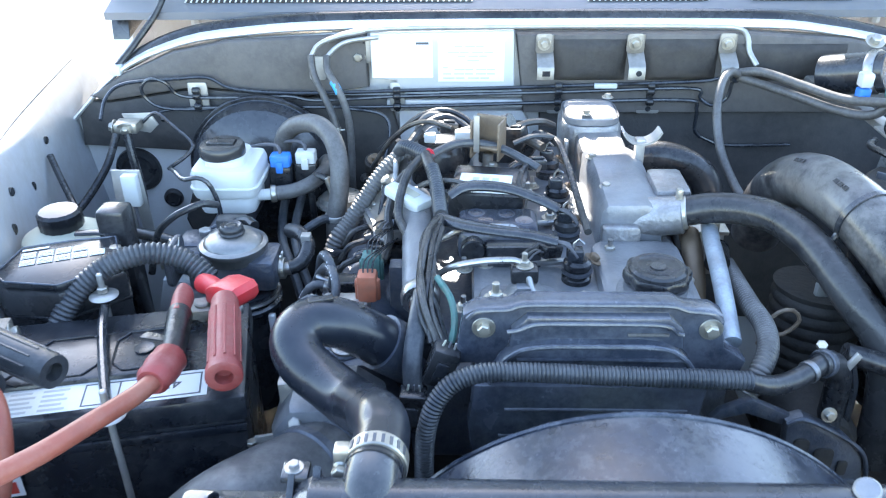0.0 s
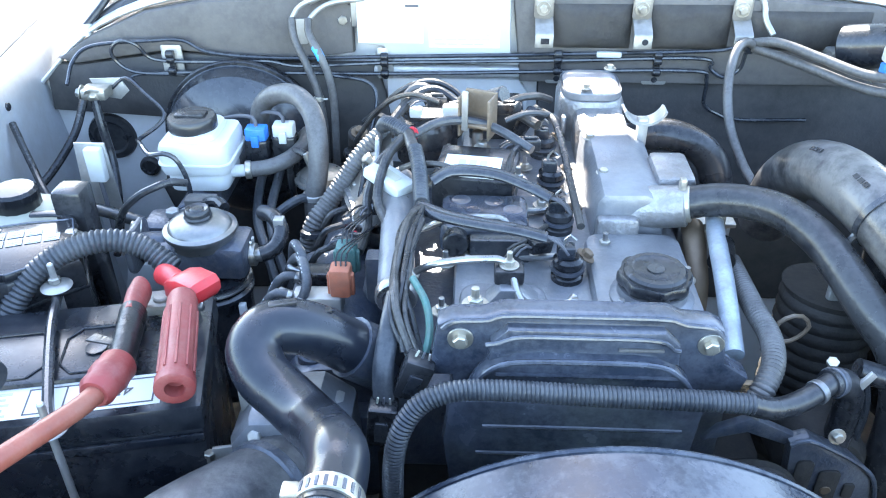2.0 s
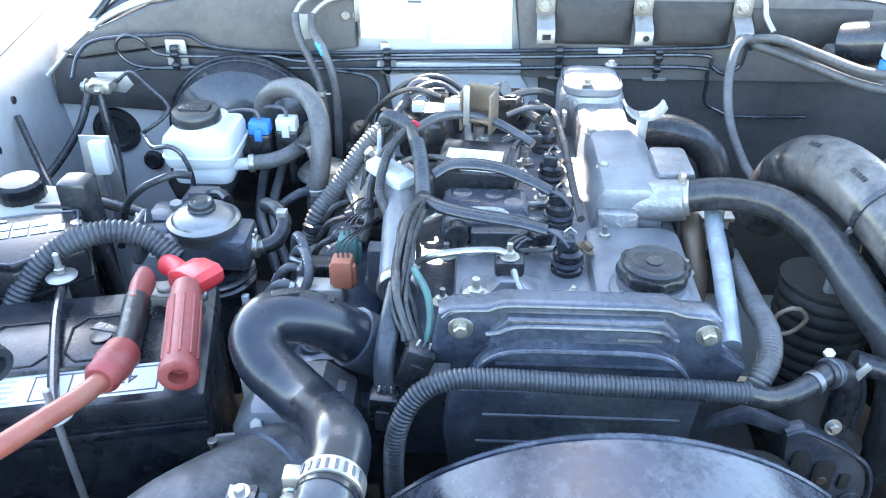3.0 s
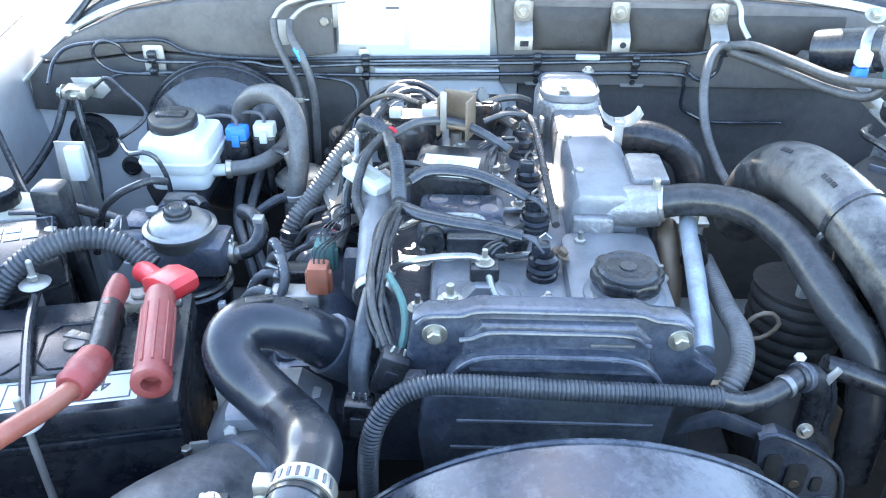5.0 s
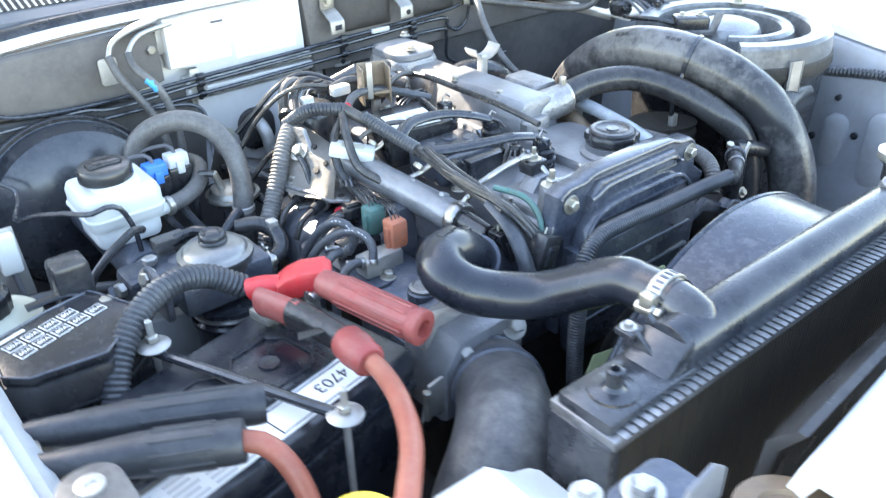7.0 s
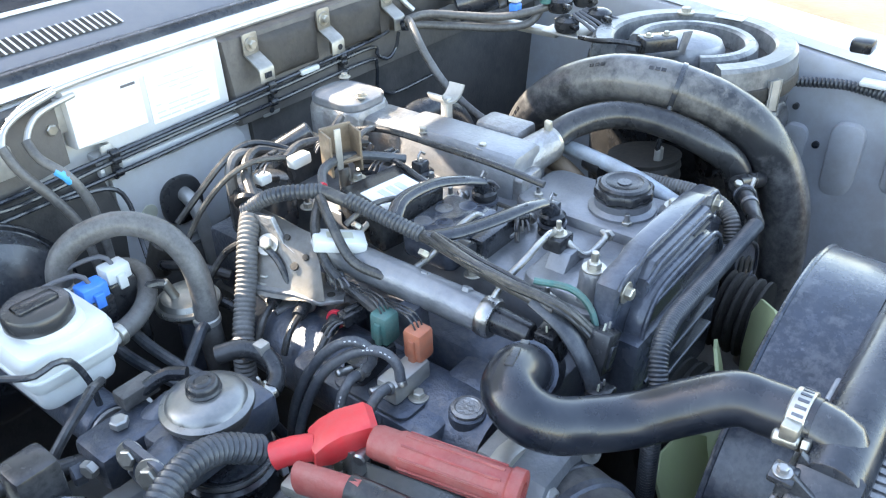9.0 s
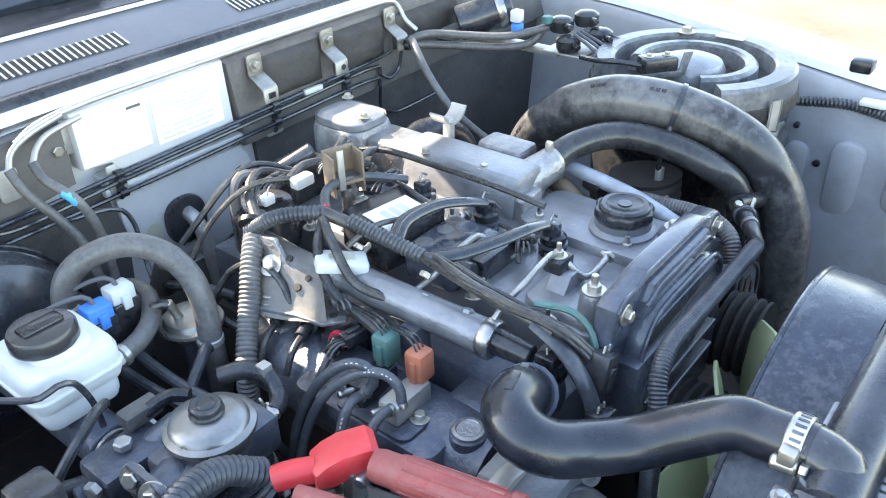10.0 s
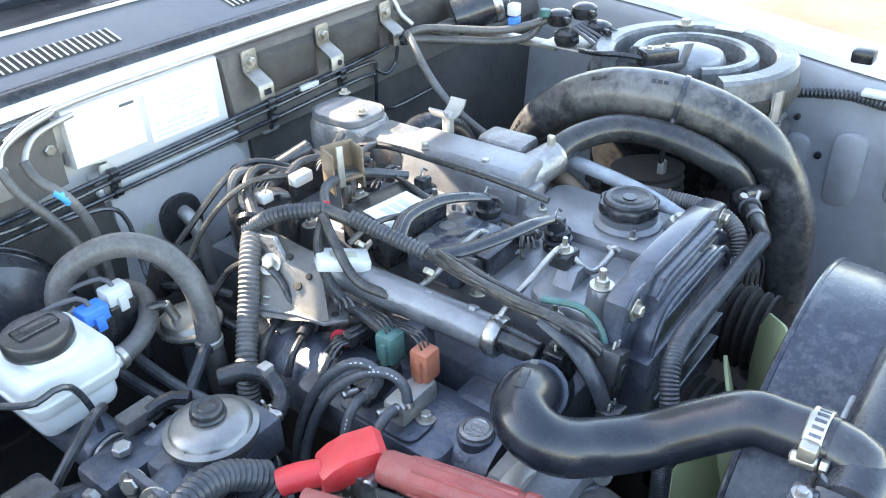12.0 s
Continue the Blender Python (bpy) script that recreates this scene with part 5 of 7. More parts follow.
part("pipe_stub", cyl((0.115, 1.08, 1.0), (0.135, 1.05, 1.05), 0.009), black_plastic, rp)
uc = thing("hose_clip", (0.251, 1.0, 1.04), "open grey U-shaped hose clip on the intake", "clip")
b = bmesh.new()
prev = None
for k in range(13):
    a = radians(200 + 140 * k / 12)
    ring = [b.verts.new((0.262 + (0.024 + dr) * math.cos(a), 1.0 + dy, 1.086 + (0.024 + dr) * math.sin(a))) for dr, dy in ((0, -0.012), (0.003, -0.012), (0.003, 0.012), (0, 0.012))]
    if prev:
        for q in range(4):
            b.faces.new((prev[q], prev[(q + 1) % 4], ring[(q + 1) % 4], ring[q]))
    else:
        b.faces.new(ring)
    prev = ring
b.faces.new(prev)
part("clip", b, galv, uc)
part("stem", box(0.256, 0.268, 0.994, 1.006, 1.03, 1.066, 0.002), galv, uc)

# pipes beside the oil filler
sp = thing("coolant_pipe", (0.31, 0.76, 0.95), "pale dusty coolant pipe and ribbed hose behind the timing cover", "pipe")
part("pipe", tube([(0.322, 0.862, 1.012), (0.314, 0.82, 1.014), (0.305, 0.74, 1.006), (0.298, 0.665, 0.985)], 0.0095, 14), pipe_blue, sp, "pale blue-grey metal pipe")
part("tape_wrap", tube([(0.319, 0.815, 1.006), (0.314, 0.79, 1.002)], 0.014, 14), tape_black, sp)
part("ribbed_hose", tube([(0.333, 0.815, 0.985), (0.331, 0.77, 0.990), (0.330, 0.72, 0.994), (0.332, 0.68, 0.995), (0.325, 0.645, 0.994), (0.312, 0.622, 0.985), (0.300, 0.612, 0.965)], 0.0105, 14, rib=0.004, depth=0.0012), grey_rubber, sp)
part("brown_pipe", tube([(0.300, 0.862, 1.0), (0.299, 0.835, 0.992), (0.298, 0.80, 0.965), (0.298, 0.79, 0.93)], 0.012, 12), bronze, sp, "rusty brown pipe")
part("clip", box(0.314, 0.330, 0.845, 0.858, 1.008, 1.028, 0.002), zinc, sp)
ds = solid("dipstick", tube([(0.355, 0.74, 0.93), (0.362, 0.735, 0.968), (0.380, 0.735, 0.978), (0.392, 0.735, 0.965), (0.380, 0.735, 0.948), (0.362, 0.735, 0.944)], 0.0022, 8), amber, "dull yellow-brown wire dipstick handle", "dipstick")
hs = solid("heater_hose", tube([(0.262, 1.10, 0.985), (0.29, 1.085, 1.005), (0.33, 1.075, 1.005), (0.37, 1.07, 0.98), (0.385, 1.06, 0.93), (0.385, 1.06, 0.85)], 0.021, 16), rubber, "thick black hose at the back of the engine", "hose")
al = thing("heat_shield_box", (0.30, 0.89, 0.98), "small bare metal box beside the intake", "box")
part("box", box(0.288, 0.345, 0.868, 0.91, 0.94, 0.998, 0.003), cast_alu, al)
part("rim", box(0.284, 0.349, 0.864, 0.914, 0.996, 1.002, 0.002), steel, al)

# steering pump and hoses at the front corner of the engine
ps = thing("steering_pump", (0.39, 0.66, 0.80), "grimy dark power steering pump with a slotted bracket", "pump")
part("body", lathe([(0.035, 0), (0.042, 0.01), (0.042, 0.06), (0.03, 0.07)], (0.392, 0.634, 0.878), (0, 1, 0)), grime, ps)
edge_ = [(0.346, 0.926), (0.362, 0.932), (0.406, 0.908), (0.428, 0.886), (0.436, 0.850), (0.424, 0.832), (0.372, 0.838), (0.352, 0.870)]
part("bracket", prism(edge_, "xz", 0.616, 0.634, 0.005), dark_cast, ps, "blue-grey cast bracket")
for x0, x1, z0, z1, t in ((0.356, 0.372, 0.862, 0.908, 0.006), (0.378, 0.398, 0.856, 0.896, 0.006), (0.404, 0.414, 0.862, 0.880, 0.003)):
    part("window", prism(rounded(x0, x1, z0, z1, t), "xz", 0.6135, 0.6165, 0.001), grime, ps, "dark slot in the bracket")
part("inner_part", cyl((0.388, 0.6145, 0.872), (0.388, 0.6125, 0.872), 0.005), bronze, ps, "rusty inner part")
part("rim", tube([(x, 0.615, z) for x, z in edge_], 0.0022, 8), dark_cast, ps)
part("bolt", hexbolt((0.384, 0.618, 0.936), (0, -1, 0.3), 0.0045), zinc, ps)
part("bolt", hexbolt((0.420, 0.616, 0.846), (0, -1, 0), 0.006), dark_cast, ps)
part("arm", prism([(0.272, 0.918), (0.284, 0.934), (0.312, 0.948), (0.352, 0.928), (0.346, 0.916), (0.310, 0.930)], "xz", 0.624, 0.634, 0.003), dark_cast, ps)
part("junction", tube([(0.366, 0.626, 0.989), (0.382, 0.634, 0.985), (0.394, 0.638, 0.968), (0.397, 0.640, 0.930), (0.397, 0.642, 0.86)], 0.0120, 14), rubber, ps, "black rubber junction hose")
part("collar", lathe([(0.0128, 0), (0.0136, 0.001), (0.0128, 0.008)], (0.370, 0.628, 0.9885), (0.8, 0.5, -0.2)), dark_cast, ps)
part("union", hexbolt((0.372, 0.640, 0.998), (-0.2, -0.3, 1), 0.0052, washer=False), zinc, ps, "bright pipe union")
part("side_clip", prism([(0.392, 0.984), (0.398, 0.980), (0.406, 0.996), (0.401, 1.000)], "xz", 0.628, 0.632, 0.001), galv, ps)
part("pipe", tube([(0.400, 0.634, 0.985), (0.412, 0.64, 0.95), (0.416, 0.645, 0.90), (0.414, 0.65, 0.83)], 0.0045, 10), black_satin, ps)
part("side_hose", tube([(0.40, 0.650, 0.985), (0.43, 0.645, 0.978), (0.462, 0.64, 0.968)], 0.0105, 14), rubber, ps)

# small fittings between the fuel rail and the manifold
for k, y in enumerate((0.90, 0.945, 0.985)):
    gp_ = thing("glow_plug_lead", (-0.06, y, 0.93), "dark rubber boot and lead on a glow plug", "lead", "glow plug leads")
    part("boot", tube([(-0.045, y, 0.945), (-0.066, y - 0.01, 0.957), (-0.092, y - 0.02, 0.955)], 0.0095, 12, ends=0.007), rubber, gp_)
    part("lead", tube([(-0.090, y - 0.02, 0.955), (-0.112, y - 0.028, 0.950), (-0.125, y - 0.03, 0.93)], 0.004, 8), loom_tape, gp_)
    part("ring", lathe([(0.0105, 0), (0.011, 0.002), (0.0105, 0.005)], (-0.070, y - 0.012, 0.957), (-1, -0.4, 0)), red_tape if k == 0 else steel, gp_)


# ---- firewall fittings ----
pl = thing("firewall_plate", (0.0, 1.28, 1.0), "metal plate on the firewall with two white paper labels", "plate")
part("panel", prism([(-0.113, 1.062), (-0.113, 1.134), (0.110, 1.137), (0.113, 1.044), (-0.066, 1.044), (-0.075, 1.058)], "xz", 1.262, 1.290, 0.004), pale_paint, pl)
part("tab", prism(rounded(-0.152, -0.110, 1.084, 1.126, 0.006), "xz", 1.272, 1.278, 0.001), galv, pl)
part("tab_bolt", hexbolt((-0.134, 1.272, 1.095), (0, -1, 0), 0.007), zinc, pl)
part("tab_slot", box(-0.148, -0.122, 1.269, 1.273, 1.116, 1.121, 0.001), black_satin, pl)
lab1 = part("label", box(-0.112, -0.016, 1.2605, 1.2622, 1.064, 1.126, 0.0), paper, pl, "plain white label with one printed mark")
part("print_bar", box(-0.042, -0.022, 1.2600, 1.2606, 1.117, 1.1205, 0.0), ink, lab1)
lab2 = part("label", box(-0.008, 0.096, 1.2605, 1.2622, 1.058, 1.122, 0.0), paper, pl, "white label with rows of small print")
for k, (x0, x1, z) in enumerate(((0.03, 0.08, 1.120), (0.02, 0.095, 1.111), (0.035, 0.085, 1.105), (0.05, 0.07, 1.098), (0.012, 0.022, 1.087), (0.03, 0.098, 1.084), (0.012, 0.098, 1.077), (0.012, 0.09, 1.070))):
    n = max(1, int((x1 - x0) / 0.016))
    for q in range(n):
        a = x0 - 0.012 + (x1 - x0) * q / n
        part("print_bar", box(a, a + (x1 - x0) / n * (0.72 + 0.2 * ((q + k) % 2)), 1.2600, 1.2606, z - 0.0076, z - 0.0052, 0.0), grey_ink, lab2)

for x, hook in ((0.158, 1), (0.297, 0), (0.437, 0)):
    br = thing("steel_bracket", (x, 1.265, 1.07), "bent galvanised bracket bolted to the firewall", "bracket", "firewall brackets")
    prof = [(1.2575, 1.132), (1.2575, 1.106), (1.233, 1.092), (1.230, 1.088), (1.230, 1.070), (1.2325, 1.070), (1.2325, 1.087), (1.2345, 1.0895), (1.260, 1.104), (1.260, 1.132)]
    part("strip", prism(prof, "yz", x - 0.013, x + 0.013, 0.0006), bracket_steel, br)
    part("upper_tab", prism(rounded(x - 0.015, x + 0.011, 1.104, 1.134, 0.005), "xz", 1.2545, 1.2570, 0.0006), bracket_steel, br)
    part("bolt", hexbolt((x - 0.002, 1.2545, 1.119), (0, -1, 0), 0.006), zinc, br)
    part("hole", cyl((x + 0.003, 1.2306, 1.0795), (x + 0.003, 1.2292, 1.0795), 0.0045, seg=14, bev=0.0002) if not hook else box(x - 0.005, x + 0.007, 1.2290, 1.2304, 1.0755, 1.0835, 0.0), black_satin, br)
    if x > 0.4:
        part("hose_ring", lathe([(0.0075, 0), (0.0085, 0.002), (0.0075, 0.010)], (x + 0.008, 1.234, 1.074), (0.2, -1, 0)), black_satin, br)

bp = thing("brake_pipe", (-0.05, 1.25, 1.04), "thin dark steel brake pipes clipped along the firewall", "pipe", "brake pipes")
P1 = [(-0.53, 1.19, 1.02), (-0.53, 1.225, 1.044), (-0.505, 1.245, 1.060), (-0.42, 1.252, 1.066), (-0.373, 1.255, 1.066), (-0.333, 1.255, 1.048), (-0.231, 1.255, 1.041), (-0.061, 1.255, 1.045), (0.189, 1.255, 1.052), (0.393, 1.255, 1.059), (0.43, 1.25, 1.066)]
P2 = [(-0.35, 1.258, 1.016), (-0.408, 1.255, 1.014), (-0.454, 1.250, 1.019), (-0.476, 1.248, 1.035), (-0.480, 1.247, 1.054), (-0.463, 1.248, 1.067), (-0.441, 1.250, 1.060), (-0.417, 1.255, 1.036), (-0.318, 1.255, 1.034), (-0.249, 1.255, 1.036), (-0.198, 1.255, 1.029), (-0.061, 1.255, 1.036), (0.20, 1.255, 1.043), (0.387, 1.255, 1.048), (0.405, 1.255, 1.032), (0.424, 1.25, 1.022), (0.445, 1.25, 1.034), (0.448, 1.245, 1.06)]
P3 = [(-0.45, 1.235, 1.002), (-0.425, 1.255, 1.015), (-0.062, 1.255, 1.019), (0.191, 1.255, 1.026), (0.380, 1.255, 1.029), (0.402, 1.255, 1.015), (0.406, 1.26, 0.976), (0.430, 1.265, 0.958), (0.464, 1.268, 0.948), (0.566, 1.27, 0.948)]
for P in (P1, P2, P3):
    part("pipe", tube(P, 0.0030, 8, step=0.006), black_satin, bp)
part("loop", tube([(-0.16, 1.25, 1.018), (-0.10, 1.24, 1.012), (-0.085, 1.23, 0.99), (-0.092, 1.21, 0.95), (-0.10, 1.19, 0.93)], 0.003, 8), black_satin, bp)
for x, w in ((-0.396, 0.016), (-0.074, 0.012), (0.182, 0.016), (0.327, 0.018)):
    c = thing("pipe_clip", (x, 1.26, 1.03), "black pipe clip on a galvanised tab", "clip", "pipe clips")
    part("tab", prism(rounded(x - w, x + w, 1.004 if x > 0 else 1.008, 1.056, 0.004), "xz", 1.263, 1.266, 0.0006), galv, c)
    part("tab_hole", cyl((x, 1.2635, 1.012), (x, 1.2615, 1.012), 0.0045, seg=14, bev=0.0002), black_satin, c)
    zs = (1.019, 1.036, 1.045) if x < 0 else (1.026, 1.043, 1.052)
    part("saddle", box(x - 0.005, x + 0.005, 1.2575, 1.2635, zs[0] - 0.004, zs[2] + 0.004, 0.002), black_plastic, c)
    for z in zs:
        part("saddle_jaw", cyl((x - 0.006, 1.255, z), (x + 0.006, 1.255, z), 0.0058, seg=14), black_plastic, c)
for x, z in ((0.255, 1.053), (-0.29, 1.033)):
    solid("marker_tag", box(x - 0.018, x + 0.018, 1.249, 1.258, z - 0.004, z + 0.004, 0.002), white_plastic if x > 0 else grey_rubber, "small tag wrapped round the brake pipes", "tag")
tr = solid("edge_pipe", tube([(-0.180, 1.262, 1.122), (-0.15, 1.266, 1.133), (-0.10, 1.268, 1.139), (0.0, 1.269, 1.141), (0.20, 1.269, 1.142), (0.40, 1.269, 1.141), (0.452, 1.268, 1.138), (0.466, 1.262, 1.126), (0.468, 1.252, 1.108), (0.478, 1.236, 1.090)], 0.0042, 10), galv, "bright thin pipe along the top of the firewall", "pipe")

hp = thing("fuel_hose", (-0.16, 1.22, 0.98), "pair of grey rubber fuel hoses hanging from metal pipes", "hose", "fuel hoses")
A = [(-0.120, 1.264, 1.137), (-0.165, 1.256, 1.130), (-0.192, 1.248, 1.120), (-0.203, 1.240, 1.104)]
B = [(-0.203, 1.240, 1.106), (-0.198, 1.226, 1.080), (-0.180, 1.210, 1.045), (-0.166, 1.200, 1.010), (-0.160, 1.196, 0.96), (-0.160, 1.19, 0.90)]
part("metal_pipe", tube(A, 0.0036, 10), galv, hp)
part("hose", tube(B, 0.0056, 12), grey_rubber, hp)
A2 = [(-0.100, 1.262, 1.128), (-0.145, 1.254, 1.124), (-0.165, 1.246, 1.116), (-0.178, 1.236, 1.104)]
B2 = [(-0.178, 1.236, 1.106), (-0.176, 1.222, 1.088), (-0.160, 1.204, 1.066), (-0.148, 1.198, 1.035), (-0.143, 1.195, 0.99), (-0.145, 1.19, 0.90)]
part("metal_pipe", tube(A2, 0.0036, 10), galv, hp)
part("hose", tube(B2, 0.0056, 12), grey_rubber, hp)
part("blue_tape", tube([(-0.167, 1.2105, 1.074), (-0.161, 1.205, 1.067), (-0.157, 1.2025, 1.058)], 0.0062, 12), blue_tape, hp, "wrap of bright blue tape")
part("support_tab", prism(rounded(-0.212, -0.186, 1.060, 1.098, 0.005), "xz", 1.262, 1.265, 0.0006), galv, hp)
hpz = solid("heater_pipe", tube([(0.016, 1.285, 0.945), (0.016, 1.262, 0.943), (0.018, 1.248, 0.925), (0.020, 1.24, 0.885), (0.022, 1.235, 0.82)], 0.0105, 14), galv, "bent bare metal heater pipe leaving the firewall", "pipe")
gr = thing("grommet", (0.016, 1.28, 0.92), "black rubber grommet in the firewall", "grommet", "grommets")
part("plate", prism(rounded(-0.018, 0.046, 0.90, 0.97, 0.028, 8), "xz", 1.268, 1.280, 0.004), rubber, gr)
for x, z, r in ((0.119, 0.958, 0.015), (-0.53, 0.893, 0.040), (-0.478, 0.840, 0.017)):
    gq = thing("grommet", (x, 1.289, z), "round black rubber plug in the firewall", "grommet", "grommets")
    part("plug", lathe([(r, 0), (r * 0.95, 0.006), (r * 0.7, 0.008), (r * 0.6, 0.005)], (x, 1.279 if x > 0 else 1.29, z), (0, -1, 0)), rubber, gq)
solid("round_sticker", cyl((-0.035, 1.2795, 0.935), (-0.035, 1.2770, 0.935), 0.012, bev=0.0003), yellowed, "small round pale sticker on the painted panel", "sticker")

# brake line junction
bj = thing("brake_union", (-0.488, 1.18, 1.0), "brass brake line union block with its bracket", "union")
part("bracket", prism([(-0.50, 1.026), (-0.455, 1.028), (-0.445, 1.008), (-0.46, 0.995), (-0.49, 1.0)], "xz", 1.20, 1.203, 0.0006), galv, bj)
part("block", box(-0.505, -0.468, 1.170, 1.200, 1.004, 1.020, 0.003), zinc, bj)
part("nut", hexbolt((-0.486, 1.175, 1.012), (0.1, -1, -0.6), 0.008), zinc, bj)
part("nut", hexbolt((-0.505, 1.18, 1.012), (-1, 0, 0.1), 0.007), zinc, bj)
part("hose", tube([(-0.484, 1.17, 1.005), (-0.478, 1.16, 0.97), (-0.470, 1.15, 0.92), (-0.455, 1.11, 0.88), (-0.43, 1.04, 0.86)], 0.0065, 10), rubber, bj)
part("hose", tube([(-0.50, 1.17, 1.005), (-0.515, 1.14, 0.96), (-0.54, 1.08, 0.92), (-0.56, 1.0, 0.91)], 0.006, 10), rubber, bj)
part("pipe", tube([(-0.47, 1.20, 1.012), (-0.445, 1.20, 1.028), (-0.41, 1.175, 1.014), (-0.378, 1.15, 0.998), (-0.380, 1.13, 0.988), (-0.394, 1.09, 0.984), (-0.378, 1.05, 1.000), (-0.357, 1.013, 1.010)], 0.003, 8), black_satin, bj)

# grey vacuum hoses and canister in the rear corner
vh = thing("vacuum_hose", (0.45, 1.15, 1.0), "grey rubber vacuum hose looping from the bracket", "hose", "vacuum hoses")
part("hose", tube([(0.448, 1.225, 1.080), (0.430, 1.205, 1.090), (0.412, 1.180, 1.082), (0.400, 1.145, 1.050), (0.400, 1.105, 1.010), (0.412, 1.062, 0.975), (0.43, 1.03, 0.95)], 0.0062, 12), grey_rubber, vh)
for off, z in ((0.0, 0.0), (0.012, -0.018)):
    vh = thing("vacuum_hose", (0.53, 1.17, 1.07), "long grey rubber vacuum hose to the valve cluster", "hose", "vacuum hoses")
    part("hose", tube([(0.450, 1.228, 1.082 + z * 0.4), (0.478, 1.210, 1.088 + z), (0.520, 1.170, 1.082 + z), (0.560, 1.12, 1.078 + z), (0.592, 1.085, 1.084 + z), (0.612, 1.06 + off, 1.092)], 0.0066, 12), grey_rubber, vh)
cn = thing("filter_canister", (0.60, 1.22, 1.05), "black and bright metal cylinder strapped to the firewall", "canister")
part("body", cyl((0.575, 1.225, 1.078), (0.640, 1.160, 1.104), 0.030, seg=26), black_satin, cn)
part("band", lathe([(0.031, 0), (0.032, 0.002), (0.032, 0.012), (0.031, 0.014)], (0.622, 1.178, 1.097), (0.065, -0.065, 0.026)), steel, cn)
part("strap_bolt", hexbolt((0.630, 1.205, 1.134), (0, -0.6, 1), 0.008), zinc, cn)
part("foot", box(0.56, 0.60, 1.225, 1.285, 1.05, 1.07, 0.003), galv, cn)
vc_ = thing("valve_cluster", (0.64, 1.02, 1.05), "cluster of small black vacuum valves with wiring", "valve")
for k, (x, y, z) in enumerate(((0.618, 1.045, 1.085), (0.655, 1.02, 1.09), (0.64, 0.985, 1.07), (0.60, 1.02, 1.062))):
    part("valve", lathe([(0.017, 0), (0.020, 0.006), (0.020, 0.018), (0.014, 0.022), (0.008, 0.024)], (x, y, z)), black_plastic, vc_)
    part("stub", cyl((x, y, z + 0.012), (x - 0.02, y - 0.03, z + 0.014), 0.005), black_plastic, vc_)
part("plate", box(0.585, 0.69, 0.985, 1.06, 1.056, 1.060, 0.001), galv, vc_)
part("stay", box(0.60, 0.62, 1.04, 1.285, 1.045, 1.057, 0.002), galv, vc_)
for k in range(6):
    part("wire", tube([(0.600 + 0.01 * k, 1.01, 1.09), (0.59 + 0.012 * k, 0.97 - 0.004 * k, 1.075), (0.605 + 0.01 * k, 0.955, 1.05), (0.63 + 0.006 * k, 0.975, 1.03)], 0.0028, 6), ink, vc_)
part("cap", cyl((0.598, 1.06, 1.10), (0.598, 1.06, 1.112), 0.009), green_plastic, vc_)
part("white_plug", box(0.575, 0.592, 1.10, 1.118, 1.098, 1.118, 0.003), white_plastic, vc_)
part("blue_plug", box(0.575, 0.592, 1.10, 1.116, 1.080, 1.097, 0.003), blue_plastic, vc_)
rc = solid("corrugated_conduit", tube([(0.775, 0.80, 0.985), (0.748, 0.73, 0.998), (0.740, 0.697, 1.003), (0.740, 0.652, 1.010), (0.740, 0.605, 1.013), (0.735, 0.50, 1.00)], 0.0085, 12, rib=0.006, depth=0.002), conduit_mat, "black corrugated conduit along the wing apron", "conduit", "corrugated conduits")
solid("cable_tag", box(0.726, 0.750, 0.565, 0.602, 1.020, 1.028, 0.003), white_plastic, "pale plastic tag on the conduit", "tag")
solid("bonnet_buffer", box(0.750, 0.780, 0.600, 0.632, 1.058, 1.078, 0.005), black_plastic, "small dark rubber buffer on the wing edge", "buffer")

# ---- brake booster, master cylinder, fuel filter ----
bo = thing("brake_booster", (-0.29, 1.22, 0.80), "large dusty black round brake booster on the firewall", "brake booster")
part("shell", lathe([(0.06, 0), (0.105, 0.008), (0.118, 0.028), (0.120, 0.045), (0.123, 0.048), (0.123, 0.054), (0.118, 0.058), (0.112, 0.085), (0.085, 0.105), (0.045, 0.115)], (-0.293, 1.290, 0.918), (0, -1, 0), 56), black_satin, bo)
part("rim_band", lathe([(0.1235, 0), (0.125, 0.002), (0.125, 0.008), (0.1235, 0.010)], (-0.293, 1.243, 0.918), (0, -1, 0), 56), black_plastic, bo)
mb = thing("brake_master_cylinder", (-0.29, 1.03, 0.88), "cast master cylinder with a white fluid reservoir", "master cylinder")
part("cylinder", cyl((-0.293, 1.185, 0.925), (-0.293, 0.968, 0.928), 0.025, seg=22), dark_cast, mb)
part("end_plug", hexbolt((-0.293, 0.968, 0.928), (0, -1, 0), 0.013), cast_alu, mb)
res = prism(rounded(-0.336, -0.246, 0.996, 1.088, 0.014), "xy", 0.974, 1.020, 0.010)
part("reservoir_base", prism(rounded(-0.330, -0.252, 1.002, 1.076, 0.014), "xy", 0.950, 0.980, 0.008), white_plastic, mb)
part("reservoir_top", prism(rounded(-0.318, -0.262, 1.004, 1.080, 0.02), "xy", 1.012, 1.029, 0.006), white_plastic, mb)
part("reservoir", res, white_plastic, mb, "white translucent plastic reservoir")
part("reservoir_lip", prism(rounded(-0.3385, -0.2435, 0.9935, 1.0905, 0.016), "xy", 0.990, 0.994, 0.0015), white_plastic, mb)
part("stub", cyl((-0.256, 1.030, 0.968), (-0.228, 1.034, 0.969), 0.0080), white_plastic, mb)
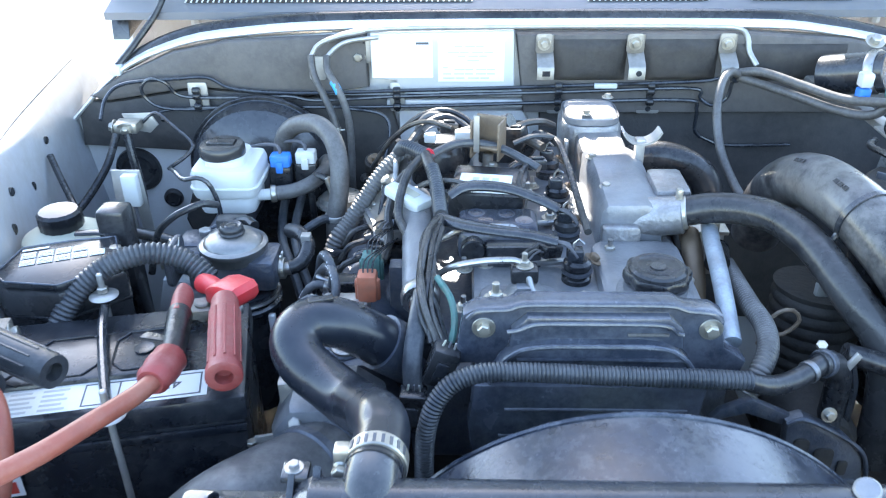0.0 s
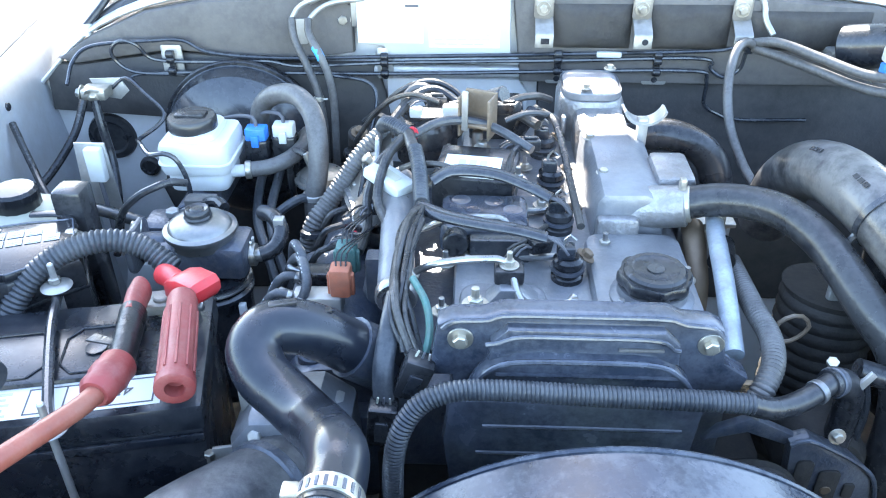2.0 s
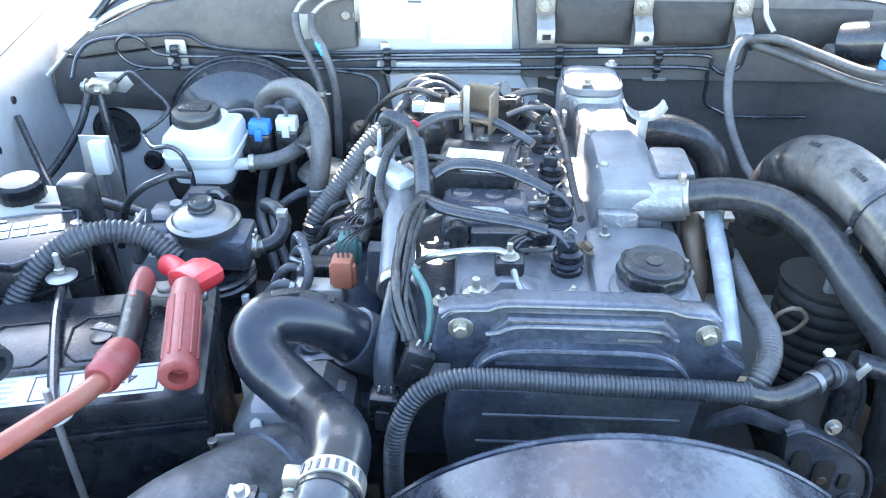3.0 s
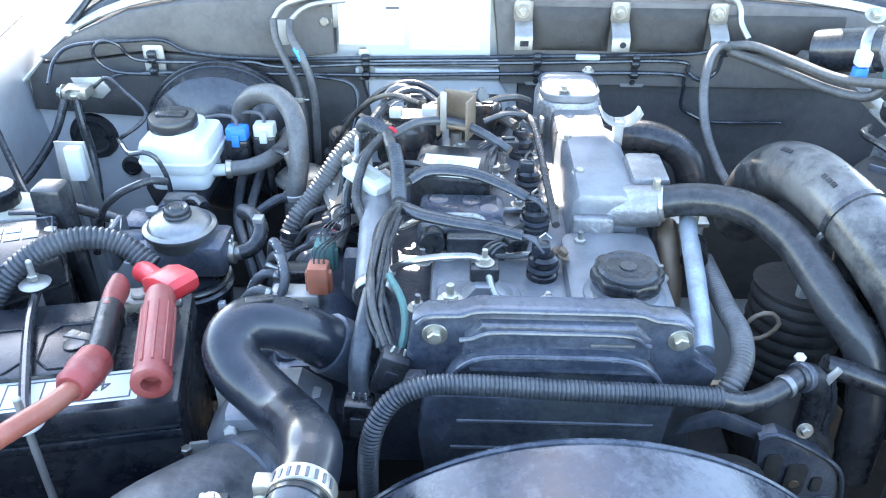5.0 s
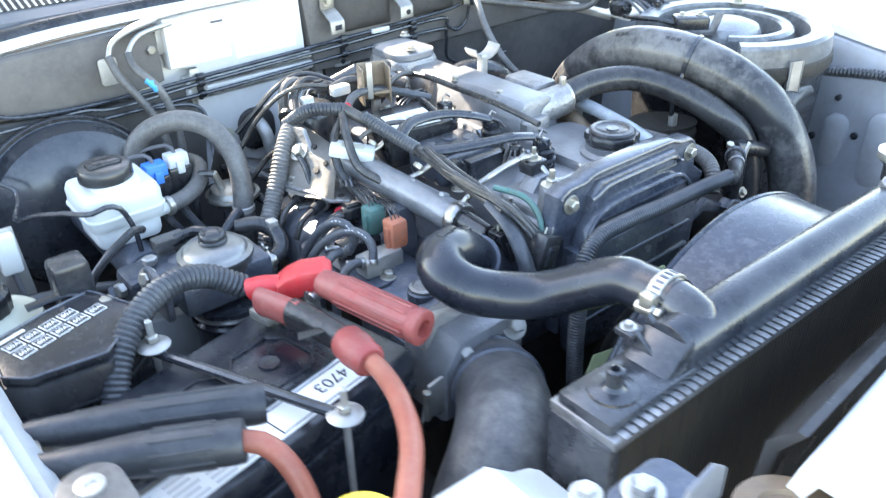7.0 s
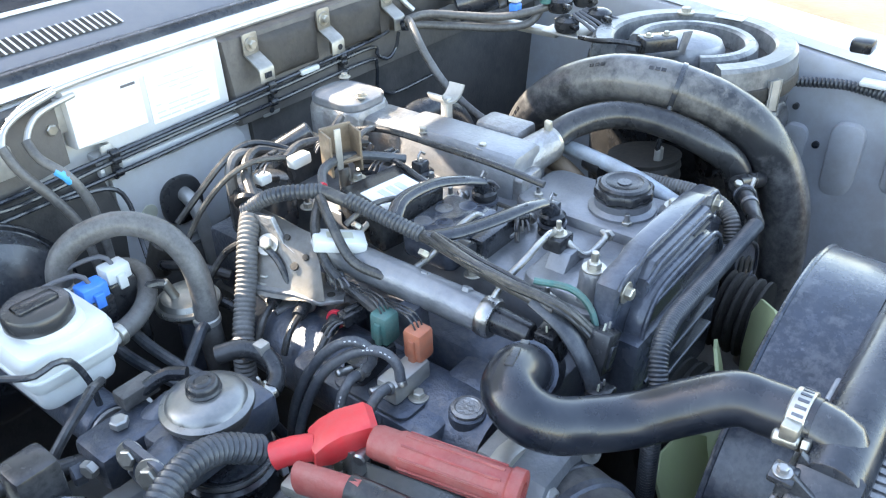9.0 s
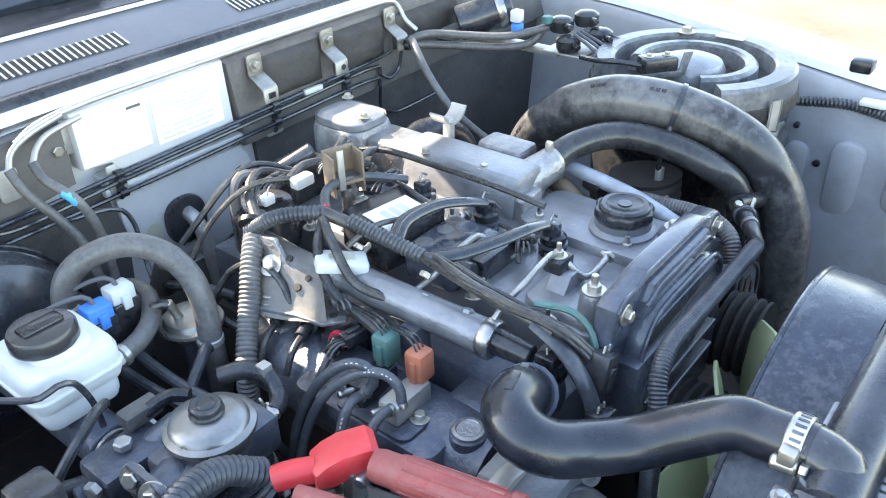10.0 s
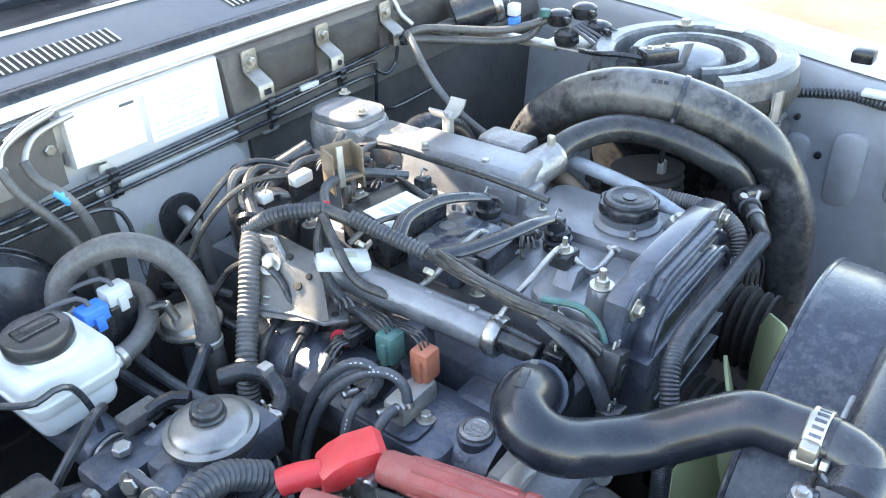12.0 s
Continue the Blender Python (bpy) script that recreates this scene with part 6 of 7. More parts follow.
cap = part("cap", lathe([(0.0300, 0), (0.0312, 0.002), (0.0310, 0.013), (0.0290, 0.0165), (0.0240, 0.0175), (0.012, 0.0180)], (-0.296, 1.036, 1.027), seg=40), black_plastic, mb, "round black reservoir cap")
part("cap_grip", box(-0.316, -0.276, 1.026, 1.046, 1.0425, 1.0485, 0.004), black_plastic, cap)
part("pipe", tube([(-0.358, 1.014, 1.010), (-0.337, 0.984, 1.013), (-0.318, 0.980, 1.017), (-0.304, 0.980, 1.010), (-0.295, 0.980, 0.985), (-0.293, 0.978, 0.960), (-0.294, 0.972, 0.925)], 0.0032, 8), black_satin, mb)
pv = thing("proportioning_valve", (-0.30, 0.93, 0.84), "grey cast brake valve with several pipe unions", "valve")
part("body", box(-0.335, -0.262, 0.905, 0.955, 0.885, 0.925, 0.008), dark_cast, pv)
part("head", cyl((-0.285, 0.93, 0.905), (-0.250, 0.915, 0.925), 0.016), dark_cast, pv)
for x, y, z, ax in ((-0.335, 0.92, 0.915, (-1, -0.3, 0)), (-0.31, 0.905, 0.90, (0, -1, 0)), (-0.28, 0.905, 0.912, (0, -1, 0.2)), (-0.30, 0.93, 0.925, (0, 0, 1)), (-0.265, 0.955, 0.905, (1, 0.4, 0))):
    part("union", hexbolt((x, y, z), ax, 0.0085, washer=False), galv, pv)
part("bracket", prism([(-0.36, 0.87), (-0.27, 0.86), (-0.25, 0.80), (-0.38, 0.80)], "xz", 0.91, 0.93, 0.002), pale_paint, pv)
part("sensor", tube([(-0.268, 0.945, 0.935), (-0.245, 0.935, 0.945), (-0.232, 0.92, 0.945)], 0.007, 10), black_plastic, pv)
part("spring_housing", cyl((-0.262, 0.925, 0.905), (-0.225, 0.925, 0.910), 0.020, 0.017), dark_cast, pv)
part("end_cap", hexbolt((-0.335, 0.938, 0.900), (-1, 0.2, 0), 0.012, washer=False), dark_cast, pv)
part("wiring_plug", box(-0.288, -0.250, 0.938, 0.958, 0.928, 0.944, 0.003), grey_rubber, pv, "grey wiring plug")
for o in list(pv.children):
    o.data.transform(Matrix.Translation((0.0, 0.0, 0.032)))
wp = thing("plate_with_plug", (-0.40, 1.02, 0.88), "small grey plate carrying a white wiring plug", "plug")
part("plate", prism([(-0.425, 0.86), (-0.375, 0.86), (-0.38, 0.965), (-0.42, 0.965)], "xz", 1.02, 1.023, 0.0006), galv, wp)
part("plug", box(-0.404, -0.382, 1.006, 1.020, 0.915, 0.962, 0.003), white_plastic, wp, "white wiring plug")
part("lead", tube([(-0.393, 1.013, 0.917), (-0.390, 1.010, 0.88), (-0.385, 1.0, 0.84)], 0.003, 8), ink, wp)

for o in list(wp.children):
    o.data.transform(Matrix.Translation((-0.03, 0.0, 0.045)))
ff = thing("fuel_filter", (-0.246, 0.872, 0.80), "fuel filter with a silver domed primer on top", "fuel filter")
FX, FY = -0.246, 0.872
part("dome", lathe([(0.036, 0.962), (0.037, 0.972), (0.0405, 0.974), (0.0418, 0.977), (0.0412, 0.980), (0.0385, 0.9815), (0.036, 0.9825), (0.0345, 0.985), (0.032, 0.9875), (0.026, 0.9905), (0.019, 0.9925), (0.0165, 0.993)], (FX, FY, 0), seg=48), dome_metal, ff, "bare silver domed lid")
part("primer_knob", lathe([(0.0150, 0.992), (0.0158, 0.995), (0.0145, 0.997), (0.0150, 1.000), (0.0135, 1.0035), (0.0120, 1.0045), (0.0080, 1.0030), (0.0060, 1.0045), (0.003, 1.0045)], (FX, FY, 0), seg=36), rubber, ff, "ribbed black primer knob")
part("head", box(-0.300, -0.192, FY - 0.030, FY + 0.028, 0.926, 0.968, 0.008), dark_cast, ff)
part("arm", cyl((-0.29, FY - 0.004, 0.955), (-0.322, FY - 0.014, 0.962), 0.018, 0.015), dark_cast, ff)
part("bolt", hexbolt((-0.320, FY + 0.006, 0.972), (-0.8, -0.4, 0.4), 0.0078), zinc, ff)
part("bolt", hexbolt((-0.322, FY - 0.026, 0.972), (-0.8, -0.4, 0.4), 0.0085), zinc, ff)
part("arm_flange", prism(rounded(FY - 0.040, FY + 0.020, 0.935, 0.985, 0.012), "yz", -0.322, -0.314, 0.003), dark_cast, ff)
part("canister", lathe([(0.030, 0.74), (0.040, 0.75), (0.042, 0.84), (0.042, 0.895), (0.046, 0.898), (0.046, 0.903), (0.042, 0.906), (0.042, 0.920)], (FX + 0.006, FY - 0.004, 0), seg=36), black_satin, ff, "glossy black canister")
part("seam", lathe([(0.0445, 0.910), (0.0455, 0.912), (0.0445, 0.914)], (FX + 0.006, FY - 0.004, 0), seg=36), steel, ff)
part("neck", cyl((-0.196, FY, 0.944), (-0.176, FY - 0.004, 0.946), 0.008), steel, ff)
part("elbow_hose", tube([(-0.180, FY - 0.003, 0.946), (-0.166, FY + 0.004, 0.950), (-0.160, FY + 0.022, 0.962), (-0.172, FY + 0.042, 0.970), (-0.19, FY + 0.06, 0.965)], 0.0095, 12), rubber, ff)
part("hose_clip", box(-0.168, -0.156, FY + 0.020, FY + 0.032, 0.966, 0.978, 0.001), galv, ff)
part("print_tag", box(-0.206, -0.198, FY - 0.034, FY - 0.026, 0.87, 0.895, 0.001), paper, ff)
part("feed_hose", tube([(-0.290, 0.965, 0.985), (-0.305, 0.952, 0.993), (-0.322, 0.942, 0.990), (-0.343, 0.936, 0.980), (-0.366, 0.934, 0.955), (-0.382, 0.93, 0.90)], 0.0048, 10), rubber, ff)

ha = thing("coolant_hose", (-0.17, 1.08, 0.93), "thick grey-brown bypass hose bent in an arch", "hose", "coolant hoses")
part("hose", tube([(-0.236, 1.125, 0.94), (-0.236, 1.124, 0.990), (-0.228, 1.122, 1.022), (-0.205, 1.112, 1.042), (-0.172, 1.090, 1.050), (-0.147, 1.060, 1.038), (-0.137, 1.034, 1.010), (-0.138, 1.020, 0.973), (-0.144, 1.012, 0.940), (-0.146, 1.005, 0.88)], 0.0132, 16), grey_rubber, ha)
part("lower_clip", lathe([(0.0140, 0), (0.0150, 0.001), (0.0150, 0.007), (0.0140, 0.008)], (-0.144, 1.013, 0.940), (0, 0, 1)), galv, ha, "spring clip")
part("upper_clip", box(-0.252, -0.225, 1.105, 1.120, 0.985, 0.995, 0.002), galv, ha)
dv = thing("diaphragm_valve", (-0.143, 1.013, 0.90), "silver diaphragm valve below the hose", "valve")
part("canister", lathe([(0.024, 0), (0.031, 0.010), (0.0355, 0.012), (0.0365, 0.014), (0.0355, 0.017), (0.031, 0.018), (0.028, 0.024), (0.016, 0.027)], (-0.140, 1.050, 0.935), seg=32), dome_metal, dv)
part("nipple", cyl((-0.150, 1.052, 0.955), (-0.160, 1.055, 0.985), 0.005), zinc, dv)
part("vacuum_lead", tube([(-0.160, 1.055, 0.982), (-0.175, 1.06, 0.985), (-0.185, 1.065, 0.96), (-0.185, 1.07, 0.90)], 0.005, 8), rubber, dv)
part("stem", cyl((-0.140, 1.050, 0.86), (-0.140, 1.050, 0.938), 0.016), dark_cast, dv)
rh2 = thing("reservoir_hose", (-0.19, 1.06, 0.95), "black hose from the reservoir stub with a spring clip", "hose")
part("hose", tube([(-0.236, 1.033, 0.969), (-0.205, 1.042, 0.970), (-0.180, 1.058, 0.976), (-0.165, 1.085, 0.984), (-0.168, 1.115, 0.984), (-0.18, 1.14, 0.965)], 0.0105, 14), grey_rubber, rh2)
part("clip", lathe([(0.0112, 0), (0.0122, 0.001), (0.0122, 0.007), (0.0112, 0.008)], (-0.236, 1.033, 0.969), (1, 0.2, 0)), zinc, rh2)
for x, y, mat, lab in ((-0.227, 1.075, blue_plastic, "bright blue relay plug with a black body"), (-0.193, 1.088, white_plastic, "white relay plug with a black body")):
    rp_ = thing("relay_plug", (x, y, 0.94), lab, "plug", "relay plugs")
    part("socket", box(x - 0.016, x + 0.016, y - 0.014, y + 0.014, 0.945, 0.996, 0.004), black_plastic, rp_)
    part("plug", box(x - 0.014, x + 0.014, y - 0.011, y + 0.011, 0.990, 1.012, 0.003), mat, rp_)
    part("wire", tube([(x, y, 1.010), (x - 0.004, y + 0.008, 1.020), (x - 0.025, y + 0.02, 1.018), (x - 0.05, y + 0.03, 1.01)], 0.0026, 8), ink, rp_)
    part("latch", box(x - 0.005, x + 0.005, y - 0.016, y - 0.010, 0.988, 1.004, 0.001), mat, rp_)
    part("carrier", box(x - 0.010, x + 0.010, y, y + 0.19, 0.935, 0.95, 0.003), grime, rp_)
for k, pts in enumerate(([(-0.200, 1.09, 0.955), (-0.203, 1.055, 0.938), (-0.200, 1.00, 0.928), (-0.188, 0.955, 0.915), (-0.17, 0.92, 0.89), (-0.15, 0.90, 0.84)],
                         [(-0.222, 1.09, 0.955), (-0.226, 1.055, 0.935), (-0.216, 0.99, 0.922), (-0.198, 0.945, 0.910), (-0.18, 0.91, 0.88), (-0.17, 0.89, 0.83)],
                         [(-0.195, 0.985, 0.925), (-0.175, 0.992, 0.940), (-0.155, 1.004, 0.945), (-0.146, 1.006, 0.925), (-0.145, 1.0, 0.87)],
                         [(-0.13, 1.06, 0.95), (-0.11, 1.03, 0.94), (-0.10, 0.99, 0.92), (-0.105, 0.95, 0.89)],
                         [(-0.10, 1.17, 0.93), (-0.115, 1.12, 0.955), (-0.10, 1.08, 0.96), (-0.08, 1.05, 0.95)])):
    solid("small_hose", tube(pts, 0.0062, 10), rubber if k > 2 else conduit_mat, "short thin black hose among the brake parts", "hose", "small hoses")
tp = thing("temperature_sensor", (-0.105, 1.16, 0.94), "small grimy sensor with a brass tip", "sensor")
part("body", cyl((-0.105, 1.16, 0.93), (-0.100, 1.14, 0.975), 0.016), grime, tp)
part("tip", hexbolt((-0.100, 1.14, 0.975), (0.1, -0.3, 1), 0.007), bronze, tp)

# steering fluid reservoir
pr = thing("fluid_reservoir", (-0.475, 0.905, 0.88), "yellowed plastic fluid reservoir with a dark cap", "reservoir")
part("tank", lathe([(0.045, 0.86), (0.052, 0.87), (0.054, 0.955), (0.050, 0.972), (0.034, 0.980), (0.026, 0.984)], (-0.472, 0.905, 0), seg=32), yellowed, pr)
part("cap", lathe([(0.025, 0.982), (0.0265, 0.985), (0.0265, 1.003), (0.023, 1.007), (0.010, 1.008)], (-0.472, 0.905, 0), seg=48, wave=0.02, lobes=16), black_plastic, pr, "dusty ribbed black cap")
part("mount", box(-0.56, -0.43, 0.90, 0.94, 0.84, 0.87, 0.004), galv, pr)

# fuse box
fb = thing("fuse_box", (-0.43, 0.81, 0.85), "black fuse box with a printed white fuse chart", "fuse box")
FO = [(-0.490, 0.770), (-0.486, 0.832), (-0.430, 0.852), (-0.382, 0.862), (-0.350, 0.795), (-0.405, 0.745), (-0.470, 0.752)]
part("case", prism(FO, "xy", 0.86, 0.985, 0.006), black_plastic, fb)
lid = part("lid", prism([(x * 0.96 - 0.0172, y * 0.96 + 0.0325) for x, y in FO], "xy", 0.983, 0.994, 0.004), black_plastic, fb)
edge = bmesh.new()
for p, q in zip(FO, FO[1:] + FO[:1]):
    cyl((p[0] * 0.95 - 0.0215, p[1] * 0.95 + 0.0405, 0.994), (q[0] * 0.95 - 0.0215, q[1] * 0.95 + 0.0405, 0.994), 0.0012, seg=8, bm=edge, bev=0.0003)
part("lid_edge", edge, cover_plastic, fb)
part("ledge", prism([(x * 1.03 + 0.0129, y * 1.03 - 0.0243) for x, y in FO], "xy", 0.948, 0.953, 0.002), black_plastic, fb)
FM = Matrix.Translation((-0.428, 0.812, 0.9945)) @ Matrix.Rotation(radians(20), 4, "Z") @ Matrix.Diagonal((0.80, 0.80, 1, 1))
for r in range(2):
    for c in range(5):
        if r == 1 and c == 4:
            continue
        x, y = -0.056 + c * 0.0235, -0.010 + r * 0.021 - 0.004
        ch = part("chart_cell", box(x, x + 0.020, y, y + 0.017, 0.0, 0.0005, 0.0, m=FM), paper, lid)
        part("cell_field", box(x + 0.0014, x + 0.0186, y + 0.0014, y + 0.0156, 0.0005, 0.0008, 0.0, m=FM), black_satin, ch)
        lettering("fuse_rating", "80A" if (r + c) % 3 else "60A", 0.009, FM @ Matrix.Translation((x + 0.010, y + 0.0085, 0.0009)), paper, ch)
part("print_bar", box(-0.056, -0.020, 0.031, 0.036, 0.0, 0.0005, 0.0, m=FM), paper, lid)
part("side_label", box(-0.020, 0.020, -0.001, 0.0, -0.008, 0.008, 0.0, m=Matrix.Translation((-0.440, 0.7485, 0.925)) @ Matrix.Rotation(radians(-8), 4, "Z")), grey_ink, fb)
part("lid_bolt", hexbolt((-0.376, 0.835, 0.985), (0, 0, 1), 0.0075), zinc, fb)
part("hinge_arm", tube([(-0.44, 0.875, 0.99), (-0.40, 0.872, 0.992), (-0.378, 0.845, 0.992)], 0.006, 8, flat=0.5), black_plastic, fb)
solid("relay_block", box(-0.410, -0.374, 0.868, 0.903, 0.85, 1.022, 0.006), black_plastic, "small square black relay beside the reservoir", "relay")

# ---- battery and jump leads ----
bat = thing("battery", (-0.31, 0.64, 0.74), "black car battery with white labels and a hold-down bar", "battery")
BM = Matrix.Translation((-0.174, 0.614, 0.0)) @ Matrix.Rotation(radians(12), 4, "Z")
part("case", box(-0.300, 0.0, 0.0, 0.165, 0.745, 0.930, 0.006, m=BM), battery_mat, bat)
top = part("lid", box(-0.303, 0.003, -0.003, 0.168, 0.926, 0.957, 0.006, m=BM), battery_mat, bat)
part("lid_step", box(-0.270, -0.060, 0.045, 0.125, 0.955, 0.963, 0.004, m=BM), battery_mat, top)
part("front_ridge", box(-0.300, 0.0, -0.006, -0.001, 0.915, 0.925, 0.002, m=BM), battery_mat, bat)
for k in range(3):
    xa = -0.285 + 0.078 * k
    pts = [(xa, 0.066), (xa + 0.012, 0.052), (xa + 0.052, 0.052), (xa + 0.064, 0.066), (xa + 0.064, 0.104), (xa + 0.052, 0.118), (xa + 0.012, 0.118), (xa, 0.104)]
    ring = bmesh.new()
    for p, q in zip(pts, pts[1:] + pts[:1]):
        cyl(BM @ Vector((p[0], p[1], 0.9640)), BM @ Vector((q[0], q[1], 0.9635)), 0.0011, seg=8, bm=ring, bev=0.0004)
    part("cell_ridge", ring, battery_mat, top)
for x in (-0.20, -0.10):
    part("vent_plug", lathe([(0.010, 0.9625), (0.010, 0.965), (0.008, 0.9645)], BM @ Vector((x, 0.085, 0)), seg=18), battery_mat, top)
lb_ = part("top_label", box(-0.290, -0.034, 0.006, 0.046, 0.9572, 0.9578, 0.0, m=BM), paper, bat, "white printed label along the lid")
LM = BM @ Matrix.Translation((-0.078, 0.028, 0.9582)) @ Matrix.Rotation(radians(180), 4, "Z")
lettering("model_number", "4703", 0.019, LM, ink, lb_)
for q0, q1, w0, w1 in ((-0.150, -0.040, 0.009, 0.0105), (-0.150, -0.040, 0.0405, 0.042), (-0.150, -0.1485, 0.009, 0.042), (-0.0415, -0.040, 0.009, 0.042), (-0.118, -0.1165, 0.009, 0.042)):
    part("label_rule", box(q0, q1, w0, w1, 0.9578, 0.9581, 0.0, m=BM), ink, lb_)
for k in range(5):
    for q in range(4):
        x0 = -0.278 + q * 0.030
        part("print_bar", box(x0, x0 + 0.020 + 0.004 * ((k + q) % 2), 0.009 + k * 0.007, 0.012 + k * 0.007, 0.9578, 0.9581, 0.0, m=BM), grey_ink, lb_)
part("warning_label", box(-0.285, -0.215, -0.0036, -0.0031, 0.870, 0.918, 0.0, m=BM), paper, bat)
part("red_label", box(-0.262, -0.220, -0.0042, -0.0037, 0.874, 0.888, 0.0, m=BM), red_ink, bat, "red printed warning strip")
part("warning_triangle", prism([(-0.280, 0.895), (-0.262, 0.895), (-0.271, 0.912)], "xz", -0.0042, -0.0037, 0.0, m=BM), ink, bat)
ol = part("origin_label", box(-0.200, -0.158, -0.0066, -0.0061, 0.832, 0.848, 0.0, m=BM), paper, bat, "small white label")
lettering("origin_text", "MADE IN KOREA", 0.0058, BM @ Matrix.Translation((-0.179, -0.0068, 0.840)) @ Matrix.Rotation(radians(90), 4, "X"), ink, ol, sx=0.8)
for x in (-0.262, -0.045):
    ps_ = part("terminal_post", cyl(BM @ Vector((x, 0.142, 0.955)), BM @ Vector((x, 0.142, 0.978)), 0.0090), lead, bat)
    part("terminal_clamp", box(x - 0.018, x + 0.018, 0.128, 0.158, 0.962, 0.974, 0.003, m=BM), lead, bat, "dull lead terminal clamp")
    part("clamp_bolt", hexbolt(BM @ Vector((x + 0.022, 0.135, 0.968)), (1, 0.3, 0.2), 0.006), zinc, bat)
hd = thing("battery_hold_down", (-0.32, 0.66, 0.96), "black bar and threaded rods holding the battery", "bracket")
SF, SB = Vector((-0.280, 0.563, 0.0)), Vector((-0.363, 0.760, 0.0))
part("bar", tube([SB + Vector((0, 0, 0.966)), SB.lerp(SF, 0.35) + Vector((-0.004, 0, 0.972)), SB.lerp(SF, 0.8) + Vector((-0.003, 0, 0.973)), SF + Vector((0, 0, 0.972))], 0.0052, 10), black_satin, hd)
for s in (SF, SB):
    part("rod", cyl(s + Vector((0, 0, 0.76)), s + Vector((0, 0, 1.002)), 0.0034, seg=12), galv, hd)
    part("washer", lathe([(0.0155, 0), (0.016, 0.001), (0.013, 0.003), (0.008, 0.0045)], s + Vector((0, 0, 0.973))), galv, hd)
    part("nut", hexbolt(s + Vector((0, 0, 0.977)), (0, 0, 1), 0.0062, washer=False), zinc, hd)
tray = solid("battery_tray", box(-0.50, -0.13, 0.50, 0.80, 0.728, 0.742, 0.004), grime, "grimy black battery tray", "tray")
bc = thing("corrugated_conduit", (-0.35, 0.79, 0.93), "thick dark blue-grey corrugated conduit over the battery terminal", "conduit", "corrugated conduits")
part("conduit", tube([(-0.424, 0.722, 0.895), (-0.414, 0.738, 0.940), (-0.394, 0.760, 0.976), (-0.362, 0.782, 0.999), (-0.322, 0.798, 1.006), (-0.285, 0.804, 0.996), (-0.252, 0.795, 0.974)], 0.0130, 18, rib=0.0055, depth=0.0020), conduit_mat, bc)
tcv = thing("terminal_cover", (-0.215, 0.745, 0.96), "bright red rubber battery terminal cover", "terminal cover")
RM = Matrix.Translation((-0.222, 0.745, 0.985)) @ Matrix.Rotation(radians(-35), 4, "Z")
part("hood", prism([(-0.014, -0.006), (0.000, -0.008), (0.036, 0.004), (0.040, 0.010), (0.040, 0.020), (0.034, 0.026), (0.010, 0.024), (-0.004, 0.018), (-0.014, 0.010)], "xz", -0.017, 0.017, 0.0055, m=RM), red_plastic, tcv)
part("sleeve", tube([RM @ Vector((-0.010, 0, 0.002)), RM @ Vector((-0.030, 0.004, 0.0)), RM @ Vector((-0.044, 0.006, -0.004))], 0.0115, 14), red_plastic, tcv)


def jump_clamp(at, aim, mat, taped):
    """A crocodile clamp: two ribbed handle sleeves round one pivot, and the cable end."""
    cl_ = thing("jump_lead_clamp", at, "worn red jump lead clamp on the battery" if mat is clamp_red else "worn black jump lead clamp lying by the battery", "clamp", "jump lead clamps")
    return cl_


j1 = jump_clamp((-0.20, 0.66, 0.97), 0, clamp_red, False)
a, b_ = Vector((-0.209, 0.706, 1.004)), Vector((-0.1785, 0.586, 0.999))
d = (b_ - a).normalized()
part("jaw", prism([(-0.010, 0.0), (0.010, 0.0), (0.007, 0.04), (-0.007, 0.04)], "xz", -0.006, 0.006, 0.002, m=Matrix.Translation((-0.214, 0.726, 0.950))), steel, j1)
prof = [(0.0125, 0), (0.0140, 0.006), (0.0140, 0.020), (0.0155, 0.024)]
L = (b_ - a).length
hd1 = part("handle_sleeve", lathe(prof + [(0.0150, L - 0.012), (0.0170, L - 0.010), (0.0170, L - 0.001), (0.0155, L), (0.0085, L), (0.0080, L - 0.012), (0.002, L - 0.013)], a, d, 24), clamp_red, j1, "faded red ribbed handle")
u, v, w = frame_of(d)
for k in range(10):
    q = 2 * math.pi * k / 10
    o = (u * math.cos(q) + v * math.sin(q)) * 0.0152
    part("grip_rib", tube([a + d * 0.028 + o, a + d * (L * 0.5) + o, a + d * (L - 0.016) + o], 0.0013, 6, step=0.03), clamp_red, hd1)
part("pivot", cyl((-0.220, 0.714, 0.985), (-0.196, 0.720, 0.985), 0.006), steel, j1)
part("inner_sleeve", tube([(-0.262, 0.735, 0.990), (-0.258, 0.712, 0.994), (-0.250, 0.680, 0.996)], 0.0098, 18, flat=1.55), clamp_red, j1, "faded red sleeve")
part("tape_wrap", tube([(-0.252, 0.690, 0.996), (-0.246, 0.662, 0.996), (-0.240, 0.630, 0.995), (-0.238, 0.618, 0.995)], 0.0125, 16, ends=0.0110, flat=1.2), tape_black, j1, "crumpled black tape")
part("tape_tail", prism([(-0.275, 0.640), (-0.245, 0.634), (-0.246, 0.642), (-0.27, 0.650)], "xy", 1.002, 1.004, 0.0005), tape_black, j1)
part("cable_boot", lathe([(0.0140, 0), (0.0165, 0.004), (0.0160, 0.014), (0.0170, 0.017), (0.0165, 0.026), (0.0150, 0.030), (0.0155, 0.040), (0.0120, 0.046)], (-0.2385, 0.622, 0.995), (-0.08, -0.98, 0.10), 22), clamp_red, j1, "red ribbed cable boot")
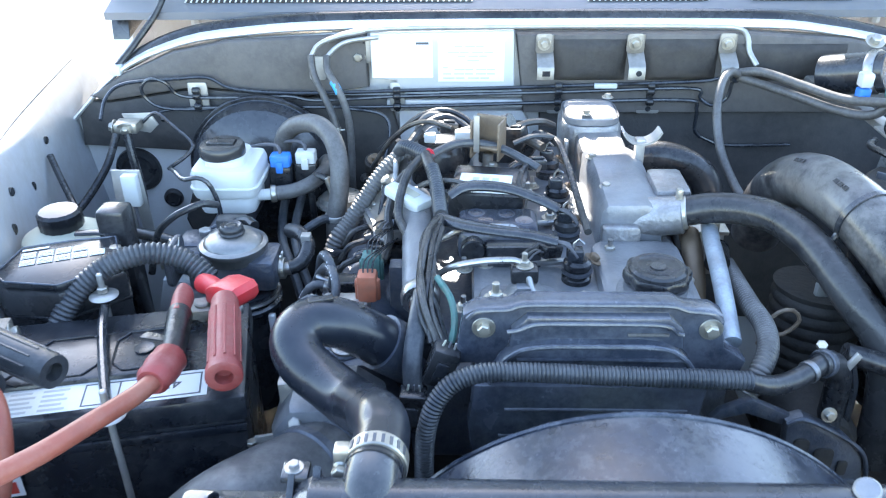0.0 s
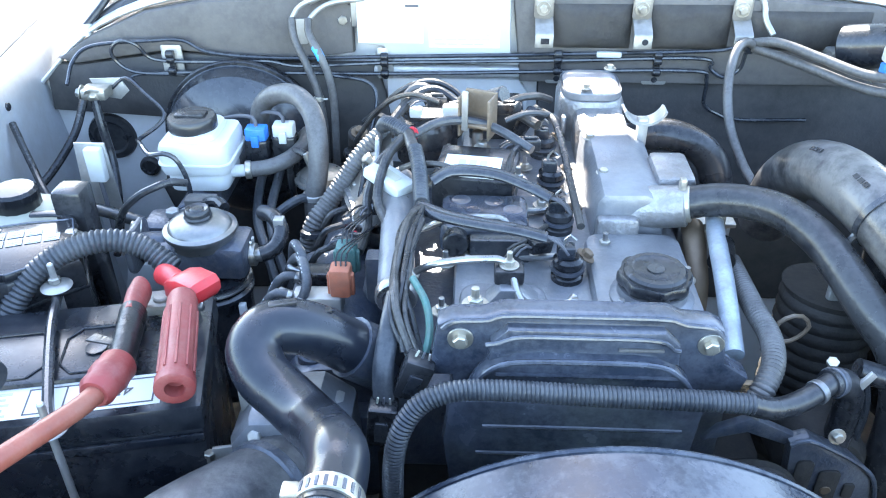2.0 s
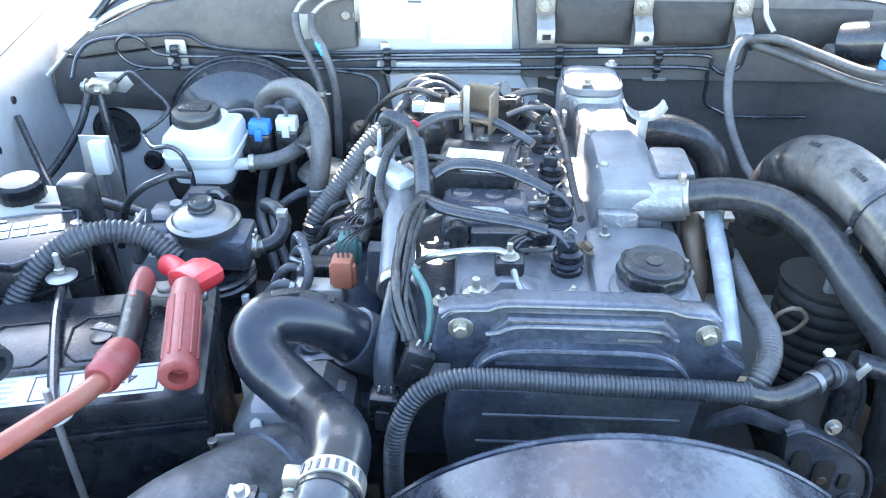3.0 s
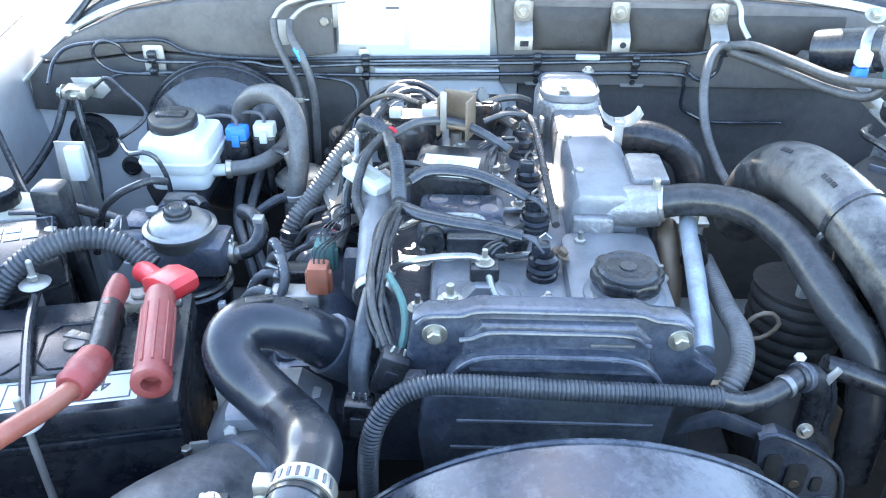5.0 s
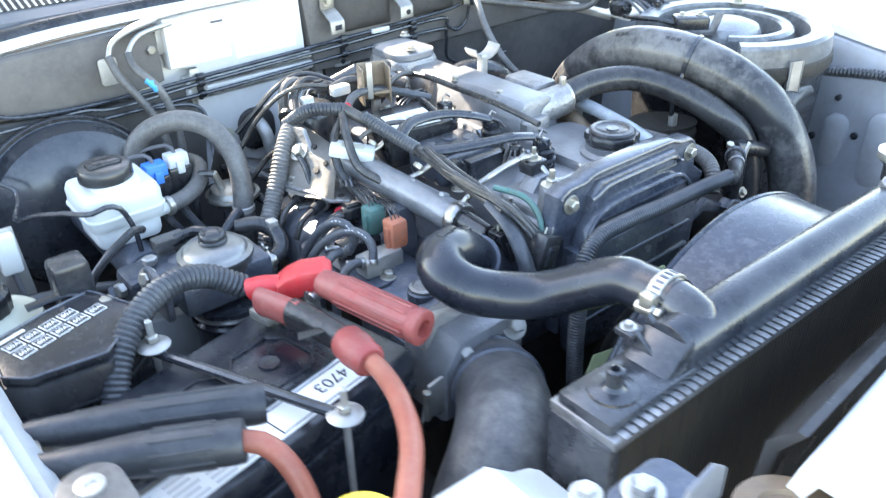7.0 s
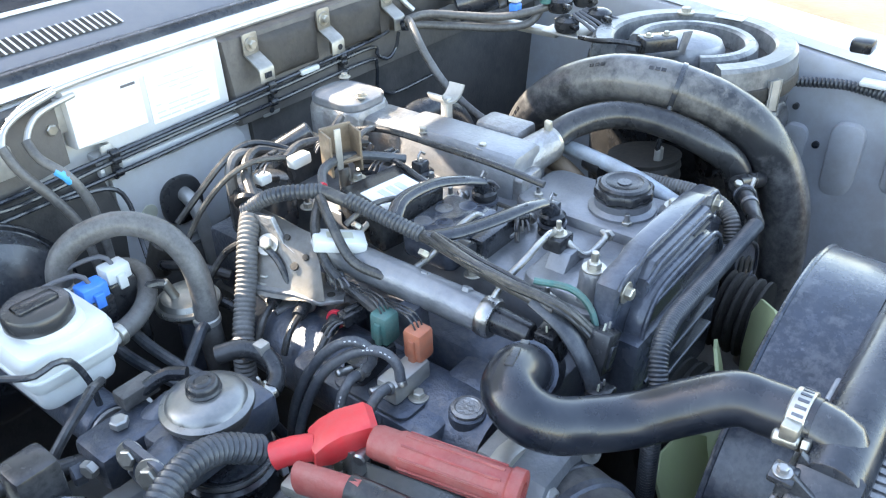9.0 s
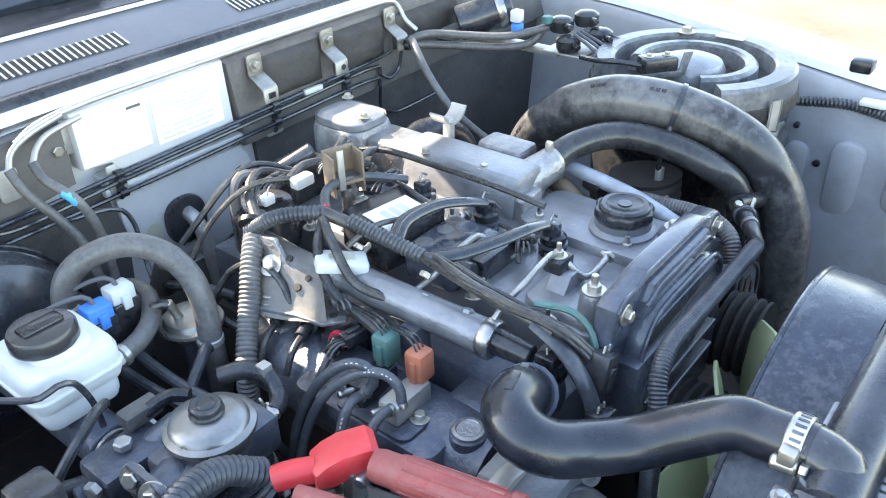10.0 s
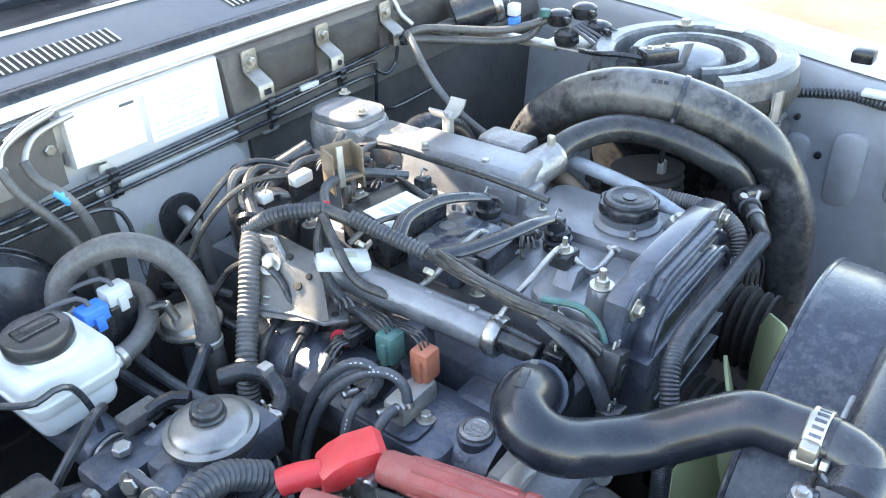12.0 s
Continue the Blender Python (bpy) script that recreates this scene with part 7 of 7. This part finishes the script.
part("cable", tube([(-0.240, 0.585, 0.998), (-0.246, 0.555, 1.004), (-0.262, 0.510, 1.014), (-0.285, 0.465, 1.020), (-0.318, 0.425, 1.022), (-0.358, 0.385, 1.010), (-0.40, 0.34, 0.97), (-0.44, 0.30, 0.90), (-0.46, 0.28, 0.80)], 0.0085, 14), cable_red, j1, "dull orange-red cable")
j2 = jump_clamp((-0.40, 0.57, 0.96), 0, clamp_black, False)
for p0, p1 in (((-0.500, 0.665, 1.012), (-0.335, 0.590, 1.000)), ((-0.505, 0.628, 1.010), (-0.372, 0.550, 1.012))):
    p0, p1 = Vector(p0), Vector(p1)
    d = (p1 - p0).normalized()
    L = (p1 - p0).length
    hh = part("handle_sleeve", lathe([(0.006, 0), (0.010, 0.01), (0.0135, 0.05), (0.0165, 0.08), (0.0170, L - 0.006), (0.0160, L), (0.009, L), (0.0085, L - 0.012), (0.002, L - 0.013)], p0, d, 24), clamp_black, j2, "black ribbed handle")
    u, v, w = frame_of(d)
    for k in range(10):
        q = 2 * math.pi * k / 10
        o = (u * math.cos(q) + v * math.sin(q)) * 0.0166
        part("grip_rib", tube([p0 + d * 0.09 + o, p0 + d * (L * 0.75) + o, p0 + d * (L - 0.02) + o], 0.0013, 6, step=0.03), clamp_black, hh)
part("cable", tube([(-0.376, 0.552, 1.012), (-0.363, 0.541, 1.010), (-0.353, 0.526, 0.996), (-0.349, 0.508, 0.970), (-0.354, 0.492, 0.935), (-0.366, 0.478, 0.88), (-0.372, 0.465, 0.80)], 0.0085, 14), cable_red, j2, "orange-red cable")
part("jaw", prism([(-0.52, 0.60), (-0.49, 0.60), (-0.485, 0.67), (-0.515, 0.70)], "xy", 0.998, 1.014, 0.003), steel, j2)

# ---- front corner ----

wt = thing("washer_tank", (-0.26, 0.43, 0.70), "white translucent washer tank with a yellow cap", "tank")
part("tank", prism([(-0.40, 0.70), (-0.40, 0.955), (-0.375, 0.97), (-0.305, 0.972), (-0.285, 0.986), (-0.235, 0.984), (-0.205, 0.958), (-0.186, 0.950), (-0.170, 0.92), (-0.170, 0.70)], "xz", 0.375, 0.445, 0.014), white_plastic, wt)
part("cap", lathe([(0.028, 0), (0.030, 0.003), (0.030, 0.014), (0.026, 0.020), (0.012, 0.024)], (-0.352, 0.430, 0.996), seg=30), yellow_plastic, wt, "yellow washer tank cap")
part("filler_neck", cyl((-0.352, 0.430, 0.955), (-0.352, 0.430, 0.998), 0.024), white_plastic, wt)
part("cap_ridge", box(-0.376, -0.328, 0.427, 0.433, 1.014, 1.022, 0.002), yellow_plastic, wt)
eh = thing("intake_elbow", (-0.15, 0.53, 0.70), "large dusty black rubber elbow beside the radiator", "hose", "air hoses")
part("elbow", tube([(-0.094, 0.592, 0.897), (-0.108, 0.562, 0.904), (-0.138, 0.522, 0.916), (-0.170, 0.492, 0.914), (-0.198, 0.480, 0.885), (-0.214, 0.480, 0.83), (-0.224, 0.484, 0.72)], 0.044, 28, ends=0.050), elbow_rubber, eh)
part("clamp_band", lathe([(0.0450, 0), (0.0472, 0.002), (0.0472, 0.010), (0.0450, 0.012)], (-0.110, 0.559, 0.905), (0.5, 0.85, -0.2)), dark_cast, eh)
tb = thing("throttle_body", (-0.09, 0.62, 0.85), "dirty grey cast intake throttle with bolts and a bracket", "throttle")
part("housing", prism([(-0.148, 0.86), (-0.148, 0.925), (-0.128, 0.952), (-0.07, 0.956), (-0.042, 0.935), (-0.038, 0.86)], "xz", 0.594, 0.668, 0.010), dusty_cast, tb)
part("neck", cyl((-0.095, 0.60, 0.898), (-0.095, 0.64, 0.90), 0.046, seg=28), dark_cast, tb)
part("flange", cyl((-0.093, 0.604, 0.896), (-0.099, 0.586, 0.900), 0.045, seg=30), dark_cast, tb)
part("bolt", hexbolt((-0.058, 0.596, 0.940), (0, -0.8, 0.6), 0.009), galv, tb)
part("bolt", hexbolt((-0.120, 0.598, 0.936), (-0.3, -0.8, 0.5), 0.007), galv, tb)
part("side_bracket", prism([(-0.175, 0.875), (-0.140, 0.875), (-0.140, 0.92), (-0.165, 0.915)], "xz", 0.60, 0.604, 0.001), galv, tb)
part("bracket_screw", cyl((-0.168, 0.600, 0.875), (-0.168, 0.600, 0.908), 0.0035), zinc, tb)
part("bracket_screw", hexbolt((-0.168, 0.600, 0.905), (0, 0, 1), 0.0050, washer=False), zinc, tb)
part("upper_web", prism([(-0.145, 0.93), (-0.145, 0.955), (-0.12, 0.96), (-0.05, 0.945)], "xz", 0.63, 0.65, 0.004), galv, tb)
lb2 = thing("front_bracket", (-0.185, 0.33, 0.98), "painted steel bracket with a bolt and a hole", "bracket")
part("plate", prism(rounded(-0.215, -0.150, 0.300, 0.352, 0.014), "xy", 1.002, 1.006, 0.001), dark_cast, lb2)
part("upright", prism([(-0.205, 1.004), (-0.150, 1.004), (-0.150, 1.030), (-0.165, 1.042), (-0.19, 1.035)], "xz", 0.300, 0.304, 0.001), silver_paint, lb2)
part("hole", cyl((-0.168, 0.3035, 1.024), (-0.168, 0.3055, 1.024), 0.006, seg=16, bev=0.0002), black_satin, lb2)
part("bolt", hexbolt((-0.189, 0.335, 1.006), (0, 0, 1), 0.009), steel, lb2)
part("ear", hexbolt((-0.215, 0.362, 1.0), (0, 0, 1), 0.007), galv, lb2)
hlm = thing("headlamp", (-0.30, 0.25, 0.85), "pale headlamp housing with a rusty round plate", "headlamp")
part("housing", prism(rounded(-0.50, -0.20, 0.12, 0.300, 0.03), "xy", 0.80, 0.955, 0.012), white_plastic, hlm)
part("round_plate", lathe([(0.036, 0), (0.037, 0.002), (0.022, 0.004), (0.020, 0.001), (0.006, 0.001)], (-0.130, 0.262, 1.0)), bronze, hlm, "rust-stained round plate")
tabp = thing("lamp_tab", (-0.479, 0.534, 0.98), "grey plastic fixing tab with a rivet", "tab")
part("tab", prism(rounded(-0.500, -0.458, 0.45, 0.555, 0.019, 6), "xy", 1.046, 1.052, 0.002), grey_rubber, tabp)
part("rivet", lathe([(0.0095, 0), (0.0095, 0.002), (0.004, 0.003), (0.003, 0.001)], (-0.479, 0.534, 1.052)), galv, tabp)
part("stem", box(-0.495, -0.463, 0.44, 0.47, 0.90, 1.05, 0.003), grey_rubber, tabp)

solid("apron_hose", tube([(-0.56, 1.06, 0.90), (-0.50, 1.02, 0.925), (-0.43, 0.985, 0.935), (-0.37, 0.955, 0.940), (-0.31, 0.93, 0.935)], 0.008, 12), rubber, "black hose running from the apron to the brake valve", "hose", "small hoses")
solid("apron_cable", tube([(-0.585, 1.12, 0.99), (-0.55, 1.08, 0.945), (-0.51, 1.03, 0.925), (-0.47, 1.0, 0.90), (-0.42, 0.98, 0.88)], 0.005, 10), rubber, "thin black cable hanging along the apron", "cable", "small hoses")

# ---- small fittings and clutter ----
random.seed(11)



def clip_band(at, axis, r, mat=zinc, ears=True, label="spring hose clip with two ears"):
    """A spring clip round a hose: the band and its two pinch ears."""
    at, w = Vector(at), Vector(axis).normalized()
    c = thing("hose_clip", at, label, "clip", "spring hose clips")
    part("band", lathe([(r, 0), (r + 0.0012, 0.0006), (r + 0.0012, 0.0064), (r, 0.007)], at, w, 24), mat, c)
    if ears:
        u = (Vector((0, 0, 1)) - w * w.z).normalized()
        v = w.cross(u)
        for s in (-1, 1):
            part("ear", tube([at + u * r + v * s * 0.002 + w * 0.0035, at + u * (r + 0.006) + v * s * 0.003 + w * 0.0035, at + u * (r + 0.008) + v * s * 0.006 + w * 0.0035], 0.0016, 6), mat, c)
    return c


clip_band((-0.166, 1.200, 1.004), (0.1, -0.1, -1), 0.0066)
clip_band((-0.192, FY - 0.002, 0.945), (1, 0, 0), 0.0122)
clip_band((-0.138, 0.947, 0.922), (0.1, 0.3, 1), 0.0130, black_satin, False, "black clip band round the conduit")
clip_band((-0.046, 1.040, 1.038), (-0.7, -0.6, -0.5), 0.0132, tape_black, False, "black tape band round the conduit")

# thin leads lying across the back of the engine
for k, (pts, r, mat) in enumerate((
        ([(-0.09, 1.12, 1.00), (-0.06, 1.11, 1.03), (-0.03, 1.10, 1.058), (0.005, 1.10, 1.068), (0.035, 1.09, 1.060), (0.06, 1.06, 1.045)], 0.0040, rubber),
        ([(-0.10, 1.10, 0.98), (-0.075, 1.09, 1.02), (-0.045, 1.075, 1.052), (-0.015, 1.06, 1.066), (0.018, 1.045, 1.062)], 0.0034, loom_tape),
        ([(0.09, 1.05, 1.052), (0.115, 1.06, 1.062), (0.14, 1.075, 1.060), (0.16, 1.10, 1.045)], 0.0050, rubber),
        ([(0.10, 1.02, 1.050), (0.125, 1.025, 1.058), (0.15, 1.03, 1.055), (0.165, 1.05, 1.04)], 0.0036, conduit_mat),
        ([(-0.11, 1.05, 0.96), (-0.085, 1.04, 0.99), (-0.07, 1.01, 1.005), (-0.07, 0.975, 0.998), (-0.075, 0.95, 0.97)], 0.0040, rubber),
        ([(-0.02, 0.915, 1.036), (-0.006, 0.91, 1.044), (0.02, 0.905, 1.048), (0.045, 0.895, 1.046)], 0.0034, loom_tape),
        ([(0.13, 0.99, 1.03), (0.115, 0.965, 1.042), (0.105, 0.935, 1.044), (0.10, 0.90, 1.036)], 0.0034, rubber),
        ([(0.14, 0.83, 1.016), (0.125, 0.80, 1.024), (0.11, 0.785, 1.020), (0.095, 0.775, 1.008)], 0.0028, loom_tape))):
    solid("thin_lead", tube(pts, r, 8), mat, "thin dusty black lead lying over the engine", "lead", "thin leads")
# connectors and their pale locks between the leads
for x, y, z, a, mat in ((0.012, 1.060, 1.058, 20, black_plastic), (0.105, 1.045, 1.056, -30, black_plastic), (-0.052, 0.905, 0.990, 60, black_satin), (0.128, 0.985, 1.036, 10, black_satin), (-0.068, 0.868, 0.968, -15, black_plastic), (0.130, 0.792, 1.016, 35, black_plastic)):
    cq = thing("wiring_connector", (x, y, z), "small black wiring connector among the leads", "connector", "wiring connectors")
    m = Matrix.Translation((x, y, z)) @ Matrix.Rotation(radians(a), 4, "Z") @ Matrix.Rotation(radians(a * 0.4), 4, "Y")
    part("shell", box(-0.013, 0.013, -0.008, 0.008, -0.007, 0.007, 0.002, m=m), mat, cq)
    part("latch", box(-0.007, 0.009, -0.003, 0.003, 0.007, 0.010, 0.001, m=m), mat, cq)
    for q in (-1, 0, 1):
        part("wire", tube([m @ Vector((-0.012, q * 0.004, 0)), m @ Vector((-0.024, q * 0.005, 0.002)), m @ Vector((-0.034, q * 0.007, -0.006))], 0.0013, 6), (ink, grey_rubber, rubber)[q + 1], cq)
# unions and bolts on the head, between the covers
for x, y, z in ((0.036, 0.700, 1.003), (0.036, 0.790, 0.996), (0.134, 0.700, 0.996), (0.140, 0.900, 1.004), (0.276, 0.770, 0.996), (0.200, 0.700, 1.006), (0.20, 0.815, 1.006), (-0.03, 0.70, 0.960), (0.125, 1.0, 1.0), (0.03, 1.03, 1.0)):
    bq = thing("stud_nut", (x, y, z), "plated nut on a threaded stud", "nut", "engine nuts")
    part("nut", hexbolt((x, y, z - 0.004), (0, 0, 1), 0.0058), zinc, bq)
    part("thread", cyl((x, y, z), (x, y, z + 0.012), 0.0028, seg=10, bev=0.0004), steel, bq)
